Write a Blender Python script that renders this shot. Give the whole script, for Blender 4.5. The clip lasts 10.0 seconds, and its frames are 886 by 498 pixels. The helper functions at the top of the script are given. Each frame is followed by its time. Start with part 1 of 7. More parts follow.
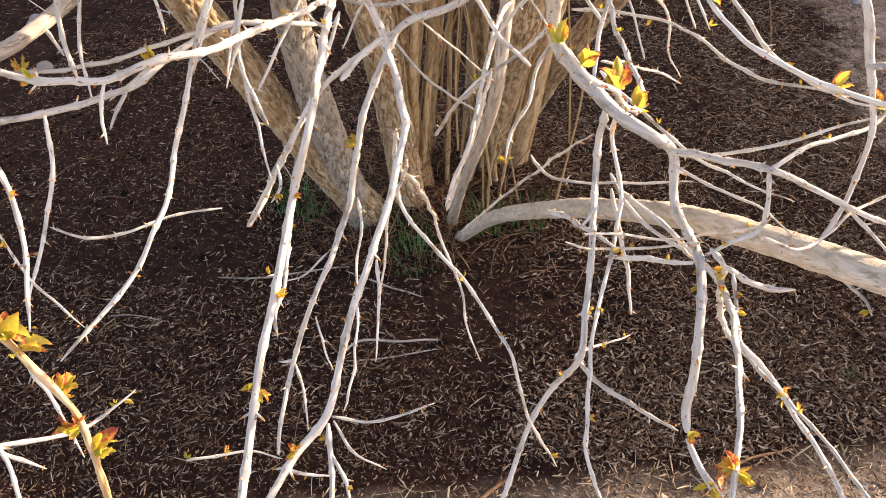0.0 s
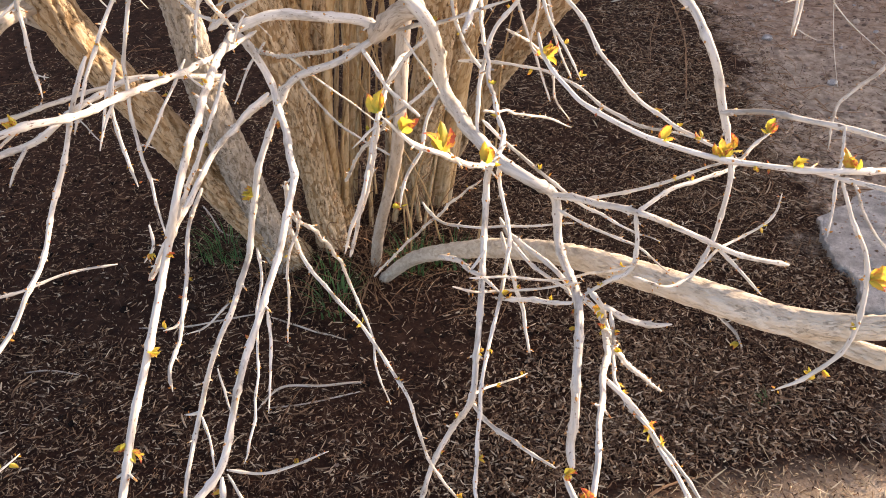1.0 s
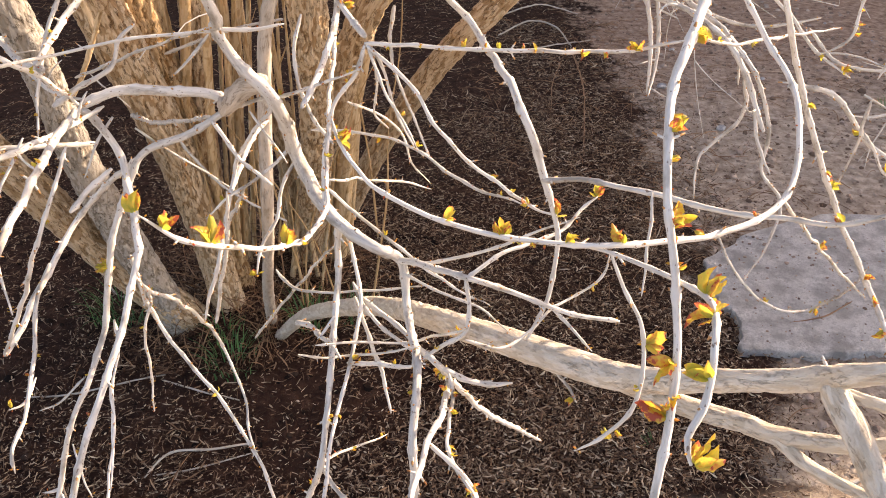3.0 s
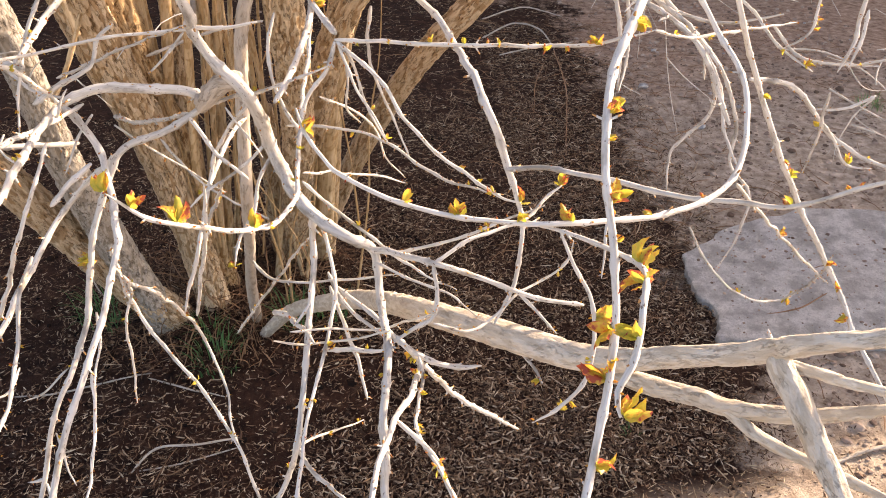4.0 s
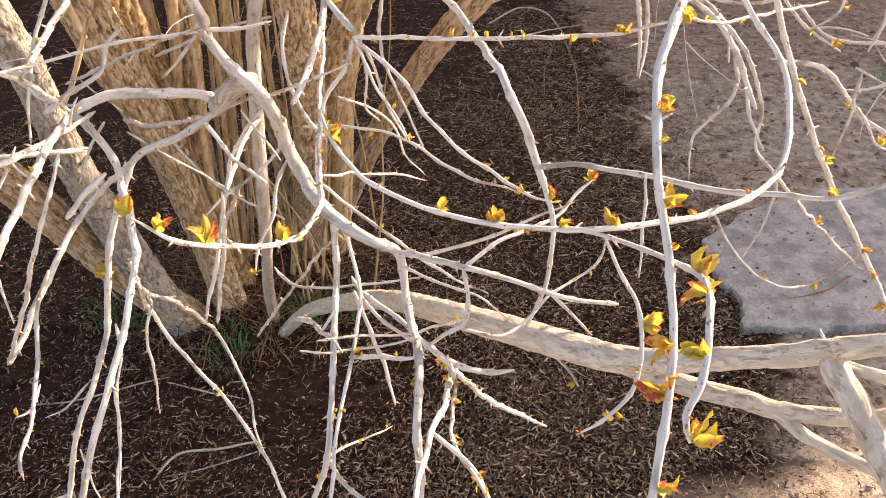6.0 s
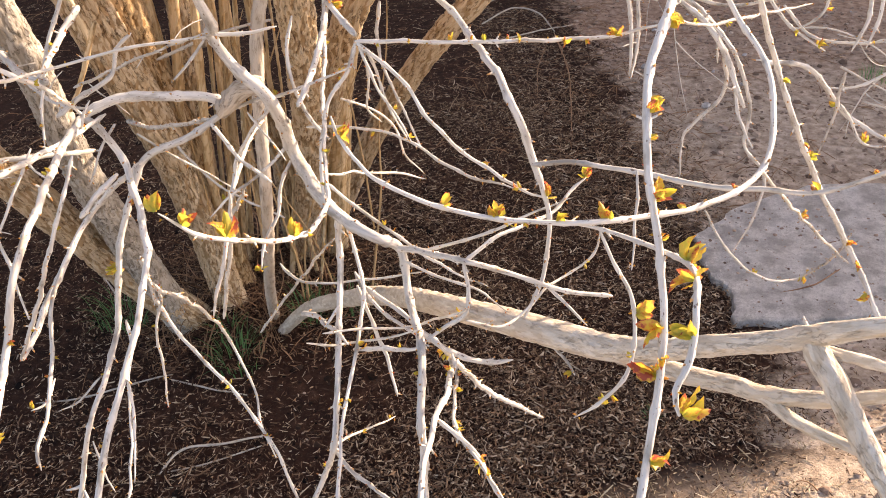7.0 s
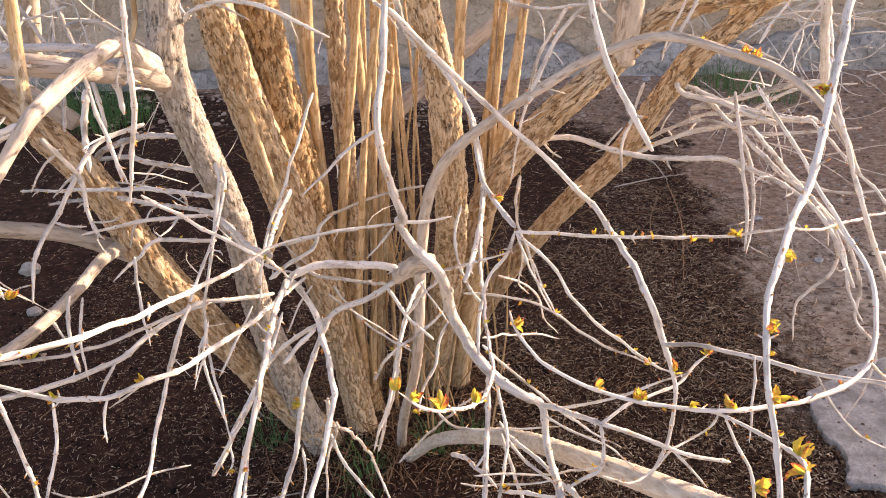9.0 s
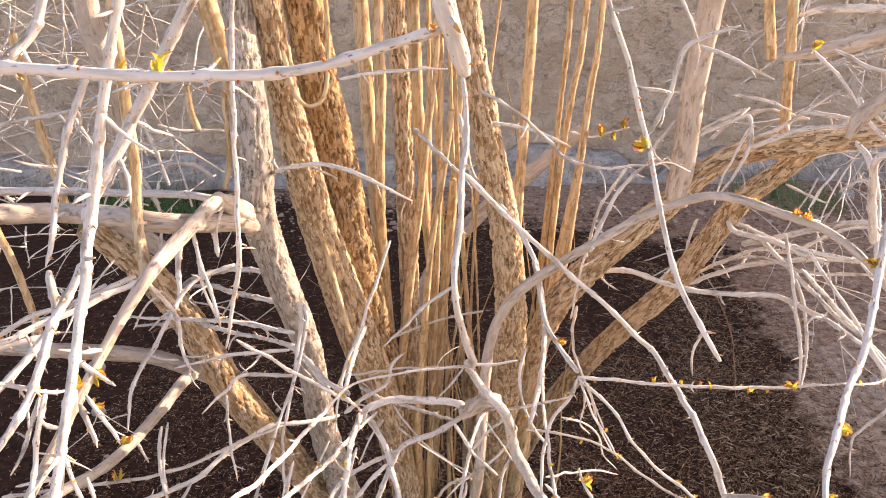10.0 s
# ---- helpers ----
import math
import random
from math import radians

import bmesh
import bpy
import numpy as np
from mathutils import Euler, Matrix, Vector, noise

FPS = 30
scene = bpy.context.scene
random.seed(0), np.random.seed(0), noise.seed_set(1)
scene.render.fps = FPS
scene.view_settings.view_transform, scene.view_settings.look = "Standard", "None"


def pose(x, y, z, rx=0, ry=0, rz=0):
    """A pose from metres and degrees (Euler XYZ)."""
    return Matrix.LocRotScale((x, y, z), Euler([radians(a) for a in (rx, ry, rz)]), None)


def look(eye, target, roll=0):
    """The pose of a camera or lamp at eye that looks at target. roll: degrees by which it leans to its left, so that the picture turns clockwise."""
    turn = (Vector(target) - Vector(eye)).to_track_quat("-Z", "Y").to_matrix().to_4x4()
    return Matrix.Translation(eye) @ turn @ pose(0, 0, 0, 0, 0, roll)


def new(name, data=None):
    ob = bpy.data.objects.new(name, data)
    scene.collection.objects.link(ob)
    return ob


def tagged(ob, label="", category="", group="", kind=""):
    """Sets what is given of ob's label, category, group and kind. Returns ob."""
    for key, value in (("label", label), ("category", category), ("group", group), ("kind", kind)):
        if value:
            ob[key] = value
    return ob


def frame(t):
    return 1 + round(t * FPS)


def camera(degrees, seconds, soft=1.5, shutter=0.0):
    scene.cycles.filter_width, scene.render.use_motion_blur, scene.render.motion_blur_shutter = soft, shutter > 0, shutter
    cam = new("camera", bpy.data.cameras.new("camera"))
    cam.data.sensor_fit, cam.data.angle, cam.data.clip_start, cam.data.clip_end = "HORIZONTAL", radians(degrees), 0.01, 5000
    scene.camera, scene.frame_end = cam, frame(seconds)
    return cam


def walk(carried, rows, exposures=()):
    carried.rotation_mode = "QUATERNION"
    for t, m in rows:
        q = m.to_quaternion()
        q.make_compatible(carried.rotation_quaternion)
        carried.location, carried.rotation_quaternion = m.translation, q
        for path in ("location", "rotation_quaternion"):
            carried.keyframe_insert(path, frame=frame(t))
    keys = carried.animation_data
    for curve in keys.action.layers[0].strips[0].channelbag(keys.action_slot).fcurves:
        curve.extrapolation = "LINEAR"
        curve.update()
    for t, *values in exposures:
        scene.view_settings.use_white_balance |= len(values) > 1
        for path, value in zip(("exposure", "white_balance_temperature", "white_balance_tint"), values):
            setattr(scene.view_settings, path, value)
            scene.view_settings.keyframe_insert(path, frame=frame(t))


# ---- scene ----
cam = camera(57.9, 10.0, soft=0.95)
PATH = [
    (0, (0.325, 0.481, 1.152), (0.105, 2.039, -0.083), -1.3),
    (0.5, (0.368, 0.483, 1.165), (0.213, 2.073, -0.038), -1.4),
    (1, (0.393, 0.479, 1.174), (0.287, 2.099, 0.007), -0.8),
    (1.5, (0.41, 0.472, 1.181), (0.329, 2.111, 0.038), -0.6),
    (2, (0.437, 0.473, 1.189), (0.403, 2.128, 0.067), 0.1),
    (2.5, (0.471, 0.482, 1.194), (0.491, 2.148, 0.087), 0.7),
    (3, (0.496, 0.477, 1.208), (0.542, 2.159, 0.127), 0.3),
    (3.2, (0.505, 0.473, 1.208), (0.55, 2.164, 0.142), 0.3),
    (4.3, (0.521, 0.434, 1.211), (0.601, 2.121, 0.139), -0.5),
    (4.5, (0.519, 0.434, 1.218), (0.599, 2.124, 0.151), -1.1),
    (5, (0.506, 0.455, 1.212), (0.567, 2.142, 0.139), -1.9),
    (5.5, (0.501, 0.477, 1.208), (0.54, 2.149, 0.111), -2.1),
    (7, (0.491, 0.443, 1.224), (0.551, 2.112, 0.123), -2.3),
    (7.5, (0.462, 0.408, 1.259), (0.458, 2.113, 0.212), -2.8),
    (8, (0.427, 0.368, 1.309), (0.322, 2.13, 0.368), -3.2),
    (8.5, (0.431, 0.341, 1.328), (0.294, 2.124, 0.433), -2.8),
    (9, (0.432, 0.315, 1.367), (0.256, 2.125, 0.536), -2.9),
    (9.5, (0.423, 0.295, 1.406), (0.193, 2.138, 0.663), -3.0),
    (10, (0.403, 0.265, 1.472), (0.123, 2.147, 0.855), -2.8),
]
walk(cam, [(t, look(eye, target, roll)) for t, eye, target, roll in PATH], exposures=[(0, 1.71, 8600, 24), (7.0, 1.70, 8700, 25), (8.5, 1.65, 8700, 29), (10, 1.69, 8800, 31)])

# ---- light ----
SUN_AZ, SUN_EL = 60.0, 21.0  # degrees clockwise from +y, degrees above the horizon
world = bpy.data.worlds.new("sky")
scene.world = world
world.use_nodes = True
wn = world.node_tree
sky = wn.nodes.new("ShaderNodeTexSky")
sky.sky_type, sky.sun_disc = "NISHITA", False
sky.sun_elevation, sky.sun_rotation = radians(SUN_EL), radians(SUN_AZ)
sky.dust_density, sky.air_density, sky.altitude = 3.0, 0.8, 900
wn.nodes["Background"].inputs["Strength"].default_value = 0.15
wn.links.new(sky.outputs[0], wn.nodes["Background"].inputs["Color"])
sun = new("sun", bpy.data.lights.new("sun", "SUN"))
sun.data.energy, sun.data.angle, sun.data.color = 3.95, radians(0.6), (1.0, 0.91, 0.77)
sun_dir = Vector((math.sin(radians(SUN_AZ)) * math.cos(radians(SUN_EL)), math.cos(radians(SUN_AZ)) * math.cos(radians(SUN_EL)), math.sin(radians(SUN_EL))))
sun.matrix_world = look(tuple(sun_dir * 30), (0, 0, 0))

# ---- materials ----
def material(name, roughness=0.8):
    m = bpy.data.materials.new(name)
    m.use_nodes = True
    nt = m.node_tree
    bsdf = nt.nodes["Principled BSDF"]
    bsdf.inputs["Roughness"].default_value = roughness
    return m, nt, bsdf


def node(nt, kind, **values):
    n = nt.nodes.new(kind)
    for key, value in values.items():
        n.inputs[key.replace("_", " ")].default_value = value
    return n


def ramp(nt, source, stops):
    r = nt.nodes.new("ShaderNodeValToRGB")
    while len(r.color_ramp.elements) < len(stops):
        r.color_ramp.elements.new(0.5)
    for e, (at, colour) in zip(r.color_ramp.elements, stops):
        e.position, e.color = at, (*colour, 1)
    nt.links.new(source, r.inputs[0])
    return r.outputs[0]


def noise_tex(nt, coords, scale, detail=6.0, rough=0.6, stretch=None):
    if stretch:
        mp = nt.nodes.new("ShaderNodeMapping")
        mp.inputs["Scale"].default_value = stretch
        nt.links.new(coords, mp.inputs[0])
        coords = mp.outputs[0]
    n = nt.nodes.new("ShaderNodeTexNoise")
    n.inputs["Scale"].default_value, n.inputs["Detail"].default_value, n.inputs["Roughness"].default_value = scale, detail, rough
    nt.links.new(coords, n.inputs["Vector"])
    return n.outputs["Fac"]


def mix(nt, fac, a, b, kind="MIX"):
    n = nt.nodes.new("ShaderNodeMix")
    n.data_type, n.blend_type = "RGBA", kind
    for socket, value in ((n.inputs[0], fac), (n.inputs[6], a), (n.inputs[7], b)):
        if hasattr(value, "is_output"):
            nt.links.new(value, socket)
        else:
            socket.default_value = (*value, 1) if isinstance(value, tuple) else value
    return n.outputs[2]


def bump(nt, bsdf, height, strength, distance):
    b = nt.nodes.new("ShaderNodeBump")
    b.inputs["Strength"].default_value, b.inputs["Distance"].default_value = strength, distance
    nt.links.new(height, b.inputs["Height"])
    nt.links.new(b.outputs[0], bsdf.inputs["Normal"])


def bark_coords(nt):
    a = nt.nodes.new("ShaderNodeAttribute")
    a.attribute_name = "bark"
    return a.outputs["Vector"]


def math_node(nt, kind, a, b):
    n = nt.nodes.new("ShaderNodeMath")
    n.operation = kind
    for socket, value in zip(n.inputs, (a, b)):
        if hasattr(value, "is_output"):
            nt.links.new(value, socket)
        else:
            socket.default_value = value
    return n.outputs[0]


def own_tone(nt, colour, low=0.88, high=1.12):
    """Makes each object a little paler or darker than its neighbours."""
    info = nt.nodes.new("ShaderNodeObjectInfo")
    tone = nt.nodes.new("ShaderNodeMapRange")
    tone.inputs["To Min"].default_value, tone.inputs["To Max"].default_value = low, high
    nt.links.new(info.outputs["Random"], tone.inputs[0])
    hsv = nt.nodes.new("ShaderNodeHueSaturation")
    nt.links.new(tone.outputs[0], hsv.inputs["Value"])
    nt.links.new(colour, hsv.inputs["Color"])
    return hsv.outputs[0]


def twig_material(name, dark, mid, light, scar, scale, relief, rough=0.75):
    """Thin pale bark: faint streaks along the twig, greyer patches, dark lenticels and short scars."""
    m, nt, bsdf = material(name, rough)
    co = bark_coords(nt)
    streak = noise_tex(nt, co, scale, 4, 0.6, (1, 1, 0.12))
    patch = noise_tex(nt, co, scale * 0.16, 4, 0.6, (1, 1, 0.45))
    dots = noise_tex(nt, co, scale * 1.5, 3, 0.6, (1, 1, 0.4))
    colour = ramp(nt, streak, [(0.34, mid), (0.56, light)])
    colour = mix(nt, ramp(nt, patch, [(0.34, (1, 1, 1)), (0.46, (0, 0, 0))]), colour, dark)
    colour = mix(nt, ramp(nt, patch, [(0.60, (0, 0, 0)), (0.72, (0.6, 0.6, 0.6))]), colour, mid)
    colour = mix(nt, ramp(nt, dots, [(0.63, (0, 0, 0)), (0.68, (0.85, 0.85, 0.85))]), colour, scar)
    at = nt.nodes.new("ShaderNodeAttribute")
    at.attribute_name = "plate"
    ring = ramp(nt, math_node(nt, "ADD", at.outputs["Fac"], math_node(nt, "MULTIPLY", dots, 0.5)), [(1.16, (0, 0, 0)), (1.34, (0.7, 0.7, 0.7))])
    colour = mix(nt, ring, colour, scar)
    nt.links.new(own_tone(nt, colour), bsdf.inputs["Base Color"])
    bump(nt, bsdf, math_node(nt, "SUBTRACT", streak, dots), 1.0, relief)
    bsdf.inputs["Specular IOR Level"].default_value = 0.25
    return m


def bark_material(name, inner, mid, light, crack, scale, relief, plates=0.0, cracked=0.6, along=0.2):
    """Old bark: paler plates over darker, rustier inner bark, with thin dark cracks that run along the stem."""
    m, nt, bsdf = material(name, 0.9)
    co = bark_coords(nt)
    grain = noise_tex(nt, co, scale, 5, 0.65, (1, 1, along))
    broad = noise_tex(nt, co, scale * 0.16, 3, 0.55, (1, 1, 0.5))
    fine = noise_tex(nt, co, scale * 2.2, 4, 0.65, (1, 1, 0.4))
    vein = noise_tex(nt, co, scale * 0.8, 5, 0.65, (1, 1, along))
    colour = ramp(nt, grain, [(0.36, mid), (0.58, light)])
    colour = mix(nt, ramp(nt, broad, [(0.42, (0.55, 0.55, 0.55)), (0.60, (0, 0, 0))]), colour, mid)
    lift = math_node(nt, "MULTIPLY_ADD", fine, 0.5)
    nt.links.new(grain, lift.node.inputs[2])
    if plates:
        at = nt.nodes.new("ShaderNodeAttribute")
        at.attribute_name = "plate"
        under = ramp(nt, math_node(nt, "ADD", at.outputs["Fac"], math_node(nt, "MULTIPLY", grain, 0.7)), [(0.42, (plates,) * 3), (0.78, (0, 0, 0))])
        colour = mix(nt, under, colour, inner)
    gap = ramp(nt, vein, [(0.455, (0, 0, 0)), (0.478, (cracked,) * 3), (0.484, (cracked,) * 3), (0.507, (0, 0, 0))])
    gap = math_node(nt, "MULTIPLY", gap, ramp(nt, noise_tex(nt, co, scale * 0.5, 3, 0.6, (1, 1, 0.5)), [(0.46, (0, 0, 0)), (0.56, (1, 1, 1))]))
    colour = mix(nt, gap, colour, crack)
    colour = mix(nt, ramp(nt, fine, [(0.62, (0, 0, 0)), (0.70, (0.6, 0.6, 0.6))]), colour, inner)
    nt.links.new(own_tone(nt, colour, 0.92, 1.08), bsdf.inputs["Base Color"])
    bump(nt, bsdf, math_node(nt, "SUBTRACT", lift, gap), 1.0, relief)
    bsdf.inputs["Specular IOR Level"].default_value = 0.2
    return m


TWIG = twig_material("pale_twig_bark", (0.315, 0.295, 0.26), (0.49, 0.47, 0.425), (0.655, 0.64, 0.60), (0.16, 0.105, 0.075), 260, 0.0009)
STEM = bark_material("weathered_stem_bark", (0.36, 0.305, 0.24), (0.46, 0.40, 0.33), (0.58, 0.53, 0.465), (0.20, 0.14, 0.09), 150, 0.0018, 0.3, 0.5, 0.16)
PALE_STEM = bark_material("pale_cream_bark", (0.45, 0.37, 0.27), (0.59, 0.525, 0.43), (0.72, 0.675, 0.59), (0.30, 0.22, 0.15), 230, 0.0026, 0.45, 0.32, 0.30)
TRUNK = bark_material("flaky_trunk_bark", (0.42, 0.255, 0.125), (0.60, 0.44, 0.275), (0.79, 0.645, 0.46), (0.13, 0.062, 0.026), 210, 0.006, 0.75, 0.95, 0.22)
GREY_TRUNK = bark_material("grey_trunk_bark", (0.30, 0.25, 0.19), (0.45, 0.41, 0.35), (0.60, 0.565, 0.505), (0.12, 0.085, 0.055), 190, 0.0045, 0.6, 0.85, 0.36)
RUST = bark_material("rusty_trunk_bark", (0.32, 0.165, 0.06), (0.52, 0.34, 0.175), (0.70, 0.52, 0.32), (0.10, 0.045, 0.017), 210, 0.006, 0.75, 0.95, 0.22)
CANE = bark_material("tan_cane_bark", (0.40, 0.24, 0.10), (0.57, 0.405, 0.22), (0.72, 0.575, 0.385), (0.18, 0.09, 0.035), 170, 0.002, 0.6, 0.5, 0.08)


def leaf_material(name, a, b, c, d, tip=0.26):
    """Thin leaves that let light through; each has its own colour, and reddens towards the tip."""
    m, nt, bsdf = material(name, 0.45)
    co = nt.nodes.new("ShaderNodeTexCoord").outputs["Object"]
    info = nt.nodes.new("ShaderNodeObjectInfo")
    geo = nt.nodes.new("ShaderNodeNewGeometry")
    sep = nt.nodes.new("ShaderNodeSeparateXYZ")
    nt.links.new(co, sep.inputs[0])
    n = noise_tex(nt, co, 4, 3, 0.5)

    def times_plus(a, k, b):
        w = nt.nodes.new("ShaderNodeMath")
        w.operation = "MULTIPLY_ADD"
        nt.links.new(a, w.inputs[0])
        w.inputs[1].default_value = k
        nt.links.new(b, w.inputs[2])
        return w.outputs[0]

    own = info.outputs["Random"] if tip else geo.outputs["Random Per Island"]
    value = times_plus(own, 0.36, n)
    if tip:
        value = times_plus(sep.outputs["Y"], tip, value)
    colour = ramp(nt, value, [(0.48, a), (0.80, b), (0.97, c), (1.0, d)])
    nt.links.new(colour, bsdf.inputs["Base Color"])
    glow = nt.nodes.new("ShaderNodeBsdfTranslucent")
    nt.links.new(colour, glow.inputs["Color"])
    both = nt.nodes.new("ShaderNodeMixShader")
    both.inputs[0].default_value = 0.5
    nt.links.new(bsdf.outputs[0], both.inputs[1])
    nt.links.new(glow.outputs[0], both.inputs[2])
    nt.links.new(both.outputs[0], nt.nodes["Material Output"].inputs["Surface"])
    return m


LEAF = leaf_material("young_leaf", (0.38, 0.42, 0.07), (0.66, 0.52, 0.08), (0.64, 0.27, 0.07), (0.44, 0.10, 0.06))
GRASS = leaf_material("grass_blade", (0.07, 0.20, 0.075), (0.11, 0.28, 0.10), (0.16, 0.34, 0.11), (0.20, 0.36, 0.12), 0.0)


def ground_material():
    m, nt, bsdf = material("garden_soil", 0.95)
    co = nt.nodes.new("ShaderNodeTexCoord").outputs["Object"]
    sep = nt.nodes.new("ShaderNodeSeparateXYZ")
    nt.links.new(co, sep.inputs[0])
    coarse = noise_tex(nt, co, 3.5, 8, 0.66)
    mid = noise_tex(nt, co, 28, 6, 0.65)
    fine = noise_tex(nt, co, 190, 5, 0.7)
    soil = ramp(nt, mid, [(0.3, (0.016, 0.007, 0.0045)), (0.55, (0.052, 0.0225, 0.0135)), (0.75, (0.115, 0.058, 0.036))])
    soil = mix(nt, ramp(nt, fine, [(0.6, (0, 0, 0)), (0.75, (1, 1, 1))]), soil, (0.15, 0.10, 0.07))
    dirt = ramp(nt, mid, [(0.32, (0.26, 0.195, 0.145)), (0.5, (0.47, 0.385, 0.305)), (0.66, (0.66, 0.565, 0.465))])
    dirt = mix(nt, ramp(nt, fine, [(0.58, (0, 0, 0)), (0.72, (1, 1, 1))]), dirt, (0.14, 0.115, 0.095))

    loam = ramp(nt, mid, [(0.32, (0.22, 0.13, 0.09)), (0.5, (0.42, 0.28, 0.20)), (0.66, (0.60, 0.44, 0.33))])
    slant = nt.nodes.new("ShaderNodeMath")  # y - 0.24 x: bed's front edge, askew; pale dirt beyond also brightens the sunlit strip
    slant.operation = "MULTIPLY_ADD"
    nt.links.new(sep.outputs[0], slant.inputs[0])
    slant.inputs[1].default_value = -0.24
    nt.links.new(sep.outputs[1], slant.inputs[2])

    def edge(axis, at, wobble, width, sign):
        w = nt.nodes.new("ShaderNodeMath")
        w.operation = "MULTIPLY_ADD"
        nt.links.new(coarse, w.inputs[0])
        w.inputs[1].default_value = wobble
        nt.links.new(sep.outputs[axis] if isinstance(axis, int) else axis.outputs[0], w.inputs[2])
        r = nt.nodes.new("ShaderNodeMapRange")
        r.inputs["From Min"].default_value, r.inputs["From Max"].default_value = at + wobble / 2 - width, at + wobble / 2 + width
        if sign < 0:
            r.inputs["To Min"].default_value, r.inputs["To Max"].default_value = 1, 0
        nt.links.new(w.outputs[0], r.inputs[0])
        return r.outputs[0]

    def most(a, b):
        w = nt.nodes.new("ShaderNodeMath")
        w.operation = "MAXIMUM"
        nt.links.new(a, w.inputs[0])
        nt.links.new(b, w.inputs[1])
        return w.outputs[0]

    drift = nt.nodes.new("ShaderNodeMath")  # x - 0.03 y: the bed widens a little towards the wall
    drift.operation = "MULTIPLY_ADD"
    nt.links.new(sep.outputs[1], drift.inputs[0])
    drift.inputs[1].default_value = -0.03
    nt.links.new(sep.outputs[0], drift.inputs[2])
    back = nt.nodes.new("ShaderNodeMath")  # y + 0.4 x: the bed's back edge comes forward towards the path
    back.operation = "MULTIPLY_ADD"
    nt.links.new(sep.outputs[0], back.inputs[0])
    back.inputs[1].default_value = 0.4
    nt.links.new(sep.outputs[1], back.inputs[2])
    dirt = mix(nt, edge(1, 3.6, 1.4, 0.5, 1), dirt, loam)
    bare = most(most(edge(drift, 1.19, 0.85, 0.04, 1), edge(back, 5.42, 1.8, 0.12, 1)), edge(slant, 1.195, 0.22, 0.05, -1))
    nt.links.new(mix(nt, bare, soil, dirt), bsdf.inputs["Base Color"])
    height = nt.nodes.new("ShaderNodeMath")
    height.operation = "ADD"
    nt.links.new(mid, height.inputs[0])
    nt.links.new(fine, height.inputs[1])
    bump(nt, bsdf, height.outputs[0], 0.8, 0.012)
    bsdf.inputs["Specular IOR Level"].default_value = 0.2
    return m


SOIL = ground_material()


def stone_material(name, dark, light, scale, relief, streak=(1, 1, 1), torn=0.8):
    m, nt, bsdf = material(name, 0.9)
    co = nt.nodes.new("ShaderNodeTexCoord").outputs["Object"]
    a = noise_tex(nt, co, scale, 7, 0.65, streak)
    b = noise_tex(nt, co, scale * 7, 5, 0.7)
    colour = ramp(nt, a, [(0.40, dark), (0.60, light)])
    c = noise_tex(nt, co, scale * 30, 4, 0.7)
    colour = mix(nt, ramp(nt, b, [(0.52, (0, 0, 0)), (0.66, (0.75, 0.75, 0.75))]), colour, dark)
    colour = mix(nt, ramp(nt, c, [(0.55, (0, 0, 0)), (0.62, (0.6, 0.6, 0.6))]), colour, tuple(v * 0.62 for v in dark))
    vein = noise_tex(nt, co, scale * 1.4, 5, 0.6, streak)
    crack = ramp(nt, vein, [(0.486, (0, 0, 0)), (0.494, (torn,) * 3), (0.498, (torn,) * 3), (0.506, (0, 0, 0))])
    colour = mix(nt, crack, colour, tuple(v * 0.45 for v in dark))
    nt.links.new(colour, bsdf.inputs["Base Color"])
    height = nt.nodes.new("ShaderNodeMath")
    height.operation = "ADD"
    nt.links.new(a, height.inputs[0])
    nt.links.new(b, height.inputs[1])
    deep = nt.nodes.new("ShaderNodeMath")
    deep.operation = "SUBTRACT"
    nt.links.new(height.outputs[0], deep.inputs[0])
    nt.links.new(crack, deep.inputs[1])
    bump(nt, bsdf, deep.outputs[0], 1.0, relief)
    bsdf.inputs["Specular IOR Level"].default_value = 0.2
    return m


CONCRETE = stone_material("worn_concrete", (0.46, 0.425, 0.38), (0.70, 0.66, 0.60), 9, 0.02)
SLAB = stone_material("slab_concrete", (0.465, 0.46, 0.445), (0.83, 0.82, 0.80), 17, 0.02, torn=0.2)
PLASTER = stone_material("mud_plaster", (0.72, 0.54, 0.375), (0.90, 0.725, 0.54), 4.0, 0.05, (1, 1, 1.5), 0.35)
PEBBLE = stone_material("pebble_stone", (0.35, 0.34, 0.33), (0.62, 0.60, 0.57), 40, 0.002)


def straw_material(name, shades):
    m, nt, bsdf = material(name, 0.8)
    geo = nt.nodes.new("ShaderNodeNewGeometry")
    nt.links.new(ramp(nt, geo.outputs["Random Per Island"], shades), bsdf.inputs["Base Color"])
    bsdf.inputs["Specular IOR Level"].default_value = 0.3
    return m


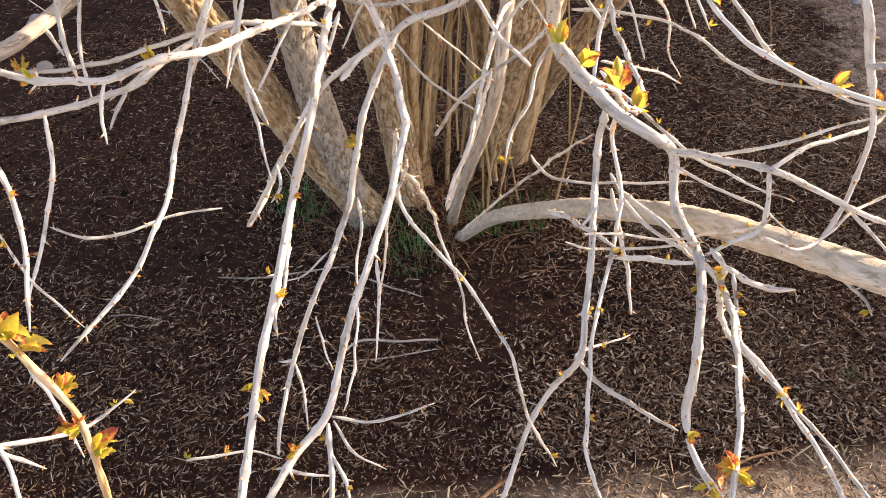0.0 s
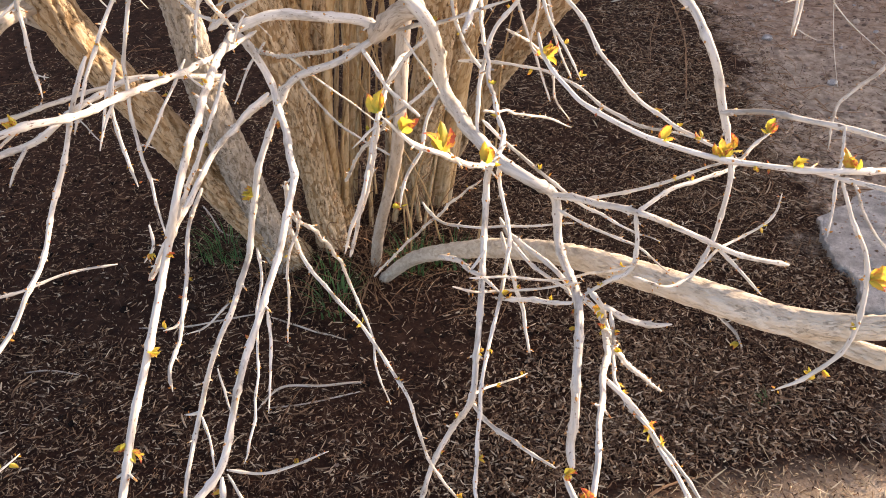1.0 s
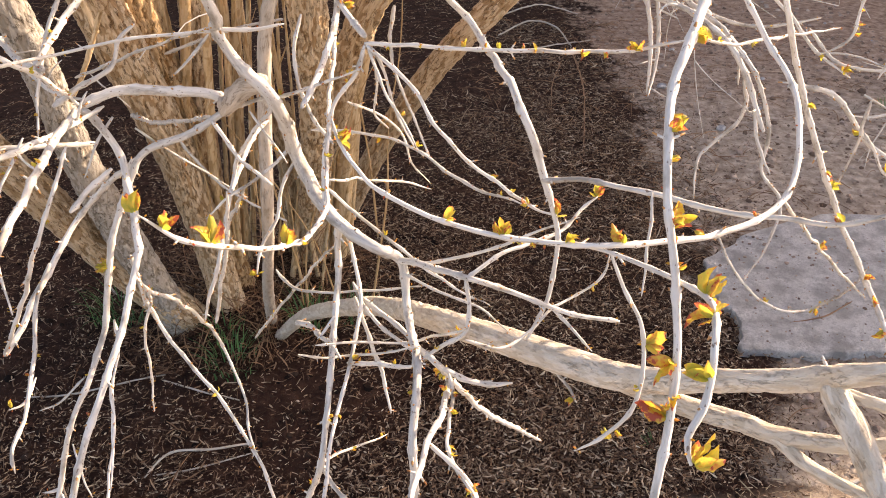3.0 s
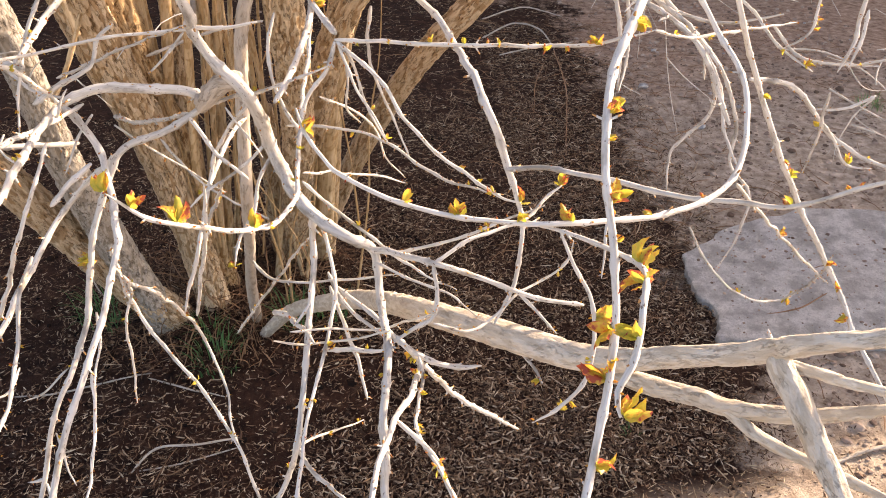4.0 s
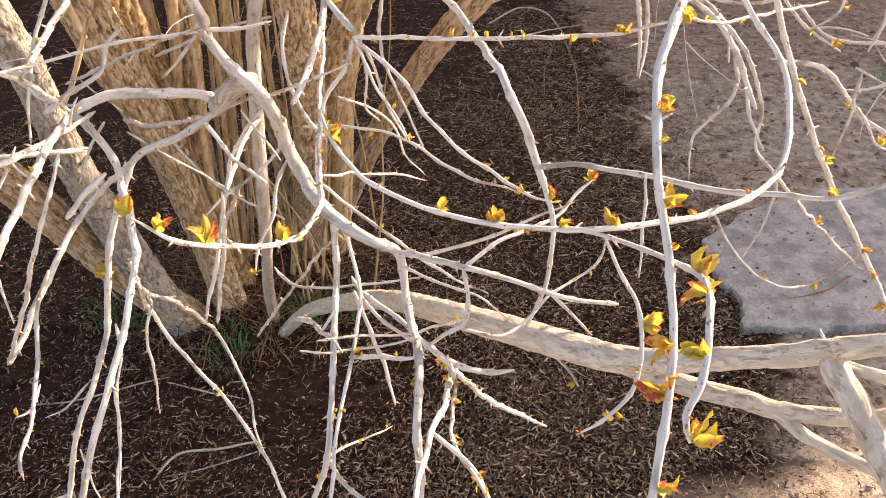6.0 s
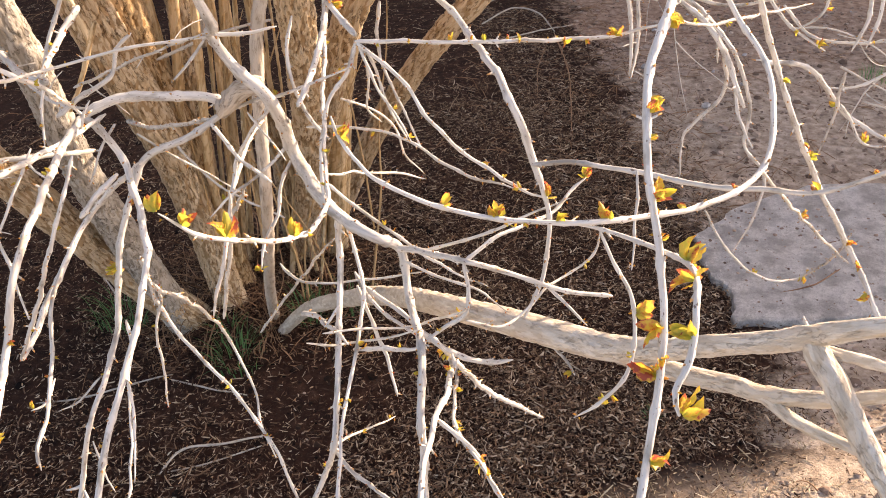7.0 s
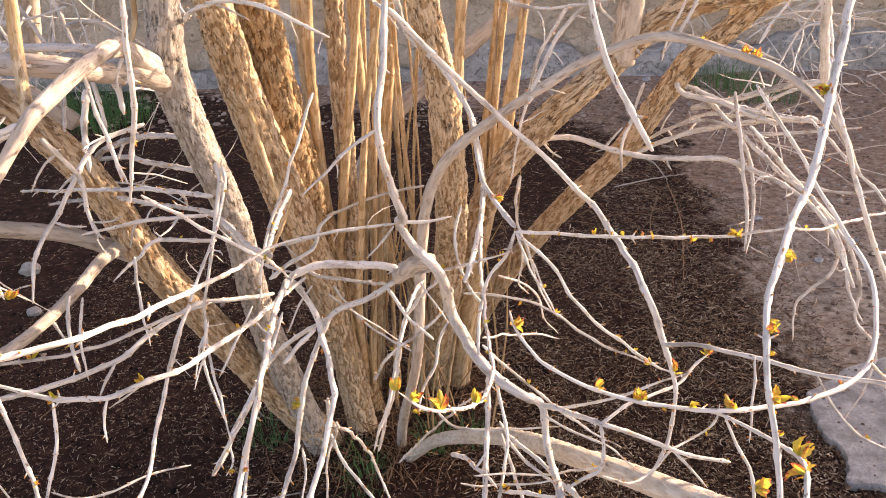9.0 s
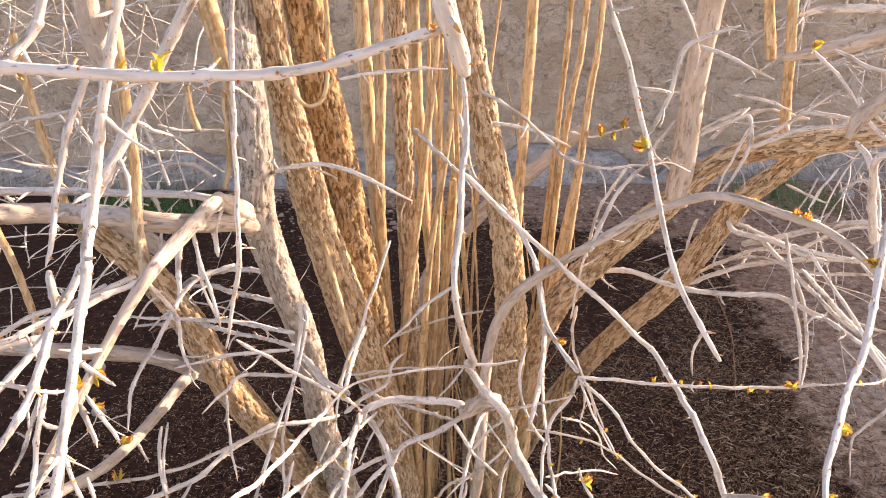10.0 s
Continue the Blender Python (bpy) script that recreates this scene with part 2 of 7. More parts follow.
STRAW = straw_material("straw_chip", [(0.0, (0.032, 0.0155, 0.009)), (0.35, (0.11, 0.058, 0.034)), (0.7, (0.26, 0.165, 0.10)), (0.9, (0.43, 0.325, 0.225)), (1.0, (0.58, 0.48, 0.35))])
SHRED = straw_material("bark_shred", [(0.0, (0.03, 0.014, 0.008)), (0.6, (0.12, 0.060, 0.033)), (1.0, (0.30, 0.18, 0.105))])
SCALE = twig_material("bud_scale_brown", (0.26, 0.10, 0.035), (0.42, 0.20, 0.075), (0.56, 0.32, 0.14), (0.14, 0.05, 0.02), 400, 0.0004)
DRY = twig_material("dead_twig_bark", (0.10, 0.045, 0.023), (0.21, 0.105, 0.055), (0.34, 0.205, 0.12), (0.05, 0.03, 0.02), 160, 0.0008)


def pale_material():
    m, nt, bsdf = material("pale_straw", 0.7)
    geo = nt.nodes.new("ShaderNodeNewGeometry")
    nt.links.new(ramp(nt, geo.outputs["Random Per Island"], [(0.0, (0.22, 0.16, 0.09)), (0.5, (0.45, 0.36, 0.23)), (1.0, (0.60, 0.52, 0.38))]), bsdf.inputs["Base Color"])
    return m


PALE = pale_material()


def crumb_material(name, shades):
    m, nt, bsdf = material(name, 0.95)
    geo = nt.nodes.new("ShaderNodeNewGeometry")
    nt.links.new(ramp(nt, geo.outputs["Random Per Island"], list(zip((0.0, 0.5, 1.0), shades))), bsdf.inputs["Base Color"])
    bsdf.inputs["Specular IOR Level"].default_value = 0.15
    return m


CRUMB = crumb_material("dirt_crumb", ((0.13, 0.085, 0.062), (0.36, 0.27, 0.215), (0.50, 0.40, 0.32)))
CLOD = crumb_material("soil_crumb", ((0.008, 0.005, 0.004), (0.026, 0.015, 0.010), (0.060, 0.036, 0.025)))

# ---- helpers for building ----
def mesh_object(name, verts, faces, mat, parent=None, smooth=True):
    me = bpy.data.meshes.new(name)
    me.from_pydata([tuple(map(float, v)) for v in verts], [], faces)
    me.materials.append(mat)
    if smooth:
        me.polygons.foreach_set("use_smooth", [True] * len(me.polygons))
    me.update()
    ob = new(name, me)
    ob.parent = parent
    return ob


def part(name, bm, mat, parent, label=""):
    """Links a bmesh as one mesh under a thing or a part."""
    me = bpy.data.meshes.new(name)
    bm.to_mesh(me)
    bm.free()
    me.materials.append(mat)
    ob = new(name, me)
    ob.parent = parent
    return tagged(ob, label)


def thing(name, at, label, category, group=""):
    ob = new(name)
    ob.empty_display_size = 0.05
    ob.matrix_world = Matrix.Translation(at)
    return tagged(ob, label, category, group)


# ---- ground ----
def height_at(x, y):
    """The height of the soil: gentle humps, a low mound under the shrub, a dished bed."""
    p = Vector((x, y, 0))
    fade = 1.0 / (1.0 + max(0.0, math.hypot(x, y - 2) - 4) * 0.3)
    h = 0.014 * noise.noise(p * 1.7) + 0.009 * noise.noise(p * 6.0) + 0.004 * noise.noise(p * 19.0)
    foot = 0.045 * math.exp(-((x + 0.01) ** 2 + (y - 2.01) ** 2) / 0.018)
    return h * fade + foot + 0.03 * math.exp(-((x - 0.08) ** 2 + (y - 2.15) ** 2) / 0.18)


def build_ground():
    near = np.arange(-3.0, 4.0001, 0.025)
    xs = np.concatenate([-np.geomspace(400, 3.2, 24), near, np.geomspace(4.2, 400, 24)])
    ys = np.concatenate([-np.geomspace(400, 1.1, 24), np.arange(-1.0, 6.8001, 0.03), np.geomspace(7.0, 400, 24)])
    verts = [(x, y, height_at(x, y)) for y in ys for x in xs]
    w = len(xs)
    faces = [(j * w + i, j * w + i + 1, (j + 1) * w + i + 1, (j + 1) * w + i) for j in range(len(ys) - 1) for i in range(w - 1)]
    return tagged(mesh_object("ground", verts, faces, SOIL), "dark garden soil bed beside dry grey packed dirt", "ground", kind="structure")


build_ground()


def rough_box(name, x0, x1, y0, y1, z0, top, mat, step, rough, parent=None):
    """A weathered wall or kerb: a solid with an uneven front face and an uneven top edge; top is a function of x."""
    xs, n = np.arange(x0, x1 + step / 2, step), max(2, int((top(0) - z0) / step))
    verts, faces = [], []
    for side, y in ((0, y0), (1, y1)):
        for x in xs:
            for k in range(n + 1):
                z = z0 + (top(x) - z0) * k / n
                d = rough * (noise.noise(Vector((x * 2.1, z * 2.1, side * 9))) + 0.5 * noise.noise(Vector((x * 7, z * 7, side * 9))))
                verts.append((x, y + d * (1 if side else -1), z + (0.3 * d if k == n else 0)))
    c, m = n + 1, len(xs) * (n + 1)
    for i in range(len(xs) - 1):
        for k in range(n):
            a = i * c + k
            faces.append((a, a + c, a + c + 1, a + 1))
            faces.append((m + a, m + a + 1, m + a + c + 1, m + a + c))
        faces.append((i * c + n, (i + 1) * c + n, m + (i + 1) * c + n, m + i * c + n))
        faces.append(((i + 1) * c, i * c, m + i * c, m + (i + 1) * c))
    for i in (0, len(xs) - 1):
        for k in range(n):
            a = i * c + k
            faces.append((a, a + 1, m + a + 1, m + a) if i == 0 else (a + 1, a, m + a, m + a + 1))
    return mesh_object(name, verts, faces, mat, parent)


WALL_Y, WALL_H = 6.55, 4.14
# The unseen top slopes and steps only to set its shadow's edge on the bed.
wall = tagged(rough_box("wall_north", -14, 18, WALL_Y, WALL_Y + 0.4, -0.2, lambda x: WALL_H - 0.1656 * (max(4.0, x) - 8.98) - (1.0 if x > 10.05 else 0.0), PLASTER, 0.12, 0.05), "rough weathered mud-plastered wall behind the shrub", "wall", kind="structure")
kerb = tagged(rough_box("wall_footing", -14, 18, WALL_Y - 0.22, WALL_Y + 0.05, -0.2, lambda x: 0.20 + 0.22 * noise.noise(Vector((x * 1.3, 0, 0))) + 0.14 * noise.noise(Vector((x * 4.1, 0, 3))), CONCRETE, 0.06, 0.06), "broken grey concrete footing along the plastered wall", "footing", kind="structure")

# ---- stems ----
def spline(points, step):
    """Catmull-Rom through (x, y, z, radius) rows, in steps of about that many metres."""
    p = np.array(points, float)
    p = np.vstack([2 * p[0] - p[1], p, 2 * p[-1] - p[-2]])
    out = []
    for i in range(1, len(p) - 2):
        n = max(2, int(np.linalg.norm(p[i + 1, :3] - p[i, :3]) / step))
        t = (np.arange(n) / n)[:, None]
        a, b, c, d = p[i - 1], p[i], p[i + 1], p[i + 2]
        out.append(0.5 * (2 * b + (c - a) * t + (2 * a - 5 * b + 4 * c - d) * t**2 + (3 * b - a - 3 * c + d) * t**3))
    out.append(p[-2][None])
    out = np.vstack(out)
    out[:, 3] = np.maximum(out[:, 3], 0.0006)
    return out


def tube(rows, sides, seed, knots=0.0, flake=0.0):
    """A round, slightly irregular tube along the rows. knots: spacing of the swollen nodes; flake: height of the bark's plates."""
    n = len(rows)
    run = np.concatenate([[0], np.cumsum(np.linalg.norm(np.diff(rows[:, :3], axis=0), axis=1))])
    ahead = np.gradient(rows[:, :3], axis=0)
    ahead /= np.linalg.norm(ahead, axis=1)[:, None] + 1e-9
    side = np.cross(ahead[0], (0.3, 0.2, 1.0))
    verts, bark, plates, buds = [], [], [], []
    turn = [(math.cos(k / sides * math.tau), math.sin(k / sides * math.tau)) for k in range(sides)]
    for i in range(n):
        side = side - ahead[i] * (side @ ahead[i])
        side /= np.linalg.norm(side) + 1e-9
        up = np.cross(ahead[i], side)
        thick = rows[i, 3]
        r = thick * (1 + 0.05 * noise.noise(Vector((seed, run[i] * 30, 0))) + 0.05 * noise.noise(Vector((seed, run[i] * 140, 5))))
        scar = 0.5
        if knots:
            phase = (run[i] / knots + seed * 0.37) % 1.0
            swell = math.exp(-((min(phase, 1 - phase) * knots / 0.0035) ** 2))
            r += min(0.0017, thick * 0.34) * swell
            scar = 0.5 + 0.5 * swell
        for c, s in turn:
            rr, plate = r, scar
            if flake:
                x, y, z = c * thick, s * thick, run[i]
                lump = noise.noise(Vector((c * 0.9 + seed, s * 0.9, z * 3.0)))
                warp = 0.007 * noise.noise(Vector((x * 80, y * 80, z * 55 + seed)))
                plate = noise.noise(Vector(((x + warp) * 150 + seed, (y + warp) * 150, (z + 3 * warp) * 40)))
                small = noise.noise(Vector((x * 300 + seed, y * 300, z * 90)))
                plate = max(0.0, min(1.0, (plate + 0.10) * 7.0))
                rr = r * (1 + 0.09 * lump) + flake * (plate - 0.5 + 0.5 * small)
            verts.append(rows[i, :3] + rr * (c * side + s * up))
            bark.append((c * thick + seed % 5, s * thick, run[i]))
            plates.append(plate)
    faces = [(i * sides + k, i * sides + (k + 1) % sides, (i + 1) * sides + (k + 1) % sides, (i + 1) * sides + k) for i in range(n - 1) for k in range(sides)]
    for i, d in ((0, -1), (n - 1, 1)):
        verts.append(rows[i, :3] + ahead[i] * d * rows[i, 3] * 0.5)
        bark.append((seed, 0, run[i]))
        c = len(verts) - 1
        for k in range(sides):
            a, b = i * sides + k, i * sides + (k + 1) % sides
            faces.append((b, a, c) if d < 0 else (a, b, c))
    if knots:
        # a pair of short spurs at each node, each pair a quarter turn on from the last
        k0 = math.ceil(seed * 0.37 - 1e-6)
        for j in range(k0, k0 + int(run[-1] / knots) + 1):
            at = (j - seed * 0.37) * knots
            i = int(np.searchsorted(run, at))
            if not 1 <= i < n - 1:
                continue
            u = np.cross(ahead[i], (0.2, 0.9, 0.4))
            u /= np.linalg.norm(u) + 1e-9
            v = np.cross(ahead[i], u)
            turned = (j % 2) * 1.57 + seed + 0.5 * math.sin(j * 2.3)
            for side_of in (0, math.pi):
                if math.sin(j * 12.9 + seed * 7.1 + side_of) < -0.5:
                    continue
                out = math.cos(turned + side_of) * u + math.sin(turned + side_of) * v
                way = out * 0.85 + ahead[i] * 0.5
                long = (0.0030 + 0.0065 * math.sin(j * 5.1 + seed + side_of) ** 6) * min(1.4, 0.5 + rows[i, 3] / 0.005)
                fat = min(0.0018, 0.0006 + 0.3 * rows[i, 3])
                foot = rows[i, :3] + out * rows[i, 3] * 0.8
                across = np.cross(way, ahead[i])
                across /= np.linalg.norm(across) + 1e-9
                b0 = len(verts)
                for h, w in ((0.0, 0.5), (0.6, 0.42), (1.0, 0.25)):
                    for q in range(4):
                        d = math.cos(q * math.pi / 2) * across + math.sin(q * math.pi / 2) * ahead[i]
                        verts.append(foot + way * long * h + d * fat * w * 1.9)
                        bark.append((seed + q * 0.001, h * 0.003, run[i]))
                for h in (0, 4):
                    if h:
                        buds += range(len(faces), len(faces) + 5)
                    for q in range(4):
                        faces.append((b0 + h + q, b0 + h + (q + 1) % 4, b0 + h + 4 + (q + 1) % 4, b0 + h + 4 + q))
                faces.append((b0 + 8, b0 + 9, b0 + 10, b0 + 11))
    plates += [0.5] * (len(verts) - len(plates))
    return verts, faces, bark, plates, buds


stem_count = [0]


def brown_buds(ob, buds):
    """Gives the tips of a twig's spurs the red-brown scales of sleeping buds."""
    if buds:
        ob.data.materials.append(SCALE)
        slots = np.zeros(len(ob.data.polygons), dtype=np.int32)
        slots[buds] = 1
        ob.data.polygons.foreach_set("material_index", slots)


def stem(name, points, mat, parent, label="", sides=10, step=0.008, knots=0.0, flake=0.0, origin=None):
    """One stem, branch or twig of the shrub through (x, y, z, radius) rows, in the world's metres."""
    stem_count[0] += 1
    rows = spline(points, step)
    if knots:
        # the twig changes its way a little at each node
        r = random.Random(stem_count[0])
        run = np.concatenate([[0], np.cumsum(np.linalg.norm(np.diff(rows[:, :3], axis=0), axis=1))])
        at = np.arange(0, run[-1] + knots, knots * 0.8)
        fade = np.minimum(1.0, np.minimum(run, run[-1] - run) / 0.03)
        for axis in range(3):
            rows[:, axis] += fade * np.interp(run, at, [r.gauss(0, 0.0010) for _ in at])
        rows[:, 3] *= 0.55 + 0.45 * np.minimum(1.0, np.minimum(run, run[-1] - run) / 0.008)
    verts, faces, bark, plates, buds = tube(rows, sides, stem_count[0] * 1.37, knots, flake)
    base = np.array(origin if origin else parent.matrix_world.translation if parent else (0, 0, 0))
    ob = mesh_object(name, [v - base for v in verts], faces, mat, parent)
    brown_buds(ob, buds)
    at = ob.data.attributes.new("bark", "FLOAT_VECTOR", "POINT")
    at.data.foreach_set("vector", np.array(bark, float).ravel())
    ob.data.attributes.new("plate", "FLOAT", "POINT").data.foreach_set("value", np.array(plates, float))
    return tagged(ob, label), rows

# ---- leaves and buds ----
def leaf_mesh(name, length, width, curl, fold, seed):
    """One young leaf: a cupped, crinkled, arching blade with a point, four cells across and seven along."""
    verts, faces = [], []
    for i in range(8):
        t = i / 7
        w = width * (math.sin(math.pi * min(1.0, t * 0.90 + 0.07)) ** 0.75) * (1.12 - 0.35 * t)
        if i == 7:
            w = width * 0.04
        bend = curl * t * t
        y, z = length * t * math.cos(bend * 0.6), length * t * math.sin(bend * 0.6)
        for side in (-1, -0.5, 0, 0.5, 1):
            crinkle = 0.055 * math.sin(t * 17 + seed + side * 2.1) * abs(side) * min(1, w / width * 1.5)
            verts.append((side * w * (1 - 0.25 * fold * abs(side)), y, z + abs(side) ** 1.3 * w * fold + crinkle))
    for i in range(7):
        for k in range(4):
            a = i * 5 + k
            faces.append((a, a + 1, a + 6, a + 5))
    me = bpy.data.meshes.new(name)
    me.from_pydata(verts, [], faces)
    me.materials.append(LEAF)
    me.polygons.foreach_set("use_smooth", [True] * len(me.polygons))
    return me


rng = random.Random(7)
LEAVES = [leaf_mesh("leaf", 1.0, rng.uniform(0.26, 0.38), rng.uniform(-0.9, 1.1), rng.uniform(0.4, 1.1), n * 1.7) for n in range(11)]


def bud_mesh(name):
    """A closed bud of four overlapping scales on a short stalk."""
    verts, faces = [], []
    for ring, (r, y) in enumerate(((0.16, 0.0), (0.30, 0.25), (0.26, 0.55), (0.12, 0.85), (0.0, 1.05))):
        for k in range(6):
            a = k * math.pi / 3 + ring * 0.3
            verts.append((math.cos(a) * r, y, math.sin(a) * r * 0.8))
    for ring in range(4):
        for k in range(6):
            a, b = ring * 6 + k, ring * 6 + (k + 1) % 6
            faces.append((a, b, b + 6, a + 6))
    me = bpy.data.meshes.new(name)
    me.from_pydata(verts, [], faces)
    me.materials.append(BUD)
    return me


BUD = leaf_material("bud_scale", (0.50, 0.36, 0.05), (0.66, 0.36, 0.06), (0.62, 0.20, 0.06), (0.55, 0.08, 0.06))
BUDS = [bud_mesh("bud")]


def sprout(at, along, size, parent, base, towards=None):
    """The opening bud at a node: a closed bud when small, otherwise a few leaves that spread from it."""
    along = Vector(along).normalized()
    out = Vector((rng.uniform(-1, 1), rng.uniform(-1, 1), rng.uniform(-0.3, 1)))
    if towards is not None:
        out = Vector(towards) + out * 0.003
    out = (out - along * out.dot(along)).normalized()
    small = size < 0.0062
    count = 2 if small else 3 if size < 0.010 else 4 if size < 0.015 else 6
    lean = along * rng.choice((-0.35, 0.15, 0.5))
    for k in range(count):
        # the leaves stand in a tight bundle; the outer ones are shorter and open wider
        open_out = 0.18 + 0.14 * k
        stray = Vector((rng.gauss(0, 1), rng.gauss(0, 1), rng.gauss(0, 1))) * open_out
        heart = -out if small and k else out
        way = (heart + lean + stray * (0.8 if small else 1.0)).normalized()
        length = size * (rng.uniform(0.5, 0.9) if small else rng.uniform(0.85, 1.05) - 0.09 * k)
        q = way.to_track_quat("Y", "Z").to_matrix().to_4x4()
        m = Matrix.Translation(Vector(at) - Vector(base) + way * 0.002) @ q @ Matrix.Rotation(rng.uniform(-3, 3), 4, "Y")
        ob = new("bud" if small else "leaf", BUDS[0] if small else rng.choice(LEAVES))
        ob.parent = parent
        ob.matrix_local = m @ Matrix.Diagonal((length * (0.7 if small else 1),) * 3 + (1,))


# ---- kinds of stem ----
SHRUB_AT = (0.08, 2.05, 0.0)
shrub = thing("shrub", SHRUB_AT, "old many-stemmed shrub, pale arching twigs breaking bud, in dark soil", "shrub")


def side_shoots(line, ob, gap):
    """Short thin shoots that stand off a twig at uneven steps."""
    gone, wait = 0.0, rng.uniform(0.3, 1.0) * gap
    for i in range(2, len(line) - 2):
        gone += np.linalg.norm(line[i, :3] - line[i - 1, :3])
        if gone < wait:
            continue
        gone, wait = 0.0, rng.uniform(0.5, 1.6) * gap
        along = Vector(line[i + 1, :3] - line[i - 1, :3]).normalized()
        out = Vector((rng.uniform(-1, 1), rng.uniform(-1, 1), rng.uniform(-1, 0.6)))
        way = (out - along * out.dot(along)).normalized() * 0.9 + along * rng.uniform(-0.1, 0.7)
        bend = Vector((rng.uniform(-1, 1), rng.uniform(-1, 1), rng.uniform(-1, 0.4))) * 0.35
        at, thick, long = Vector(line[i, :3]), min(0.0028, line[i, 3] * rng.uniform(0.4, 0.65)), rng.uniform(0.015, 0.075)
        rows = []
        for k in range(4):
            rows.append((*at, thick * (1.05 - 0.16 * k)))
            at = at + way.normalized() * long / 3
            way = way + bend
        stem("side_shoot", rows, TWIG, ob, sides=6, step=0.008, knots=0.02, origin=SHRUB_AT)


def grown(name, rows, mat, label, leaves, buds, shoots=0.0, **shape):
    rows = [(x, y, z, mm / 2000) for x, y, z, mm in rows]
    ob, line = stem(name, rows, mat, shrub, label, **shape)
    run = np.linalg.norm(np.diff(line[:, :3], axis=0), axis=1)
    for x, y, z, mm in leaves:
        i = int(np.argmin(np.linalg.norm(line[:, :3] - (x, y, z), axis=1)))
        a = line[min(i + 1, len(line) - 1), :3] - line[max(i - 1, 0), :3]
        sprout(line[i, :3], a, mm / 1000, ob, SHRUB_AT, np.array((x, y, z)) - line[i, :3])
    if buds:
        gone = 0.0
        wait = rng.uniform(0.02, 0.05)
        for i in range(1, len(line) - 1):
            gone += run[i]
            if gone > wait:
                gone, wait = 0.0, rng.uniform(0.025, 0.08) / buds
                sprout(line[i, :3], line[i + 1, :3] - line[i - 1, :3], rng.uniform(0.0040, 0.0066), ob, SHRUB_AT)
    if buds and rows[-1][3] < 0.0045:
        sprout(line[-2, :3], line[-1, :3] - line[-3, :3], rng.uniform(0.0045, 0.006), ob, SHRUB_AT)
    if shoots:
        side_shoots(line, ob, shoots)
    return ob


def trunk(*rows, leaves=()):
    return grown("trunk", rows, TRUNK, "flaking tan-brown trunk", leaves, 0, sides=84, step=0.0045, flake=0.0034)


def rust_trunk(*rows, leaves=()):
    return grown("trunk", rows, RUST, "rusty orange-brown flaking trunk", leaves, 0, sides=84, step=0.0045, flake=0.0034)


def grey_trunk(*rows, leaves=()):
    return grown("trunk", rows, GREY_TRUNK, "smoother grey-tan trunk", leaves, 0, sides=72, step=0.005, flake=0.0026)


def pale_branch(*rows, leaves=(), shoots=0.0):
    return grown("branch", rows, PALE_STEM, "smooth cream-coloured old branch", leaves, 0, sides=44, step=0.005, flake=0.0011)


def cane(*rows, leaves=()):
    return grown("cane", rows, CANE, "straight tan cane", leaves, 0, sides=18, step=0.008, flake=0.0007)


def branch(*rows, leaves=(), shoots=0.0):
    thick = max(r[3] for r in rows)
    if thick > 22.5:
        return grown("branch", rows, STEM, "weathered grey-tan branch", leaves, 0, shoots * 1.5, sides=28, step=0.006, flake=0.0007)
    return grown("branch", rows, TWIG, "", leaves, 0.6, shoots, sides=12, step=0.005, knots=0.048)


def twig(*rows, leaves=(), shoots=0.0):
    return grown("twig", rows, TWIG, "", leaves, 1.35, shoots, sides=9, step=0.004, knots=0.034)

# ---- the shrub: rows of x, y, z and thickness in millimetres, from the base or fork outwards ----
branch((0.278, 1.363, 1.358, 7.1), (0.281, 1.355, 1.271, 8.1), (0.277, 1.329, 1.234, 8.8), (0.276, 1.285, 1.170, 8.7), (0.271, 1.238, 1.103, 8.6), (0.273, 1.273, 1.029, 9.5), (0.284, 1.303, 0.963, 11.6), (0.272, 1.338, 0.940, 10.7), (0.298, 1.340, 0.893, 13.6), (0.326, 1.343, 0.852, 15.8), (0.337, 1.396, 0.756, 17.5), (0.380, 1.284, 0.748, 15.8), (0.409, 1.257, 0.735, 14.5), (0.441, 1.231, 0.725, 13.3), (0.468, 1.245, 0.698, 10.9), (0.475, 1.218, 0.652, 9.5), (0.487, 1.108, 0.658, 9.0), (0.482, 1.037, 0.631, 8.5), (0.483, 1.025, 0.591, 8.8), (0.481, 1.015, 0.555, 9.0), (0.483, 0.997, 0.540, 8.6), leaves=[(0.488, 1.100, 0.656, 8), (0.480, 1.078, 0.646, 9), (0.484, 1.034, 0.621, 8)])
branch((0.254, 1.391, 0.822, 15.0), (0.271, 1.379, 0.842, 20.3), (0.292, 1.364, 0.865, 23.8), (0.314, 1.349, 0.874, 20.7))
branch((0.260, 1.392, 0.821, 10.1), (0.257, 1.397, 0.834, 11.6), (0.232, 1.395, 0.845, 12.1), (0.194, 1.387, 0.851, 12.2), (0.145, 1.377, 0.857, 12.2), (0.119, 1.368, 0.852, 11.3), (0.096, 1.358, 0.841, 11.4))
branch((0.096, 1.358, 0.841, 10.3), (0.108, 1.229, 0.842, 8.1), (0.144, 1.030, 0.843, 6.5), (0.130, 1.003, 0.787, 6.7), (0.125, 0.938, 0.737, 6.3), (0.120, 0.879, 0.692, 6.3), (0.123, 0.828, 0.655, 6.3), (0.128, 0.796, 0.638, 5.9), (0.145, 0.674, 0.573, 5.3), leaves=[(0.108, 1.207, 0.843, 9), (0.141, 1.029, 0.843, 6), (0.134, 0.998, 0.783, 9), (0.126, 0.938, 0.737, 12), (0.110, 0.876, 0.694, 12), (0.127, 0.878, 0.688, 12)])
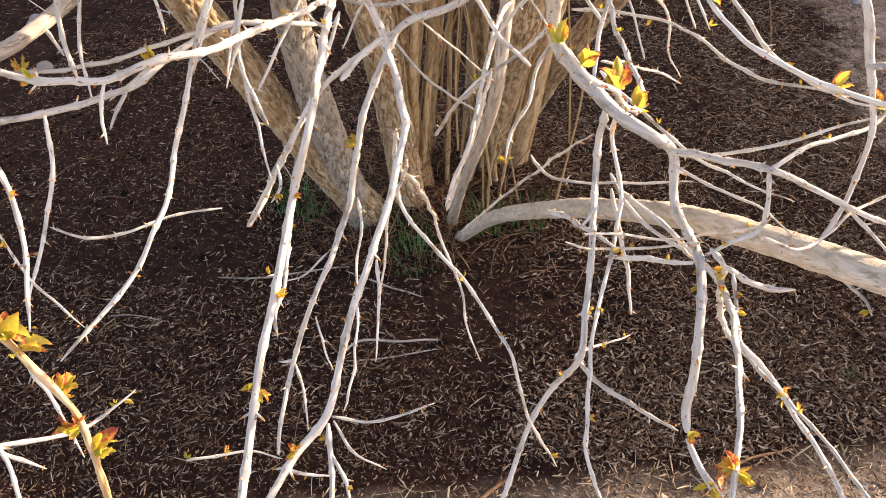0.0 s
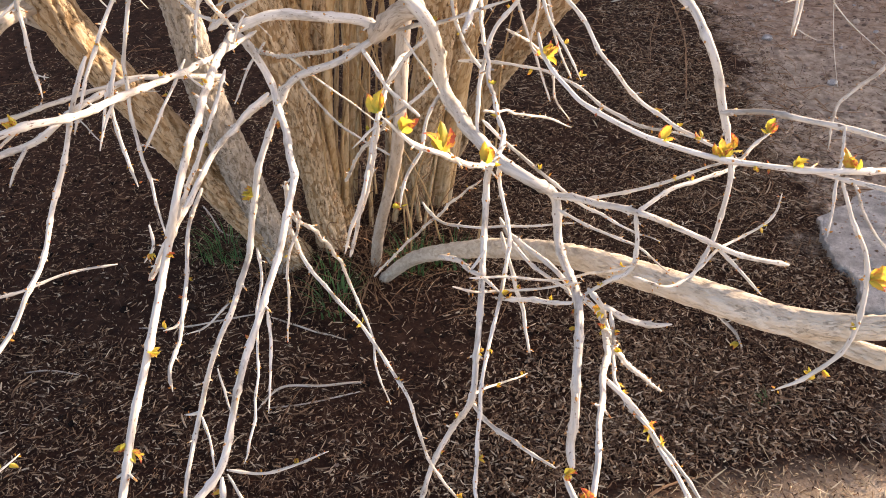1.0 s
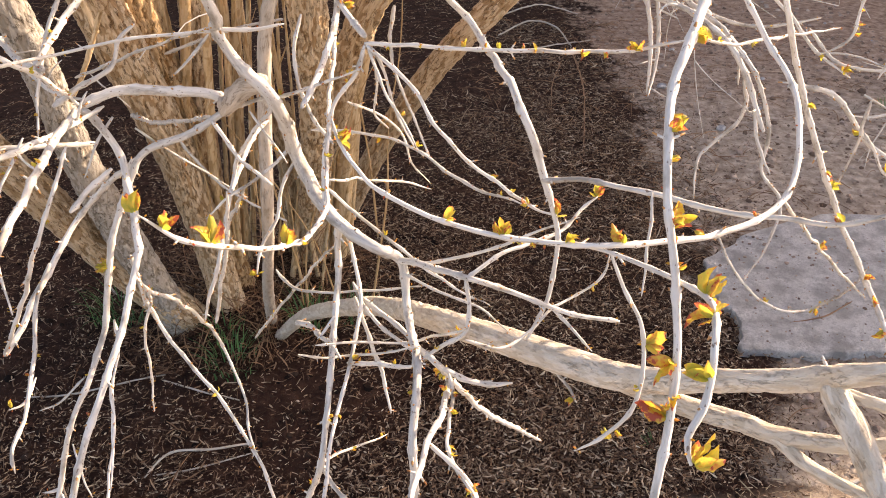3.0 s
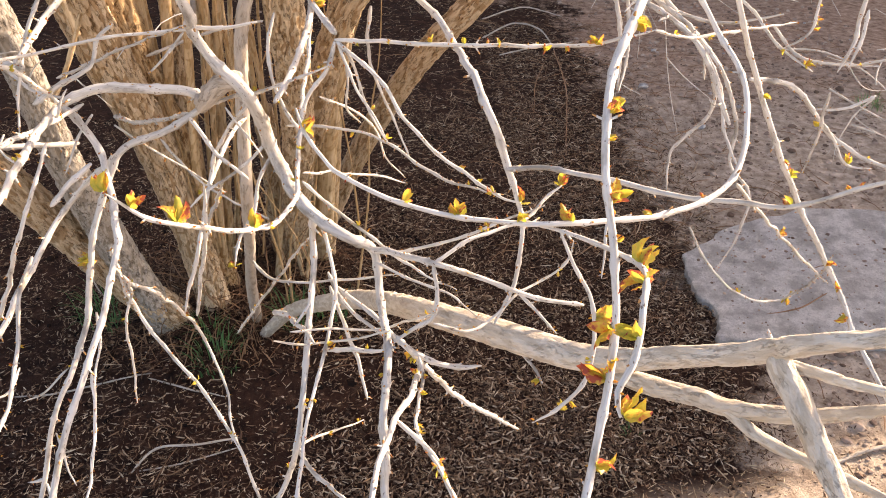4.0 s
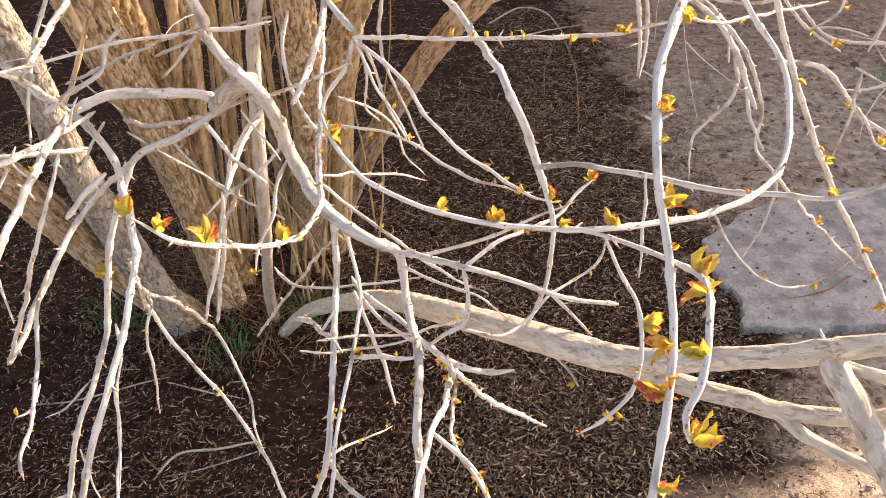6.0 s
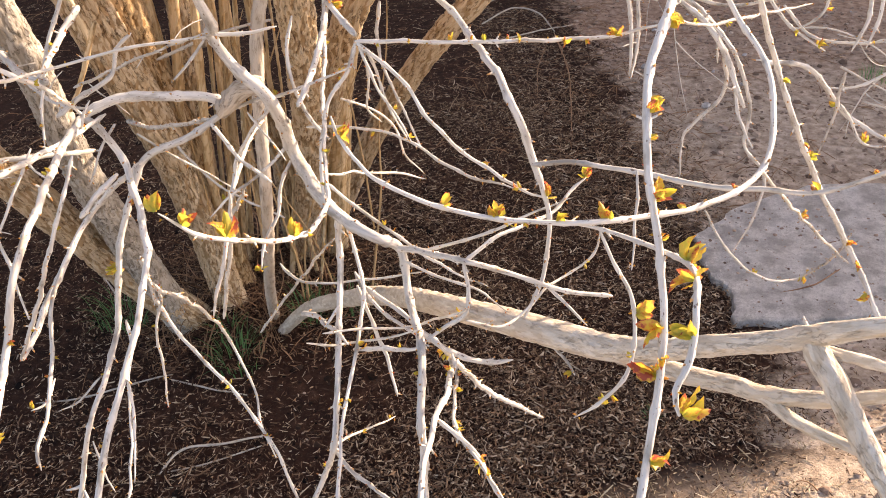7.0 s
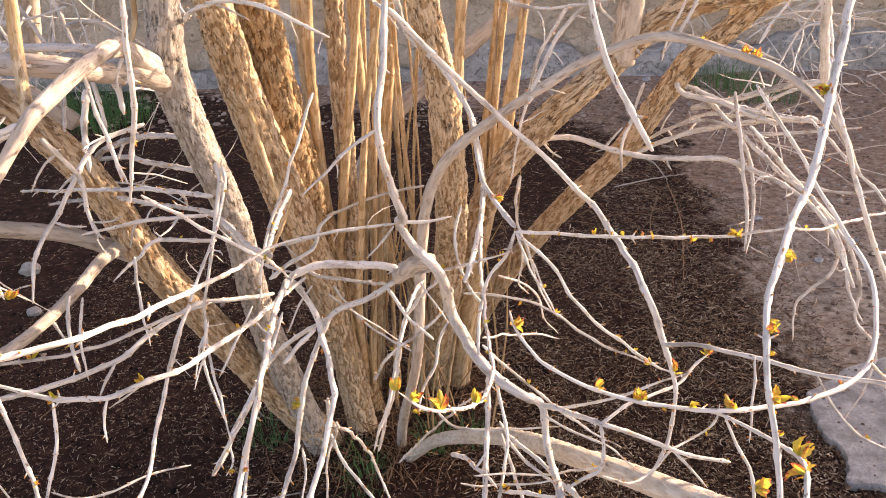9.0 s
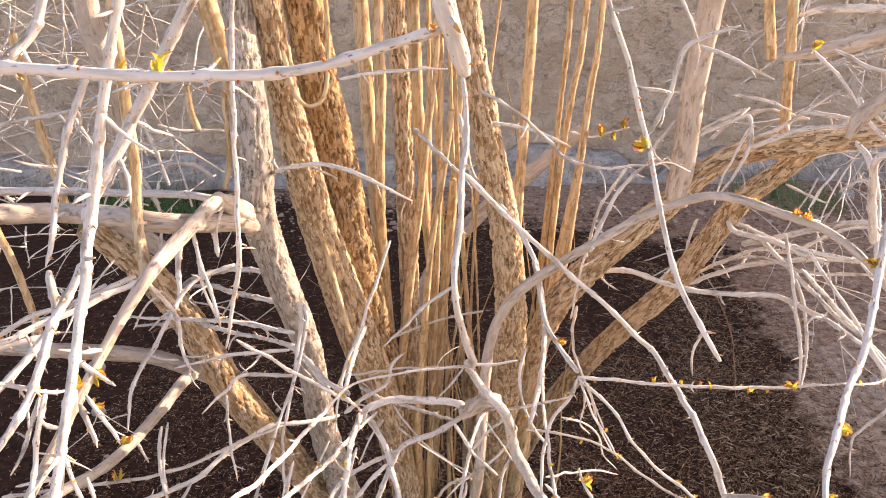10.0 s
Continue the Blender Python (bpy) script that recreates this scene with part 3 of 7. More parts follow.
branch((0.096, 1.358, 0.841, 10.3), (0.115, 1.356, 0.824, 9.3), (0.139, 1.342, 0.779, 8.7), (0.180, 1.236, 0.738, 8.3), (0.182, 1.209, 0.724, 7.4), (0.174, 1.162, 0.680, 7.4), (0.162, 1.119, 0.641, 7.4), (0.147, 1.070, 0.597, 7.5), (0.138, 1.029, 0.555, 7.3), (0.130, 0.993, 0.519, 8.4), (0.104, 0.955, 0.500, 8.0), (0.085, 0.912, 0.483, 7.2), (0.032, 0.792, 0.434, 6.5), leaves=[(0.141, 1.088, 0.620, 8), (0.152, 1.295, 0.758, 12), (0.102, 0.963, 0.507, 18)])
branch((0.262, 1.395, 0.827, 7.6), (0.250, 1.389, 0.820, 8.5), (0.206, 1.372, 0.797, 9.1), (0.160, 1.359, 0.786, 8.8), (0.138, 1.342, 0.748, 7.8), (0.118, 1.322, 0.696, 8.0), (0.109, 1.309, 0.663, 8.1), (0.099, 1.279, 0.597, 7.7), (0.086, 1.256, 0.553, 7.9), (0.064, 1.199, 0.500, 6.6), (0.022, 1.190, 0.384, 6.6), (0.015, 1.131, 0.339, 5.6), (0.019, 1.093, 0.314, 4.6), leaves=[(0.090, 1.299, 0.658, 15), (0.102, 1.303, 0.654, 18)])
twig((0.025, 1.188, 0.381, 4.4), (0.040, 1.161, 0.353, 3.3), (0.051, 1.128, 0.325, 1.6))
twig((0.025, 1.194, 0.386, 5.0), (0.014, 1.188, 0.385, 4.4), (0.003, 1.185, 0.387, 2.1))
twig((0.136, 0.995, 0.519, 3.2), (0.170, 0.998, 0.513, 2.8), (0.198, 1.006, 0.516, 2.8), (0.237, 1.019, 0.525, 1.3))
twig((0.137, 0.992, 0.516, 2.8), (0.162, 0.972, 0.495, 2.8), (0.195, 0.963, 0.484, 1.0))
twig((0.132, 0.989, 0.515, 5.6), (0.140, 0.954, 0.488, 5.7), (0.147, 0.923, 0.469, 5.3), (0.173, 0.807, 0.395, 4.8), leaves=[(0.128, 0.979, 0.509, 11)])
twig((0.138, 0.967, 0.498, 3.8), (0.156, 0.949, 0.480, 3.8), (0.164, 0.932, 0.468, 2.9), (0.216, 0.826, 0.392, 2.6))
twig((0.092, 0.943, 0.497, 2.9), (0.117, 0.944, 0.490, 3.3), (0.140, 0.947, 0.487, 1.8))
twig((-0.036, 0.988, 0.432, 3.2), (0.002, 1.004, 0.427, 3.1), (0.031, 1.013, 0.424, 2.6), (0.063, 1.013, 0.416, 1.5), leaves=[(0.002, 1.006, 0.429, 9), (-0.036, 0.988, 0.432, 9)])
twig((0.105, 1.286, 0.587, 4.5), (0.115, 1.256, 0.565, 3.5), (0.115, 1.213, 0.537, 3.0), (0.125, 1.155, 0.499, 3.0), (0.128, 1.087, 0.457, 3.0), (0.123, 1.066, 0.441, 1.4))
twig((0.066, 1.179, 0.480, 2.6), (0.081, 1.152, 0.450, 2.6), (0.094, 1.136, 0.433, 1.1))
twig((0.075, 1.237, 0.537, 3.0), (0.049, 1.212, 0.519, 2.5), (0.027, 1.199, 0.516, 1.1))
twig((0.185, 1.209, 0.694, 3.5), (0.169, 1.256, 0.637, 3.7), (0.149, 1.266, 0.586, 3.3), (0.138, 1.280, 0.518, 3.4), (0.122, 1.294, 0.422, 2.0))
twig((0.172, 1.224, 0.723, 4.9), (0.159, 1.287, 0.578, 4.9), (0.246, 1.192, 0.546, 4.2), (0.285, 1.149, 0.521, 3.8), (0.310, 1.112, 0.506, 3.8), (0.333, 1.089, 0.431, 3.5), (0.356, 1.094, 0.378, 3.2), (0.372, 1.096, 0.338, 1.5), leaves=[(0.246, 1.192, 0.546, 9), (0.367, 1.094, 0.358, 10)])
twig((0.175, 1.212, 0.704, 4.4), (0.167, 1.263, 0.648, 4.7), (0.174, 1.338, 0.570, 5.1), (0.181, 1.390, 0.502, 4.7), (0.185, 1.438, 0.417, 4.4), (0.224, 1.374, 0.372, 3.5), (0.237, 1.325, 0.350, 3.4), (0.263, 1.272, 0.327, 1.6))
twig((0.166, 1.112, 0.632, 3.9), (0.173, 1.076, 0.592, 3.0), (0.175, 1.036, 0.560, 1.4))
branch((0.467, 0.942, 0.597, 5.4), (0.478, 0.923, 0.585, 6.0), (0.491, 0.906, 0.576, 6.0), (0.501, 0.884, 0.567, 5.9), (0.560, 0.767, 0.516, 5.3), leaves=[(0.467, 0.942, 0.597, 13), (0.482, 0.944, 0.603, 12), (0.487, 0.909, 0.578, 24)])
branch((0.395, 1.276, 0.732, 8.1), (0.392, 1.280, 0.664, 8.0), (0.390, 1.173, 0.610, 7.3), (0.386, 1.120, 0.572, 6.8), (0.381, 1.080, 0.544, 6.9), (0.357, 1.114, 0.455, 6.4), (0.334, 1.097, 0.407, 6.2), (0.310, 1.058, 0.314, 6.0), (0.276, 1.006, 0.188, 5.5), leaves=[(0.391, 1.123, 0.574, 8)])
twig((0.379, 1.102, 0.526, 3.7), (0.407, 1.140, 0.505, 2.9), (0.448, 1.190, 0.478, 1.4))
twig((0.379, 1.101, 0.525, 5.1), (0.396, 1.060, 0.536, 4.6), (0.425, 1.008, 0.560, 4.4), (0.460, 0.948, 0.599, 1.8))
twig((0.407, 1.274, 0.727, 5.2), (0.408, 1.292, 0.680, 5.0), (0.419, 1.244, 0.645, 4.6), (0.416, 1.206, 0.625, 4.6), (0.410, 1.169, 0.606, 4.5), (0.399, 1.117, 0.579, 4.0), (0.391, 1.057, 0.555, 4.1), (0.389, 0.985, 0.529, 4.0), (0.397, 0.955, 0.509, 3.6), (0.407, 0.934, 0.497, 3.2), (0.460, 0.821, 0.433, 2.9), leaves=[(0.410, 1.177, 0.609, 9), (0.403, 1.119, 0.582, 7), (0.395, 1.004, 0.536, 8)])
branch((0.419, 1.259, 0.638, 6.1), (0.459, 1.222, 0.628, 5.6), (0.490, 1.186, 0.615, 6.0), (0.519, 1.159, 0.600, 6.9), (0.512, 1.056, 0.645, 6.4), (0.497, 0.982, 0.680, 5.6), (0.483, 0.900, 0.700, 4.8), (0.472, 0.841, 0.690, 4.6), (0.469, 0.817, 0.672, 4.2), (0.451, 0.706, 0.589, 3.8), leaves=[(0.517, 1.112, 0.621, 11), (0.485, 0.900, 0.701, 7), (0.464, 0.842, 0.688, 19), (0.476, 0.841, 0.691, 14)])
twig((0.497, 0.982, 0.680, 4.8), (0.515, 0.971, 0.666, 4.4), (0.535, 0.959, 0.648, 4.5), (0.549, 0.917, 0.644, 4.0), (0.563, 0.865, 0.639, 3.6), (0.569, 0.848, 0.630, 3.2), (0.611, 0.730, 0.567, 2.8), leaves=[(0.537, 0.958, 0.649, 8)])
twig((0.497, 1.118, 0.669, 5.9), (0.511, 1.111, 0.654, 5.4), (0.531, 1.172, 0.576, 5.9), (0.572, 1.269, 0.439, 6.7), (0.633, 1.365, 0.307, 6.9), (0.690, 1.437, 0.204, 3.7), leaves=[(0.508, 1.118, 0.632, 9), (0.508, 1.118, 0.645, 11)])
twig((0.511, 1.111, 0.654, 6.3), (0.541, 1.113, 0.634, 6.0), (0.566, 1.118, 0.622, 6.0), (0.590, 1.127, 0.617, 2.9))
twig((0.520, 1.107, 0.649, 4.0), (0.524, 1.091, 0.630, 4.1), (0.518, 1.044, 0.636, 3.5), (0.515, 1.016, 0.641, 3.5), (0.522, 0.983, 0.645, 3.5), (0.535, 0.947, 0.653, 3.4), (0.543, 0.915, 0.661, 2.9), (0.577, 0.783, 0.691, 2.6), leaves=[(0.525, 1.093, 0.633, 9), (0.517, 1.016, 0.641, 9), (0.537, 0.947, 0.653, 9), (0.526, 1.066, 0.634, 10), (0.541, 0.928, 0.660, 9)])
twig((0.359, 1.144, 0.646, 2.3), (0.383, 1.166, 0.622, 2.8), (0.406, 1.189, 0.606, 2.9), (0.442, 1.160, 0.632, 2.8), (0.490, 1.121, 0.674, 1.5))
twig((0.377, 1.152, 0.652, 2.3), (0.411, 1.168, 0.642, 2.8), (0.473, 1.193, 0.621, 2.9), (0.531, 1.124, 0.691, 2.6), (0.541, 1.110, 0.713, 1.2))
twig((0.411, 1.263, 0.636, 5.0), (0.425, 1.253, 0.586, 5.1), (0.440, 1.243, 0.537, 5.2), (0.451, 1.228, 0.476, 2.7))
twig((0.409, 1.273, 0.650, 4.5), (0.433, 1.229, 0.630, 4.4), (0.473, 1.191, 0.619, 4.3), (0.493, 1.108, 0.657, 2.2))
twig((0.406, 1.183, 0.600, 4.4), (0.442, 1.152, 0.624, 5.7), (0.487, 1.108, 0.658, 3.3), leaves=[(0.421, 1.173, 0.612, 9)])
twig((0.393, 1.205, 0.651, 3.4), (0.380, 1.192, 0.637, 3.4), (0.374, 1.187, 0.633, 1.6))
branch((0.465, 1.246, 0.699, 8.5), (0.505, 1.193, 0.726, 7.2), (0.537, 1.137, 0.749, 6.4), (0.581, 1.145, 0.728, 5.7), (0.624, 1.149, 0.704, 5.3), (0.663, 1.154, 0.686, 5.1), (0.707, 1.162, 0.672, 4.7))
twig((0.537, 1.137, 0.749, 4.2), (0.540, 1.125, 0.716, 4.4), (0.535, 1.116, 0.694, 4.4), (0.512, 1.115, 0.678, 4.5), (0.491, 1.113, 0.663, 2.2))
twig((0.536, 1.099, 0.700, 3.1), (0.571, 1.108, 0.682, 3.1), (0.604, 1.132, 0.683, 3.1), (0.629, 1.160, 0.691, 3.2), (0.668, 1.186, 0.694, 2.8), (0.691, 1.194, 0.714, 2.8), (0.698, 1.204, 0.733, 1.3), leaves=[(0.681, 1.187, 0.700, 9)])
twig((0.537, 1.137, 0.748, 4.2), (0.571, 1.167, 0.756, 4.4), (0.604, 1.187, 0.756, 4.0), (0.644, 1.211, 0.757, 4.1), (0.674, 1.242, 0.771, 3.7), (0.691, 1.256, 0.776, 1.8), leaves=[(0.689, 1.255, 0.774, 20)])
twig((0.435, 1.234, 0.731, 3.7), (0.478, 1.245, 0.696, 4.3), (0.532, 1.241, 0.705, 3.8), (0.578, 1.241, 0.717, 3.8), (0.611, 1.244, 0.732, 3.3), (0.670, 1.247, 0.754, 1.5))
twig((0.471, 1.238, 0.687, 3.4), (0.510, 1.216, 0.675, 3.3), (0.554, 1.198, 0.669, 2.8), (0.590, 1.170, 0.651, 1.3))
twig((0.628, 1.171, 0.692, 3.7), (0.649, 1.147, 0.677, 3.6), (0.671, 1.123, 0.663, 1.7))
twig((0.386, 1.295, 0.766, 3.8), (0.421, 1.276, 0.740, 3.8), (0.479, 1.249, 0.703, 3.8), (0.516, 1.188, 0.710, 3.1), (0.561, 1.120, 0.727, 1.2), leaves=[(0.453, 1.262, 0.721, 8)])
branch((0.277, 1.347, 1.227, 7.9), (0.334, 1.364, 1.162, 7.5), (0.386, 1.379, 1.101, 7.1), (0.465, 1.400, 1.022, 7.3), (0.516, 1.411, 0.964, 7.5), (0.559, 1.419, 0.911, 8.3), (0.588, 1.222, 0.907, 8.1), (0.616, 1.198, 0.831, 8.3), (0.628, 1.193, 0.800, 5.7), (0.636, 1.186, 0.762, 5.3), (0.631, 1.178, 0.702, 5.0), (0.621, 1.164, 0.682, 4.6), (0.605, 1.148, 0.660, 4.1))
branch((0.615, 1.195, 0.828, 5.9), (0.660, 1.183, 0.834, 5.5), (0.724, 1.159, 0.831, 5.6), (0.766, 1.142, 0.827, 5.6), (0.811, 1.126, 0.825, 5.2), (0.841, 1.116, 0.826, 5.2), (0.884, 1.104, 0.828, 4.9), (0.937, 1.084, 0.857, 4.4), (0.969, 1.067, 0.878, 4.0), (1.076, 1.011, 0.949, 3.8), leaves=[(0.885, 1.105, 0.831, 12), (0.928, 1.089, 0.855, 8), (0.935, 1.086, 0.859, 9)])
branch((0.233, 1.679, 1.260, 9.2), (0.256, 1.681, 1.145, 10.0), (0.321, 1.636, 1.084, 9.0), (0.364, 1.589, 1.018, 8.8), (0.378, 1.564, 0.956, 8.2), (0.382, 1.543, 0.903, 8.2), (0.378, 1.417, 0.879, 7.8), (0.364, 1.294, 0.867, 6.2))
branch((0.364, 1.589, 1.018, 7.6), (0.381, 1.475, 0.969, 7.1), (0.403, 1.403, 0.946, 6.9), (0.434, 1.333, 0.932, 7.9), leaves=[(0.420, 1.415, 0.955, 15), (0.407, 1.404, 0.948, 16)])
twig((0.433, 1.330, 0.926, 5.0), (0.505, 1.324, 0.924, 4.5), (0.604, 1.316, 0.922, 4.5), (0.723, 1.327, 0.919, 4.2), (0.783, 1.289, 0.945, 2.0), leaves=[(0.514, 1.323, 0.923, 6), (0.604, 1.315, 0.920, 10), (0.580, 1.319, 0.926, 9), (0.659, 1.320, 0.917, 9), (0.694, 1.322, 0.915, 9), (0.728, 1.323, 0.923, 13), (0.541, 1.324, 0.931, 10), (0.616, 1.316, 0.922, 10), (0.670, 1.320, 0.918, 13), (0.729, 1.321, 0.920, 17)])
twig((0.435, 1.329, 0.924, 4.5), (0.478, 1.307, 0.890, 4.5), (0.518, 1.276, 0.840, 4.1), (0.569, 1.280, 0.787, 4.2), (0.607, 1.221, 0.786, 3.5), (0.632, 1.187, 0.791, 1.7), leaves=[(0.639, 1.189, 0.797, 18), (0.572, 1.281, 0.789, 10)])
twig((0.433, 1.329, 0.924, 5.4), (0.422, 1.326, 0.892, 5.0), (0.398, 1.323, 0.861, 4.6), (0.384, 1.317, 0.815, 4.7), (0.380, 1.296, 0.770, 4.7), (0.382, 1.284, 0.748, 2.7))
twig((0.389, 1.534, 0.918, 5.2), (0.379, 1.518, 0.855, 5.3), (0.387, 1.321, 0.834, 4.7), (0.401, 1.176, 0.836, 4.6), (0.406, 1.113, 0.842, 4.4), (0.402, 1.052, 0.855, 4.6), (0.393, 1.002, 0.874, 4.3), (0.373, 0.932, 0.918, 3.6), (0.365, 0.891, 0.947, 3.4), (0.351, 0.881, 0.958, 3.0), (0.334, 0.871, 0.980, 1.2), leaves=[(0.334, 0.872, 0.981, 14), (0.346, 0.878, 0.970, 14), (0.366, 0.896, 0.955, 17), (0.391, 0.999, 0.889, 18), (0.355, 0.885, 0.952, 5), (0.373, 0.931, 0.917, 5), (0.384, 0.965, 0.893, 5)])
branch((0.427, 1.039, 0.964, 2.5), (0.432, 1.033, 0.947, 2.8), (0.448, 1.010, 0.935, 3.1), (0.465, 0.992, 0.926, 3.4), (0.511, 0.973, 0.913, 3.7), (0.557, 0.963, 0.903, 4.1), (0.598, 0.958, 0.901, 4.1), (0.637, 0.955, 0.903, 4.4), (0.716, 1.002, 0.879, 4.9), (0.771, 1.037, 0.873, 5.1), (0.801, 1.067, 0.879, 5.3), (0.822, 1.101, 0.891, 5.4), (0.838, 1.139, 0.908, 5.5), (0.848, 1.195, 0.931, 5.7), (0.837, 1.240, 0.952, 5.8), (0.819, 1.256, 0.982, 5.3), (0.800, 1.269, 1.013, 4.9), (0.730, 1.315, 1.125, 4.4), leaves=[(0.432, 1.034, 0.949, 14), (0.511, 0.976, 0.917, 14), (0.555, 0.968, 0.911, 12), (0.598, 0.960, 0.905, 12), (0.638, 0.959, 0.911, 15), (0.571, 0.956, 0.895, 7), (0.714, 1.004, 0.882, 9), (0.429, 1.046, 0.980, 5), (0.769, 1.040, 0.876, 7), (0.429, 1.034, 0.950, 12), (0.552, 0.967, 0.910, 13)])
branch((0.572, 0.669, 0.722, 5.4), (0.618, 0.766, 0.811, 5.4), (0.625, 0.781, 0.825, 5.4), (0.637, 0.807, 0.857, 5.4), (0.645, 0.838, 0.894, 5.1), (0.647, 0.862, 0.920, 5.1), (0.648, 0.876, 0.936, 5.1), (0.646, 0.914, 0.989, 5.5), (0.660, 0.969, 1.017, 6.1), (0.672, 0.994, 1.031, 7.0), (0.704, 1.060, 1.053, 7.2), (0.735, 1.110, 1.075, 7.8), (0.775, 1.200, 1.134, 8.7), (0.806, 1.270, 1.201, 9.1), (0.822, 1.300, 1.236, 9.2), (0.814, 1.310, 1.250, 9.2), (0.805, 1.330, 1.239, 9.3), (0.817, 1.360, 1.197, 11.2), (0.849, 1.420, 1.100, 11.9), leaves=[(0.694, 1.018, 1.036, 15), (0.654, 0.941, 1.003, 12), (0.654, 0.912, 0.991, 7), (0.654, 0.900, 0.974, 6), (0.652, 0.894, 0.963, 16), (0.653, 0.887, 0.955, 13), (0.654, 0.875, 0.936, 7), (0.643, 0.838, 0.892, 19), (0.642, 0.823, 0.877, 11), (0.633, 0.820, 0.869, 22), (0.634, 0.780, 0.827, 15), (0.691, 1.007, 1.033, 14), (0.652, 0.933, 1.001, 10), (0.769, 1.211, 1.141, 11), (0.768, 1.212, 1.143, 18)])
branch((0.609, 0.959, 0.900, 3.0), (0.627, 0.954, 0.898, 3.0), (0.649, 0.888, 0.923, 3.5), (0.657, 0.840, 0.938, 3.8), (0.651, 0.800, 0.941, 4.1), (0.642, 0.778, 0.922, 4.0), (0.629, 0.764, 0.908, 3.9), (0.629, 0.754, 0.899, 2.9), leaves=[(0.664, 0.846, 0.950, 19), (0.648, 0.822, 0.939, 17), (0.638, 0.788, 0.928, 15), (0.632, 0.753, 0.898, 19)])
pale_branch((0.158, 1.943, 0.030, 26.0), (0.247, 1.824, 0.180, 29.0), (0.368, 1.628, 0.348, 32.0), (0.449, 1.449, 0.478, 31.0), (0.508, 1.261, 0.602, 30.0), (0.605, 1.159, 0.639, 32.7), (0.686, 1.106, 0.646, 31.5), (0.722, 1.065, 0.673, 25.7), (0.769, 1.008, 0.724, 20.8), (0.802, 0.981, 0.748, 20.2), (0.823, 0.964, 0.766, 21.8), (0.840, 0.931, 0.799, 17.0), (0.874, 0.917, 0.814, 15.1), (0.909, 0.898, 0.833, 14.1), (1.019, 0.837, 0.894, 12.7))
pale_branch((0.675, 1.111, 0.648, 11.6), (0.697, 1.099, 0.642, 18.7), (0.726, 1.071, 0.650, 20.6), (0.756, 1.040, 0.659, 19.0), (0.792, 1.004, 0.674, 17.4), (0.810, 0.984, 0.681, 16.1), (0.853, 0.957, 0.695, 14.8), (0.896, 0.940, 0.712, 11.5), (0.936, 0.921, 0.735, 9.5), (1.049, 0.867, 0.799, 8.6))
pale_branch((0.799, 0.991, 0.682, 6.8), (0.810, 0.981, 0.678, 10.7), (0.833, 0.956, 0.668, 11.6), (0.869, 0.923, 0.668, 10.6), (0.900, 0.890, 0.671, 8.6), (0.996, 0.789, 0.680, 7.8))
pale_branch((0.820, 0.970, 0.772, 9.8), (0.826, 0.960, 0.764, 18.8), (0.828, 0.945, 0.758, 21.6), (0.832, 0.926, 0.751, 22.4), (0.834, 0.905, 0.743, 21.2), (0.840, 0.885, 0.728, 19.3), (0.847, 0.854, 0.711, 17.3), (0.854, 0.819, 0.696, 15.3), (0.880, 0.693, 0.640, 13.8))
pale_branch((0.827, 0.961, 0.766, 7.2), (0.835, 0.950, 0.761, 10.7), (0.860, 0.933, 0.762, 9.8), (0.892, 0.908, 0.767, 8.9), (1.001, 0.823, 0.785, 8.0))
twig((0.825, 0.966, 0.771, 5.9), (0.822, 0.976, 0.780, 1.9))
twig((0.338, 1.261, 0.599, 7.7), (0.360, 1.227, 0.617, 6.1), (0.386, 1.175, 0.638, 4.9), (0.408, 1.120, 0.660, 2.1))
twig((0.635, 1.140, 0.624, 2.9), (0.647, 1.105, 0.629, 3.3), (0.654, 1.094, 0.618, 2.0), leaves=[(0.649, 1.094, 0.618, 10)])
twig((0.629, 0.953, 0.897, 2.7), (0.640, 0.946, 0.872, 2.8), (0.655, 0.937, 0.841, 3.2), (0.659, 0.928, 0.809, 3.4), (0.653, 0.921, 0.775, 3.4), (0.635, 0.922, 0.746, 3.1), (0.614, 0.927, 0.725, 1.3), leaves=[(0.662, 0.934, 0.832, 20), (0.635, 0.920, 0.744, 9), (0.645, 0.919, 0.754, 7)])
twig((0.259, 1.394, 0.825, 5.1), (0.319, 1.370, 0.849, 4.4), (0.378, 1.343, 0.874, 3.8), (0.428, 1.320, 0.901, 1.7), leaves=[(0.414, 1.328, 0.892, 11), (0.330, 1.367, 0.852, 8)])
twig((0.269, 1.337, 0.940, 5.1), (0.305, 1.345, 0.937, 4.6), (0.345, 1.351, 0.941, 2.3))
twig((-0.030, 1.218, 1.030, 4.8), (0.074, 1.251, 0.943, 4.8), (0.090, 1.256, 0.929, 5.2), (0.093, 1.290, 0.907, 5.4), (0.098, 1.360, 0.842, 3.1))
twig((0.144, 1.445, 1.099, 4.5), (0.101, 1.386, 0.979, 4.6), (0.081, 1.359, 0.924, 4.5), (0.072, 1.340, 0.891, 4.1), (0.069, 1.302, 0.831, 2.0))
twig((0.354, 1.413, 0.787, 4.1), (0.428, 1.387, 0.793, 3.5), (0.484, 1.360, 0.787, 3.4), (0.551, 1.312, 0.759, 3.9), (0.604, 1.195, 0.799, 1.4), leaves=[(0.604, 1.195, 0.799, 10), (0.441, 1.371, 0.778, 9)])
twig((0.387, 1.300, 0.775, 3.3), (0.437, 1.387, 0.729, 3.1), (0.471, 1.437, 0.698, 3.2), (0.507, 1.481, 0.664, 1.5))
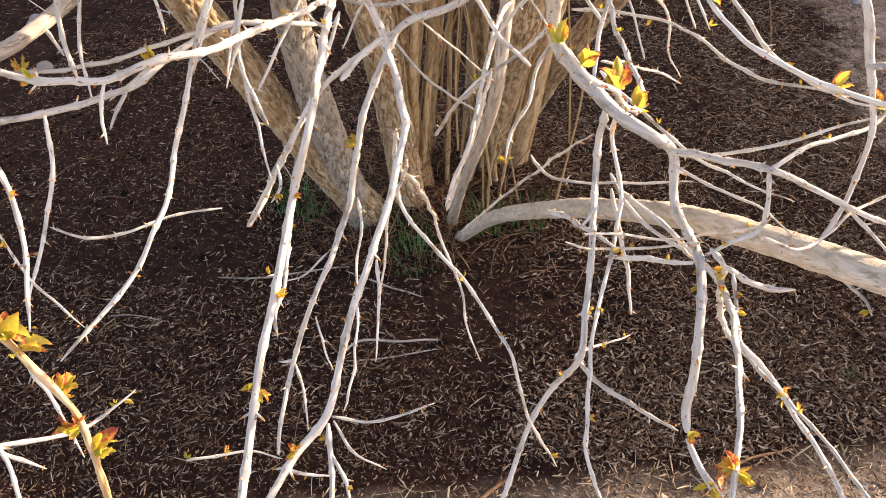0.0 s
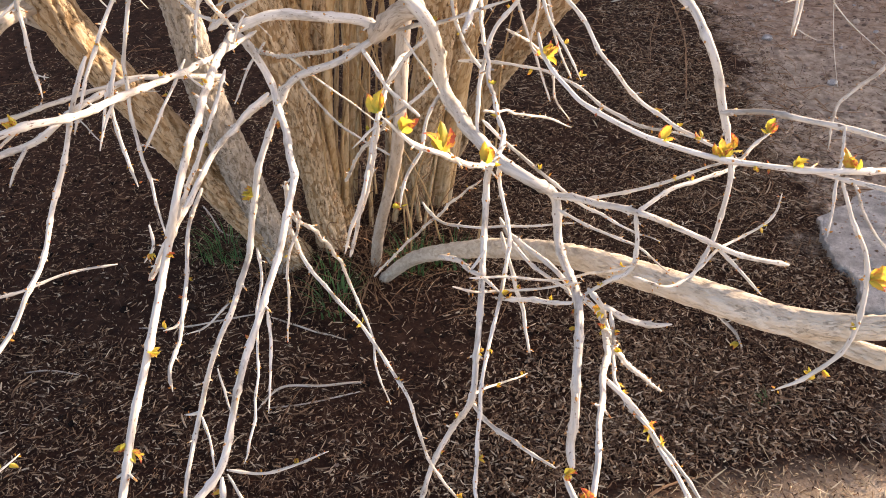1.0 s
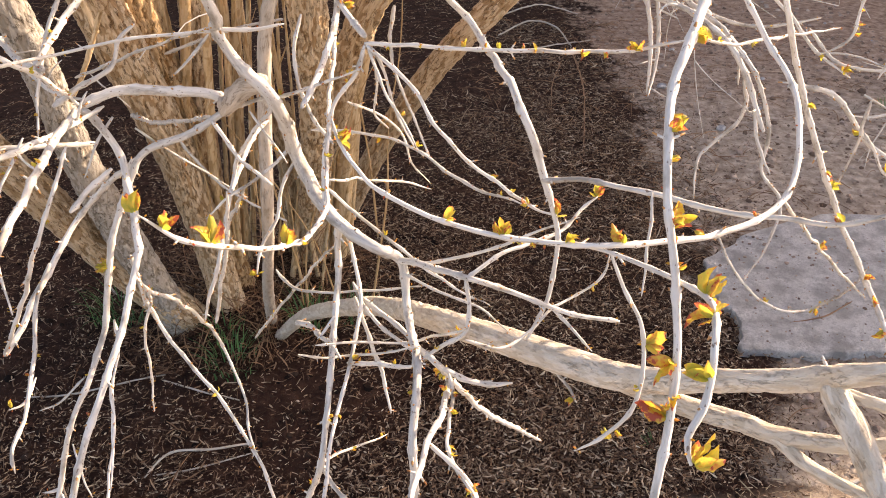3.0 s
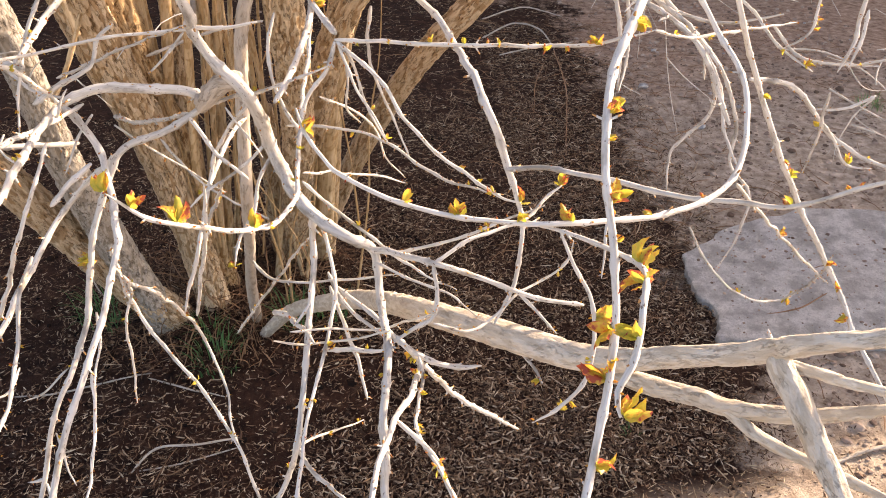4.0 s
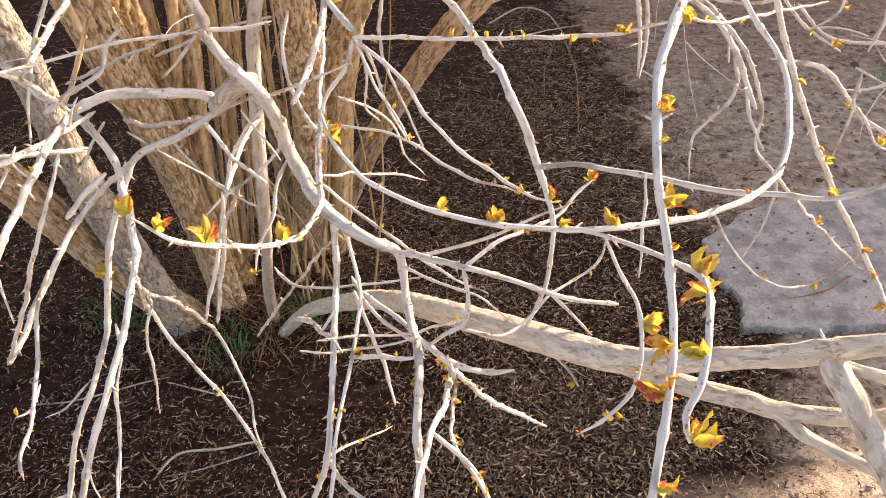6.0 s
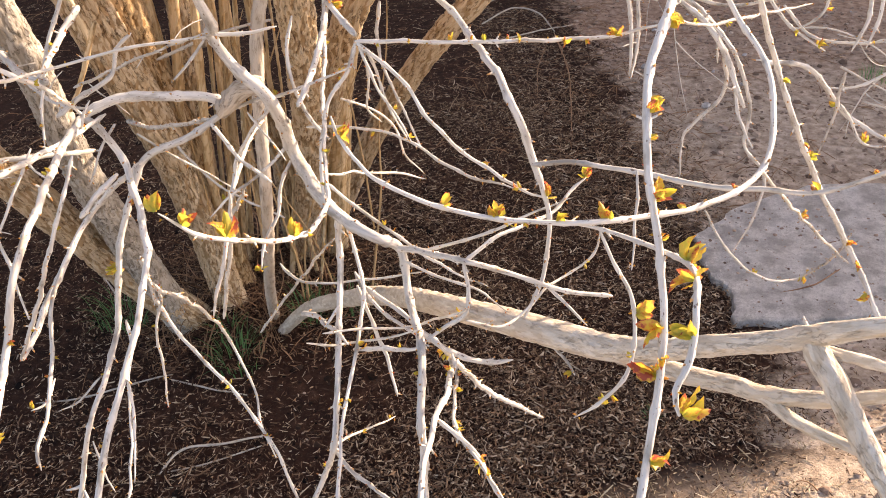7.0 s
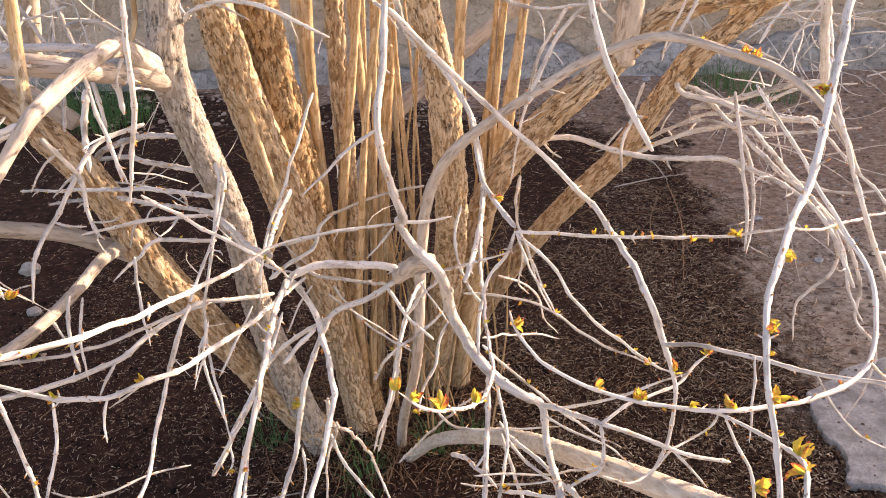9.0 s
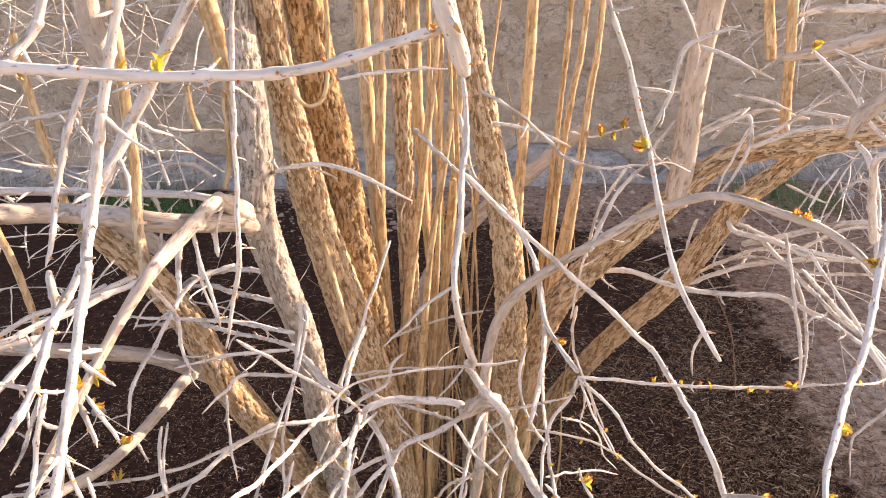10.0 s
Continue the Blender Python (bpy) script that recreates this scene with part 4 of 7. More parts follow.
twig((0.410, 1.334, 0.857, 3.3), (0.444, 1.385, 0.818, 2.9), (0.469, 1.421, 0.777, 3.0), (0.481, 1.453, 0.720, 2.6), (0.506, 1.484, 0.671, 1.2))
twig((0.437, 1.328, 0.920, 3.6), (0.452, 1.314, 0.882, 3.2), (0.475, 1.298, 0.847, 2.7), (0.490, 1.282, 0.821, 1.5), leaves=[(0.489, 1.284, 0.824, 9)])
twig((0.326, 1.342, 0.849, 4.3), (0.289, 1.359, 0.804, 4.5), (0.259, 1.375, 0.747, 5.2), (0.250, 1.327, 0.693, 5.2), (0.244, 1.303, 0.666, 5.1), (0.227, 1.300, 0.618, 4.8), (0.214, 1.296, 0.574, 2.4))
twig((0.152, 1.368, 0.811, 3.1), (0.197, 1.383, 0.762, 2.6), (0.264, 1.405, 0.695, 1.4))
twig((0.331, 1.402, 0.770, 4.6), (0.287, 1.376, 0.741, 4.1), (0.255, 1.356, 0.725, 3.6), (0.228, 1.332, 0.706, 1.7))
twig((0.337, 1.398, 0.759, 5.1), (0.317, 1.377, 0.726, 4.6), (0.308, 1.352, 0.691, 4.6), (0.291, 1.327, 0.665, 4.1), (0.287, 1.305, 0.641, 2.0), leaves=[(0.288, 1.301, 0.634, 15)])
twig((0.317, 1.280, 0.665, 3.2), (0.325, 1.274, 0.656, 3.7), (0.348, 1.265, 0.643, 3.3), (0.396, 1.260, 0.645, 2.8), (0.451, 1.252, 0.655, 2.8), (0.495, 1.241, 0.666, 1.3))
twig((0.203, 1.564, 0.331, 4.4), (0.285, 1.472, 0.482, 3.9), (0.346, 1.377, 0.602, 3.6), (0.386, 1.294, 0.688, 2.1))
branch((0.155, 1.350, 0.781, 6.2), (0.086, 1.405, 0.714, 7.2), (0.025, 1.448, 0.651, 7.6), (0.001, 1.400, 0.618, 8.3), (-0.023, 1.336, 0.571, 8.3), (-0.044, 1.283, 0.533, 7.8))
twig((0.062, 1.259, 0.691, 4.8), (0.049, 1.231, 0.655, 4.8), (0.047, 1.196, 0.607, 4.8), (0.054, 1.140, 0.580, 4.3), (0.054, 1.091, 0.560, 4.3), (0.058, 1.076, 0.544, 1.8))
twig((0.050, 1.180, 0.587, 3.2), (0.041, 1.157, 0.569, 3.3), (0.028, 1.147, 0.568, 1.8), leaves=[(0.031, 1.150, 0.568, 10)])
twig((0.026, 1.152, 0.895, 4.4), (0.011, 1.130, 0.854, 4.4), (0.002, 1.113, 0.820, 4.9), (0.006, 1.062, 0.793, 4.9), (0.014, 1.019, 0.775, 4.4), (0.016, 0.982, 0.763, 4.4), (0.002, 0.952, 0.735, 4.0), (-0.019, 0.922, 0.713, 4.1), (-0.040, 0.883, 0.695, 1.8))
twig((-0.041, 1.214, 0.611, 2.5), (-0.093, 1.186, 0.614, 3.0), (-0.133, 1.153, 0.613, 3.5), (-0.166, 1.129, 0.622, 3.6), (-0.193, 1.116, 0.644, 1.9))
twig((-0.197, 1.177, 0.746, 5.0), (-0.191, 1.152, 0.702, 4.9), (-0.191, 1.111, 0.656, 4.5), (-0.191, 1.074, 0.625, 4.0), (-0.190, 1.037, 0.599, 1.7))
twig((-0.131, 0.994, 0.958, 4.3), (-0.080, 0.948, 0.836, 4.4), (-0.070, 0.938, 0.812, 4.4), (-0.061, 0.920, 0.783, 3.9), (-0.055, 0.901, 0.761, 3.6), (-0.046, 0.873, 0.736, 1.7), leaves=[(-0.069, 0.941, 0.813, 7), (-0.058, 0.914, 0.775, 6)])
twig((-0.238, 1.049, 0.827, 2.3), (-0.163, 1.011, 0.715, 2.3), (-0.135, 0.997, 0.672, 2.3), (-0.111, 0.990, 0.648, 2.3), (-0.091, 0.984, 0.631, 1.0), leaves=[(-0.157, 1.010, 0.707, 8)])
branch((-0.514, 1.242, 0.646, 9.3), (-0.405, 1.330, 0.637, 9.1), (-0.345, 1.378, 0.633, 9.5), (-0.288, 1.428, 0.634, 9.5), (-0.251, 1.462, 0.639, 10.0), (-0.211, 1.503, 0.664, 9.4), (-0.142, 1.561, 0.689, 8.3), (-0.078, 1.600, 0.679, 8.3), (-0.047, 1.700, 0.637, 7.7))
twig((-0.256, 1.444, 0.639, 5.9), (-0.268, 1.424, 0.616, 5.3), (-0.277, 1.407, 0.594, 3.3))
twig((-0.455, 1.230, 0.750, 5.8), (-0.342, 1.309, 0.725, 5.7), (-0.286, 1.348, 0.712, 5.6), (-0.243, 1.381, 0.709, 6.1), (-0.200, 1.417, 0.711, 6.1), (-0.164, 1.474, 0.708, 6.2), (-0.111, 1.550, 0.699, 3.5), leaves=[(-0.320, 1.336, 0.736, 24)])
twig((-0.248, 1.386, 0.797, 4.4), (-0.252, 1.364, 0.748, 4.4), (-0.248, 1.347, 0.710, 3.8), (-0.240, 1.333, 0.677, 1.8))
cane((0.063, 0.727, 0.919, 3.9), (0.070, 0.727, 0.902, 3.9), (0.076, 0.727, 0.888, 3.9), (0.085, 0.727, 0.866, 3.7), (0.096, 0.727, 0.838, 3.9), (0.094, 0.730, 0.797, 3.8), (0.085, 0.735, 0.736, 4.2), (0.078, 0.740, 0.649, 4.4), leaves=[(0.077, 0.729, 0.888, 19), (0.082, 0.729, 0.877, 16), (0.094, 0.733, 0.844, 18), (0.095, 0.724, 0.826, 15), (0.101, 0.735, 0.797, 17)])
twig((0.068, 1.122, 0.905, 3.8), (0.062, 1.109, 0.875, 3.5), (0.065, 1.100, 0.848, 3.5), (0.092, 1.051, 0.842, 3.0), (0.112, 1.018, 0.840, 1.4))
twig((0.062, 1.115, 0.888, 3.1), (0.057, 1.104, 0.870, 2.7), (0.054, 1.089, 0.845, 1.1))
twig((-0.257, 0.809, 0.609, 4.4), (-0.141, 0.880, 0.578, 4.4), (-0.095, 0.908, 0.565, 3.9), (-0.067, 0.930, 0.567, 3.3), (-0.042, 0.957, 0.579, 1.3), leaves=[(-0.050, 0.946, 0.573, 8)])
twig((-0.134, 0.946, 0.611, 3.4), (-0.108, 0.930, 0.578, 3.4), (-0.077, 0.902, 0.543, 1.4))
twig((-0.254, 0.871, 0.657, 3.9), (-0.140, 0.878, 0.576, 3.9), (-0.119, 0.880, 0.562, 3.4), (-0.101, 0.881, 0.550, 1.6))
twig((-0.218, 0.947, 0.680, 4.3), (-0.142, 0.884, 0.581, 4.4), (-0.126, 0.871, 0.560, 3.9), (-0.108, 0.848, 0.536, 3.9), (-0.042, 0.764, 0.446, 3.5))
twig((0.070, 1.268, 0.845, 3.1), (0.037, 1.224, 0.782, 3.1), (0.029, 1.210, 0.766, 1.4))
twig((0.109, 1.275, 0.831, 4.0), (0.079, 1.221, 0.746, 4.9), (0.024, 1.254, 0.651, 5.4), (-0.014, 1.271, 0.589, 5.2), (-0.046, 1.282, 0.533, 3.0))
twig((0.116, 1.011, 0.808, 2.6), (0.120, 1.002, 0.793, 2.6), (0.113, 0.992, 0.783, 1.2), leaves=[(0.117, 0.997, 0.788, 8)])
twig((0.152, 1.642, 0.473, 5.1), (0.186, 1.571, 0.555, 5.2), (0.224, 1.491, 0.631, 5.3), (0.270, 1.378, 0.725, 2.7))
twig((0.207, 1.361, 0.522, 4.8), (0.228, 1.347, 0.597, 5.1), (0.255, 1.321, 0.694, 5.2), (0.268, 1.297, 0.763, 3.0))
trunk((-0.437, 1.550, 1.099, 45.3), (-0.361, 1.580, 1.007, 51.6), (-0.306, 1.614, 0.891, 57.0), (-0.266, 1.680, 0.705, 65.3), (-0.213, 1.760, 0.528, 68.0), (-0.121, 1.900, 0.221, 70.0), (-0.051, 1.980, 0.053, 80.0), (-0.015, 2.000, -0.036, 92.0), (-0.015, 2.010, -0.060, 100.0))
grey_trunk((-0.085, 1.500, 1.923, 37.4), (-0.083, 1.500, 1.673, 42.1), (-0.082, 1.500, 1.493, 46.8), (-0.081, 1.500, 1.373, 46.8), (-0.079, 1.500, 1.325, 48.5), (-0.080, 1.500, 1.224, 50.7), (-0.096, 1.520, 1.122, 57.7), (-0.085, 1.550, 1.007, 54.2), (-0.072, 1.620, 0.830, 52.6), (-0.096, 1.730, 0.601, 57.2), (-0.101, 1.830, 0.398, 65.8), (-0.089, 1.930, 0.166, 75.7), (-0.069, 1.980, 0.020, 74.1), (-0.069, 1.990, -0.060, 81.5))
trunk((-0.014, 1.347, 1.895, 35.2), (-0.028, 1.439, 1.663, 39.6), (-0.039, 1.506, 1.496, 44.0), (-0.046, 1.550, 1.385, 44.0), (-0.057, 1.600, 1.315, 48.7), (-0.062, 1.650, 1.218, 57.7), (-0.073, 1.750, 1.066, 70.1), (-0.059, 1.820, 0.895, 78.5), (-0.037, 1.860, 0.752, 84.0), (0.001, 1.930, 0.521, 74.8), (0.015, 1.990, 0.296, 70.1), (0.025, 2.020, 0.119, 72.5), (0.034, 2.030, 0.002, 71.3), (0.034, 2.040, -0.060, 78.4))
rust_trunk((0.023, 1.408, 1.873, 55.9), (0.006, 1.518, 1.649, 62.8), (-0.006, 1.597, 1.488, 69.8), (-0.014, 1.650, 1.380, 69.8), (-0.024, 1.700, 1.305, 74.4), (-0.035, 1.790, 1.196, 83.6), (-0.036, 1.870, 0.989, 89.7), (-0.024, 1.930, 0.777, 88.6), (0.003, 2.000, 0.545, 75.2), (0.019, 2.060, 0.319, 64.4), (0.027, 2.100, 0.153, 65.1), (0.055, 2.130, -0.040, 65.1))
cane((-0.470, 2.122, 2.082, 35.1), (-0.428, 2.089, 1.838, 39.5), (-0.398, 2.066, 1.662, 43.9), (-0.377, 2.050, 1.545, 43.9), (-0.347, 2.000, 1.473, 45.1), (-0.313, 2.000, 1.291, 37.5), (-0.289, 2.020, 1.120, 35.6))
cane((0.088, 1.828, 1.895, 17.2), (0.072, 1.852, 1.647, 19.3), (0.060, 1.869, 1.468, 21.5), (0.053, 1.880, 1.349, 21.5), (0.047, 1.900, 1.286, 21.8), (0.025, 1.920, 1.059, 21.5), (0.016, 1.950, 0.797, 23.9), (0.012, 2.000, 0.483, 28.5), (0.009, 2.050, 0.169, 40.6), (-0.006, 2.170, -0.040, 40.6))
trunk((0.094, 1.902, 1.893, 30.3), (0.088, 1.919, 1.644, 34.1), (0.084, 1.932, 1.465, 37.9), (0.082, 1.940, 1.345, 37.9), (0.081, 1.950, 1.280, 38.2), (0.072, 1.970, 1.047, 40.6), (0.059, 2.000, 0.750, 42.0), (0.030, 2.060, 0.451, 46.1), (0.008, 2.140, 0.162, 48.0), (0.050, 2.200, -0.040, 48.0))
cane((0.232, 1.828, 1.888, 12.3), (0.202, 1.852, 1.640, 13.9), (0.180, 1.869, 1.463, 15.4), (0.166, 1.880, 1.344, 15.4), (0.153, 1.900, 1.281, 15.6), (0.115, 1.920, 1.057, 17.2), (0.076, 1.950, 0.862, 19.2), (0.039, 1.970, 0.648, 21.4), (0.022, 1.980, 0.555, 23.1), (0.011, 2.085, 0.233, 24.3), (0.001, 2.170, -0.040, 23.1))
cane((0.200, 1.840, 1.244, 12.2), (0.177, 1.850, 1.126, 13.4), (0.137, 1.880, 0.946, 14.0), (0.096, 1.920, 0.671, 16.3), (0.064, 1.960, 0.444, 18.8), (0.041, 2.075, 0.186, 19.7), (0.022, 2.170, -0.040, 18.8))
cane((0.184, 2.000, 1.888, 9.9), (0.173, 2.000, 1.638, 11.2), (0.165, 2.000, 1.459, 12.4), (0.160, 2.000, 1.339, 12.4), (0.157, 2.000, 1.273, 12.4), (0.133, 2.000, 0.911, 11.9), (0.099, 2.020, 0.535, 12.9), (0.070, 2.050, 0.258, 15.3), (0.025, 2.170, -0.040, 15.3))
cane((-0.005, 2.000, 1.896, 26.1), (-0.005, 2.000, 1.646, 29.4), (-0.006, 2.000, 1.466, 32.6), (-0.006, 2.000, 1.346, 32.6), (-0.006, 2.000, 1.279, 32.7), (-0.007, 2.000, 1.104, 30.7), (-0.009, 2.020, 0.868, 26.7), (-0.003, 2.050, 0.582, 28.5), (-0.008, 2.116, 0.244, 30.0), (-0.012, 2.170, -0.040, 28.5))
cane((0.108, 1.986, 1.889, 20.2), (0.105, 2.002, 1.640, 22.7), (0.104, 2.013, 1.460, 25.2), (0.103, 2.020, 1.340, 25.2), (0.102, 2.020, 1.273, 24.2), (0.099, 2.050, 1.003, 21.9), (0.105, 2.070, 0.722, 18.5), (0.082, 2.120, 0.419, 17.6), (0.054, 2.147, 0.176, 18.5), (0.031, 2.170, -0.040, 17.6))
cane((0.165, 2.100, 1.042, 22.3), (0.143, 2.080, 0.860, 22.6), (0.113, 2.080, 0.629, 20.1), (0.078, 2.120, 0.318, 19.3), (0.051, 2.147, 0.133, 20.3), (0.029, 2.170, -0.040, 19.3))
trunk((0.178, 2.150, 0.511, 45.2), (0.173, 2.200, 0.388, 46.3), (0.163, 2.250, 0.233, 47.7), (0.153, 2.300, 0.102, 50.3), (0.155, 2.330, -0.040, 50.3))
trunk((0.232, 1.440, 1.884, 34.3), (0.250, 1.504, 1.642, 38.6), (0.263, 1.549, 1.469, 42.9), (0.272, 1.580, 1.353, 42.9), (0.279, 1.600, 1.302, 45.4), (0.289, 1.640, 1.199, 48.9), (0.307, 1.700, 1.049, 54.0), (0.312, 1.774, 0.835, 59.0), (0.286, 1.950, 0.571, 61.6), (0.246, 2.100, 0.332, 67.0), (0.199, 2.250, 0.092, 72.1), (0.200, 2.300, -0.040, 72.1))
branch((0.125, 2.030, -0.010, 27.0), (0.172, 1.830, 0.235, 23.0), (0.234, 1.620, 0.488, 19.4), (0.260, 1.538, 0.618, 18.6), (0.274, 1.540, 0.778, 19.3), (0.293, 1.530, 0.899, 18.5), (0.334, 1.520, 0.977, 17.9), (0.399, 1.510, 1.032, 16.0), (0.468, 1.500, 1.079, 14.2), (0.551, 1.490, 1.129, 13.3), (0.644, 1.477, 1.157, 13.2), (0.734, 1.421, 1.140, 12.2), (0.781, 1.400, 1.123, 11.5), (0.814, 1.358, 1.099, 10.5), (0.844, 1.330, 1.061, 9.1), (0.861, 1.300, 1.013, 7.7), leaves=[(0.757, 1.413, 1.142, 17), (0.693, 1.453, 1.172, 10), (0.742, 1.418, 1.140, 18)])
cane((0.386, 2.000, 1.879, 18.0), (0.369, 2.000, 1.630, 20.3), (0.358, 2.000, 1.450, 22.5), (0.350, 2.000, 1.330, 22.5), (0.343, 2.000, 1.265, 22.6), (0.327, 2.000, 1.094, 21.8), (0.311, 2.020, 0.902, 21.6), (0.293, 2.050, 0.714, 22.7), (0.259, 2.188, 0.300, 23.8), (0.232, 2.300, -0.040, 22.7))
cane((0.509, 1.761, 1.849, 10.2), (0.483, 1.838, 1.613, 11.5), (0.464, 1.893, 1.442, 12.8), (0.452, 1.930, 1.329, 12.8), (0.439, 1.950, 1.266, 12.9), (0.412, 2.050, 1.082, 15.0), (0.390, 2.100, 0.877, 16.9), (0.373, 2.120, 0.686, 18.8), (0.322, 2.219, 0.288, 19.8), (0.280, 2.300, -0.040, 18.8))
cane((0.471, 1.923, 1.870, 8.2), (0.451, 1.958, 1.623, 9.2), (0.436, 1.983, 1.445, 10.2), (0.426, 2.000, 1.327, 10.2), (0.417, 2.000, 1.262, 10.3), (0.397, 2.050, 1.082, 11.8), (0.374, 2.100, 0.877, 13.5), (0.357, 2.120, 0.686, 14.1), (0.309, 2.219, 0.288, 14.8), (0.270, 2.300, -0.040, 14.1))
cane((0.544, 2.000, 1.871, 10.6), (0.518, 2.000, 1.623, 12.0), (0.500, 2.000, 1.444, 13.3), (0.488, 2.000, 1.324, 13.3), (0.476, 2.000, 1.260, 14.4), (0.453, 2.000, 1.090, 18.7), (0.421, 2.050, 0.891, 32.7), (0.385, 2.080, 0.716, 36.8), (0.332, 2.100, 0.480, 43.1), (0.290, 2.210, 0.202, 45.2), (0.255, 2.300, -0.040, 43.1))
trunk((1.079, 1.800, 1.196, 31.8), (0.969, 1.800, 1.181, 36.4), (0.862, 1.820, 1.167, 40.4), (0.769, 1.840, 1.150, 42.5), (0.691, 1.850, 1.111, 43.6), (0.622, 1.860, 1.040, 48.3), (0.547, 1.840, 0.983, 51.1), (0.483, 1.880, 0.910, 55.1), (0.401, 1.908, 0.802, 54.8), (0.332, 2.020, 0.611, 56.7), (0.274, 2.170, 0.360, 58.5), (0.229, 2.270, 0.156, 62.2), (0.235, 2.340, -0.040, 62.2))
branch((0.683, 1.688, 1.590, 41.9), (0.658, 1.780, 1.327, 41.9), (0.653, 1.800, 1.270, 44.6), (0.647, 1.830, 1.147, 47.9), (0.639, 1.860, 1.045, 49.4), shoots=0.085)
trunk((1.004, 1.850, 1.193, 29.9), (0.925, 1.900, 1.156, 37.2), (0.859, 1.940, 1.089, 41.3), (0.792, 1.950, 1.030, 46.0), (0.766, 1.980, 0.979, 48.1), (0.667, 2.050, 0.794, 50.9), (0.584, 2.080, 0.697, 52.4), (0.506, 2.150, 0.579, 51.2), (0.409, 2.270, 0.393, 52.9), (0.324, 2.360, 0.197, 55.5), (0.257, 2.420, 0.031, 55.5), (0.260, 2.460, -0.040, 55.5))
cane((0.848, 1.940, 1.861, 15.5), (0.851, 1.940, 1.611, 17.5), (0.853, 1.940, 1.431, 19.4), (0.855, 1.940, 1.311, 19.4), (0.855, 1.940, 1.250, 19.4), (0.859, 1.940, 1.089, 21.8))
branch((0.472, 2.400, 1.102, 39.5), (0.327, 2.350, 0.993, 41.7), (0.211, 2.300, 0.909, 41.3), (0.125, 2.250, 0.830, 40.9), (0.069, 2.200, 0.749, 40.7), (0.042, 2.150, 0.661, 40.5), shoots=0.085)
branch((0.468, 1.950, 0.844, 10.6), (0.491, 1.930, 0.872, 11.2), (0.555, 1.919, 0.878, 11.2), (0.623, 1.900, 0.861, 10.4), (0.689, 1.882, 0.849, 10.4), (0.775, 1.863, 0.848, 10.4), (0.848, 1.849, 0.849, 10.4), (0.896, 1.753, 0.849, 9.1), (0.924, 1.680, 0.844, 8.8), (0.977, 1.646, 0.793, 8.1), (1.020, 1.600, 0.695, 7.5), shoots=0.085)
branch((0.701, 2.030, 0.807, 10.4), (0.770, 2.017, 0.843, 10.4), (0.836, 2.000, 0.867, 11.2), (0.937, 1.918, 0.906, 10.8), (1.010, 1.850, 0.922, 10.5), shoots=0.085)
twig((0.778, 1.980, 0.969, 10.0), (0.860, 1.933, 0.939, 9.8), (0.929, 1.897, 0.927, 9.8), (1.021, 1.850, 0.918, 5.4), shoots=0.085)
twig((0.824, 2.000, 0.945, 9.3), (0.877, 1.893, 0.893, 9.0), (0.926, 1.784, 0.849, 8.6), (0.963, 1.703, 0.824, 8.3), (0.994, 1.600, 0.783, 4.0), shoots=0.085)
twig((0.843, 2.000, 0.923, 7.6), (0.890, 1.940, 0.878, 7.5), (0.908, 1.879, 0.814, 7.4), (0.903, 1.820, 0.740, 6.5), (0.874, 1.741, 0.697, 2.6), shoots=0.085)
twig((0.716, 2.050, 0.827, 7.0), (0.815, 1.964, 0.897, 6.7), (0.900, 1.861, 0.897, 6.4), (0.960, 1.790, 0.919, 6.2), (1.028, 1.700, 0.952, 2.9), shoots=0.085)
twig((0.740, 2.050, 0.839, 7.0), (0.839, 2.020, 0.892, 7.8), (0.910, 1.984, 0.902, 7.7), (0.995, 1.950, 0.958, 6.8), (1.093, 1.900, 0.980, 3.2), shoots=0.085)
branch((0.387, 0.805, 1.640, 3.5), (0.463, 0.834, 1.373, 3.5), (0.467, 0.835, 1.359, 3.5), (0.477, 0.830, 1.313, 3.8), (0.491, 0.825, 1.261, 4.2), (0.507, 0.819, 1.231, 3.9), (0.521, 0.815, 1.205, 4.0), leaves=[(0.453, 0.836, 1.356, 12)], shoots=0.085)
branch((-0.556, 1.122, 1.235, 31.3), (-0.365, 1.320, 1.184, 31.3), (-0.336, 1.350, 1.176, 31.5), (-0.223, 1.306, 1.181, 30.7), (-0.137, 1.267, 1.183, 28.8), (-0.120, 1.353, 1.157, 29.0), (-0.102, 1.420, 1.138, 26.9), (-0.099, 1.500, 1.109, 28.5), shoots=0.085)
branch((-0.774, 1.500, 1.182, 14.4), (-0.495, 1.500, 1.174, 14.4), (-0.416, 1.500, 1.172, 13.9), (-0.293, 1.503, 1.168, 13.3), (-0.199, 1.504, 1.161, 12.9), (-0.108, 1.500, 1.141, 15.1), shoots=0.085)
branch((-0.097, 1.480, 1.128, 22.8), (-0.094, 1.380, 1.181, 22.7), (-0.092, 1.350, 1.191, 22.1), (-0.082, 1.233, 1.183, 20.9), (-0.093, 1.176, 1.164, 19.5), (-0.097, 1.138, 1.151, 18.3), (-0.118, 1.112, 1.116, 14.7), (-0.140, 1.072, 1.069, 13.4), (-0.153, 1.034, 1.031, 12.1), (-0.163, 0.994, 0.997, 12.0), (-0.211, 0.783, 0.819, 10.8), leaves=[(-0.139, 1.066, 1.058, 21)], shoots=0.085)
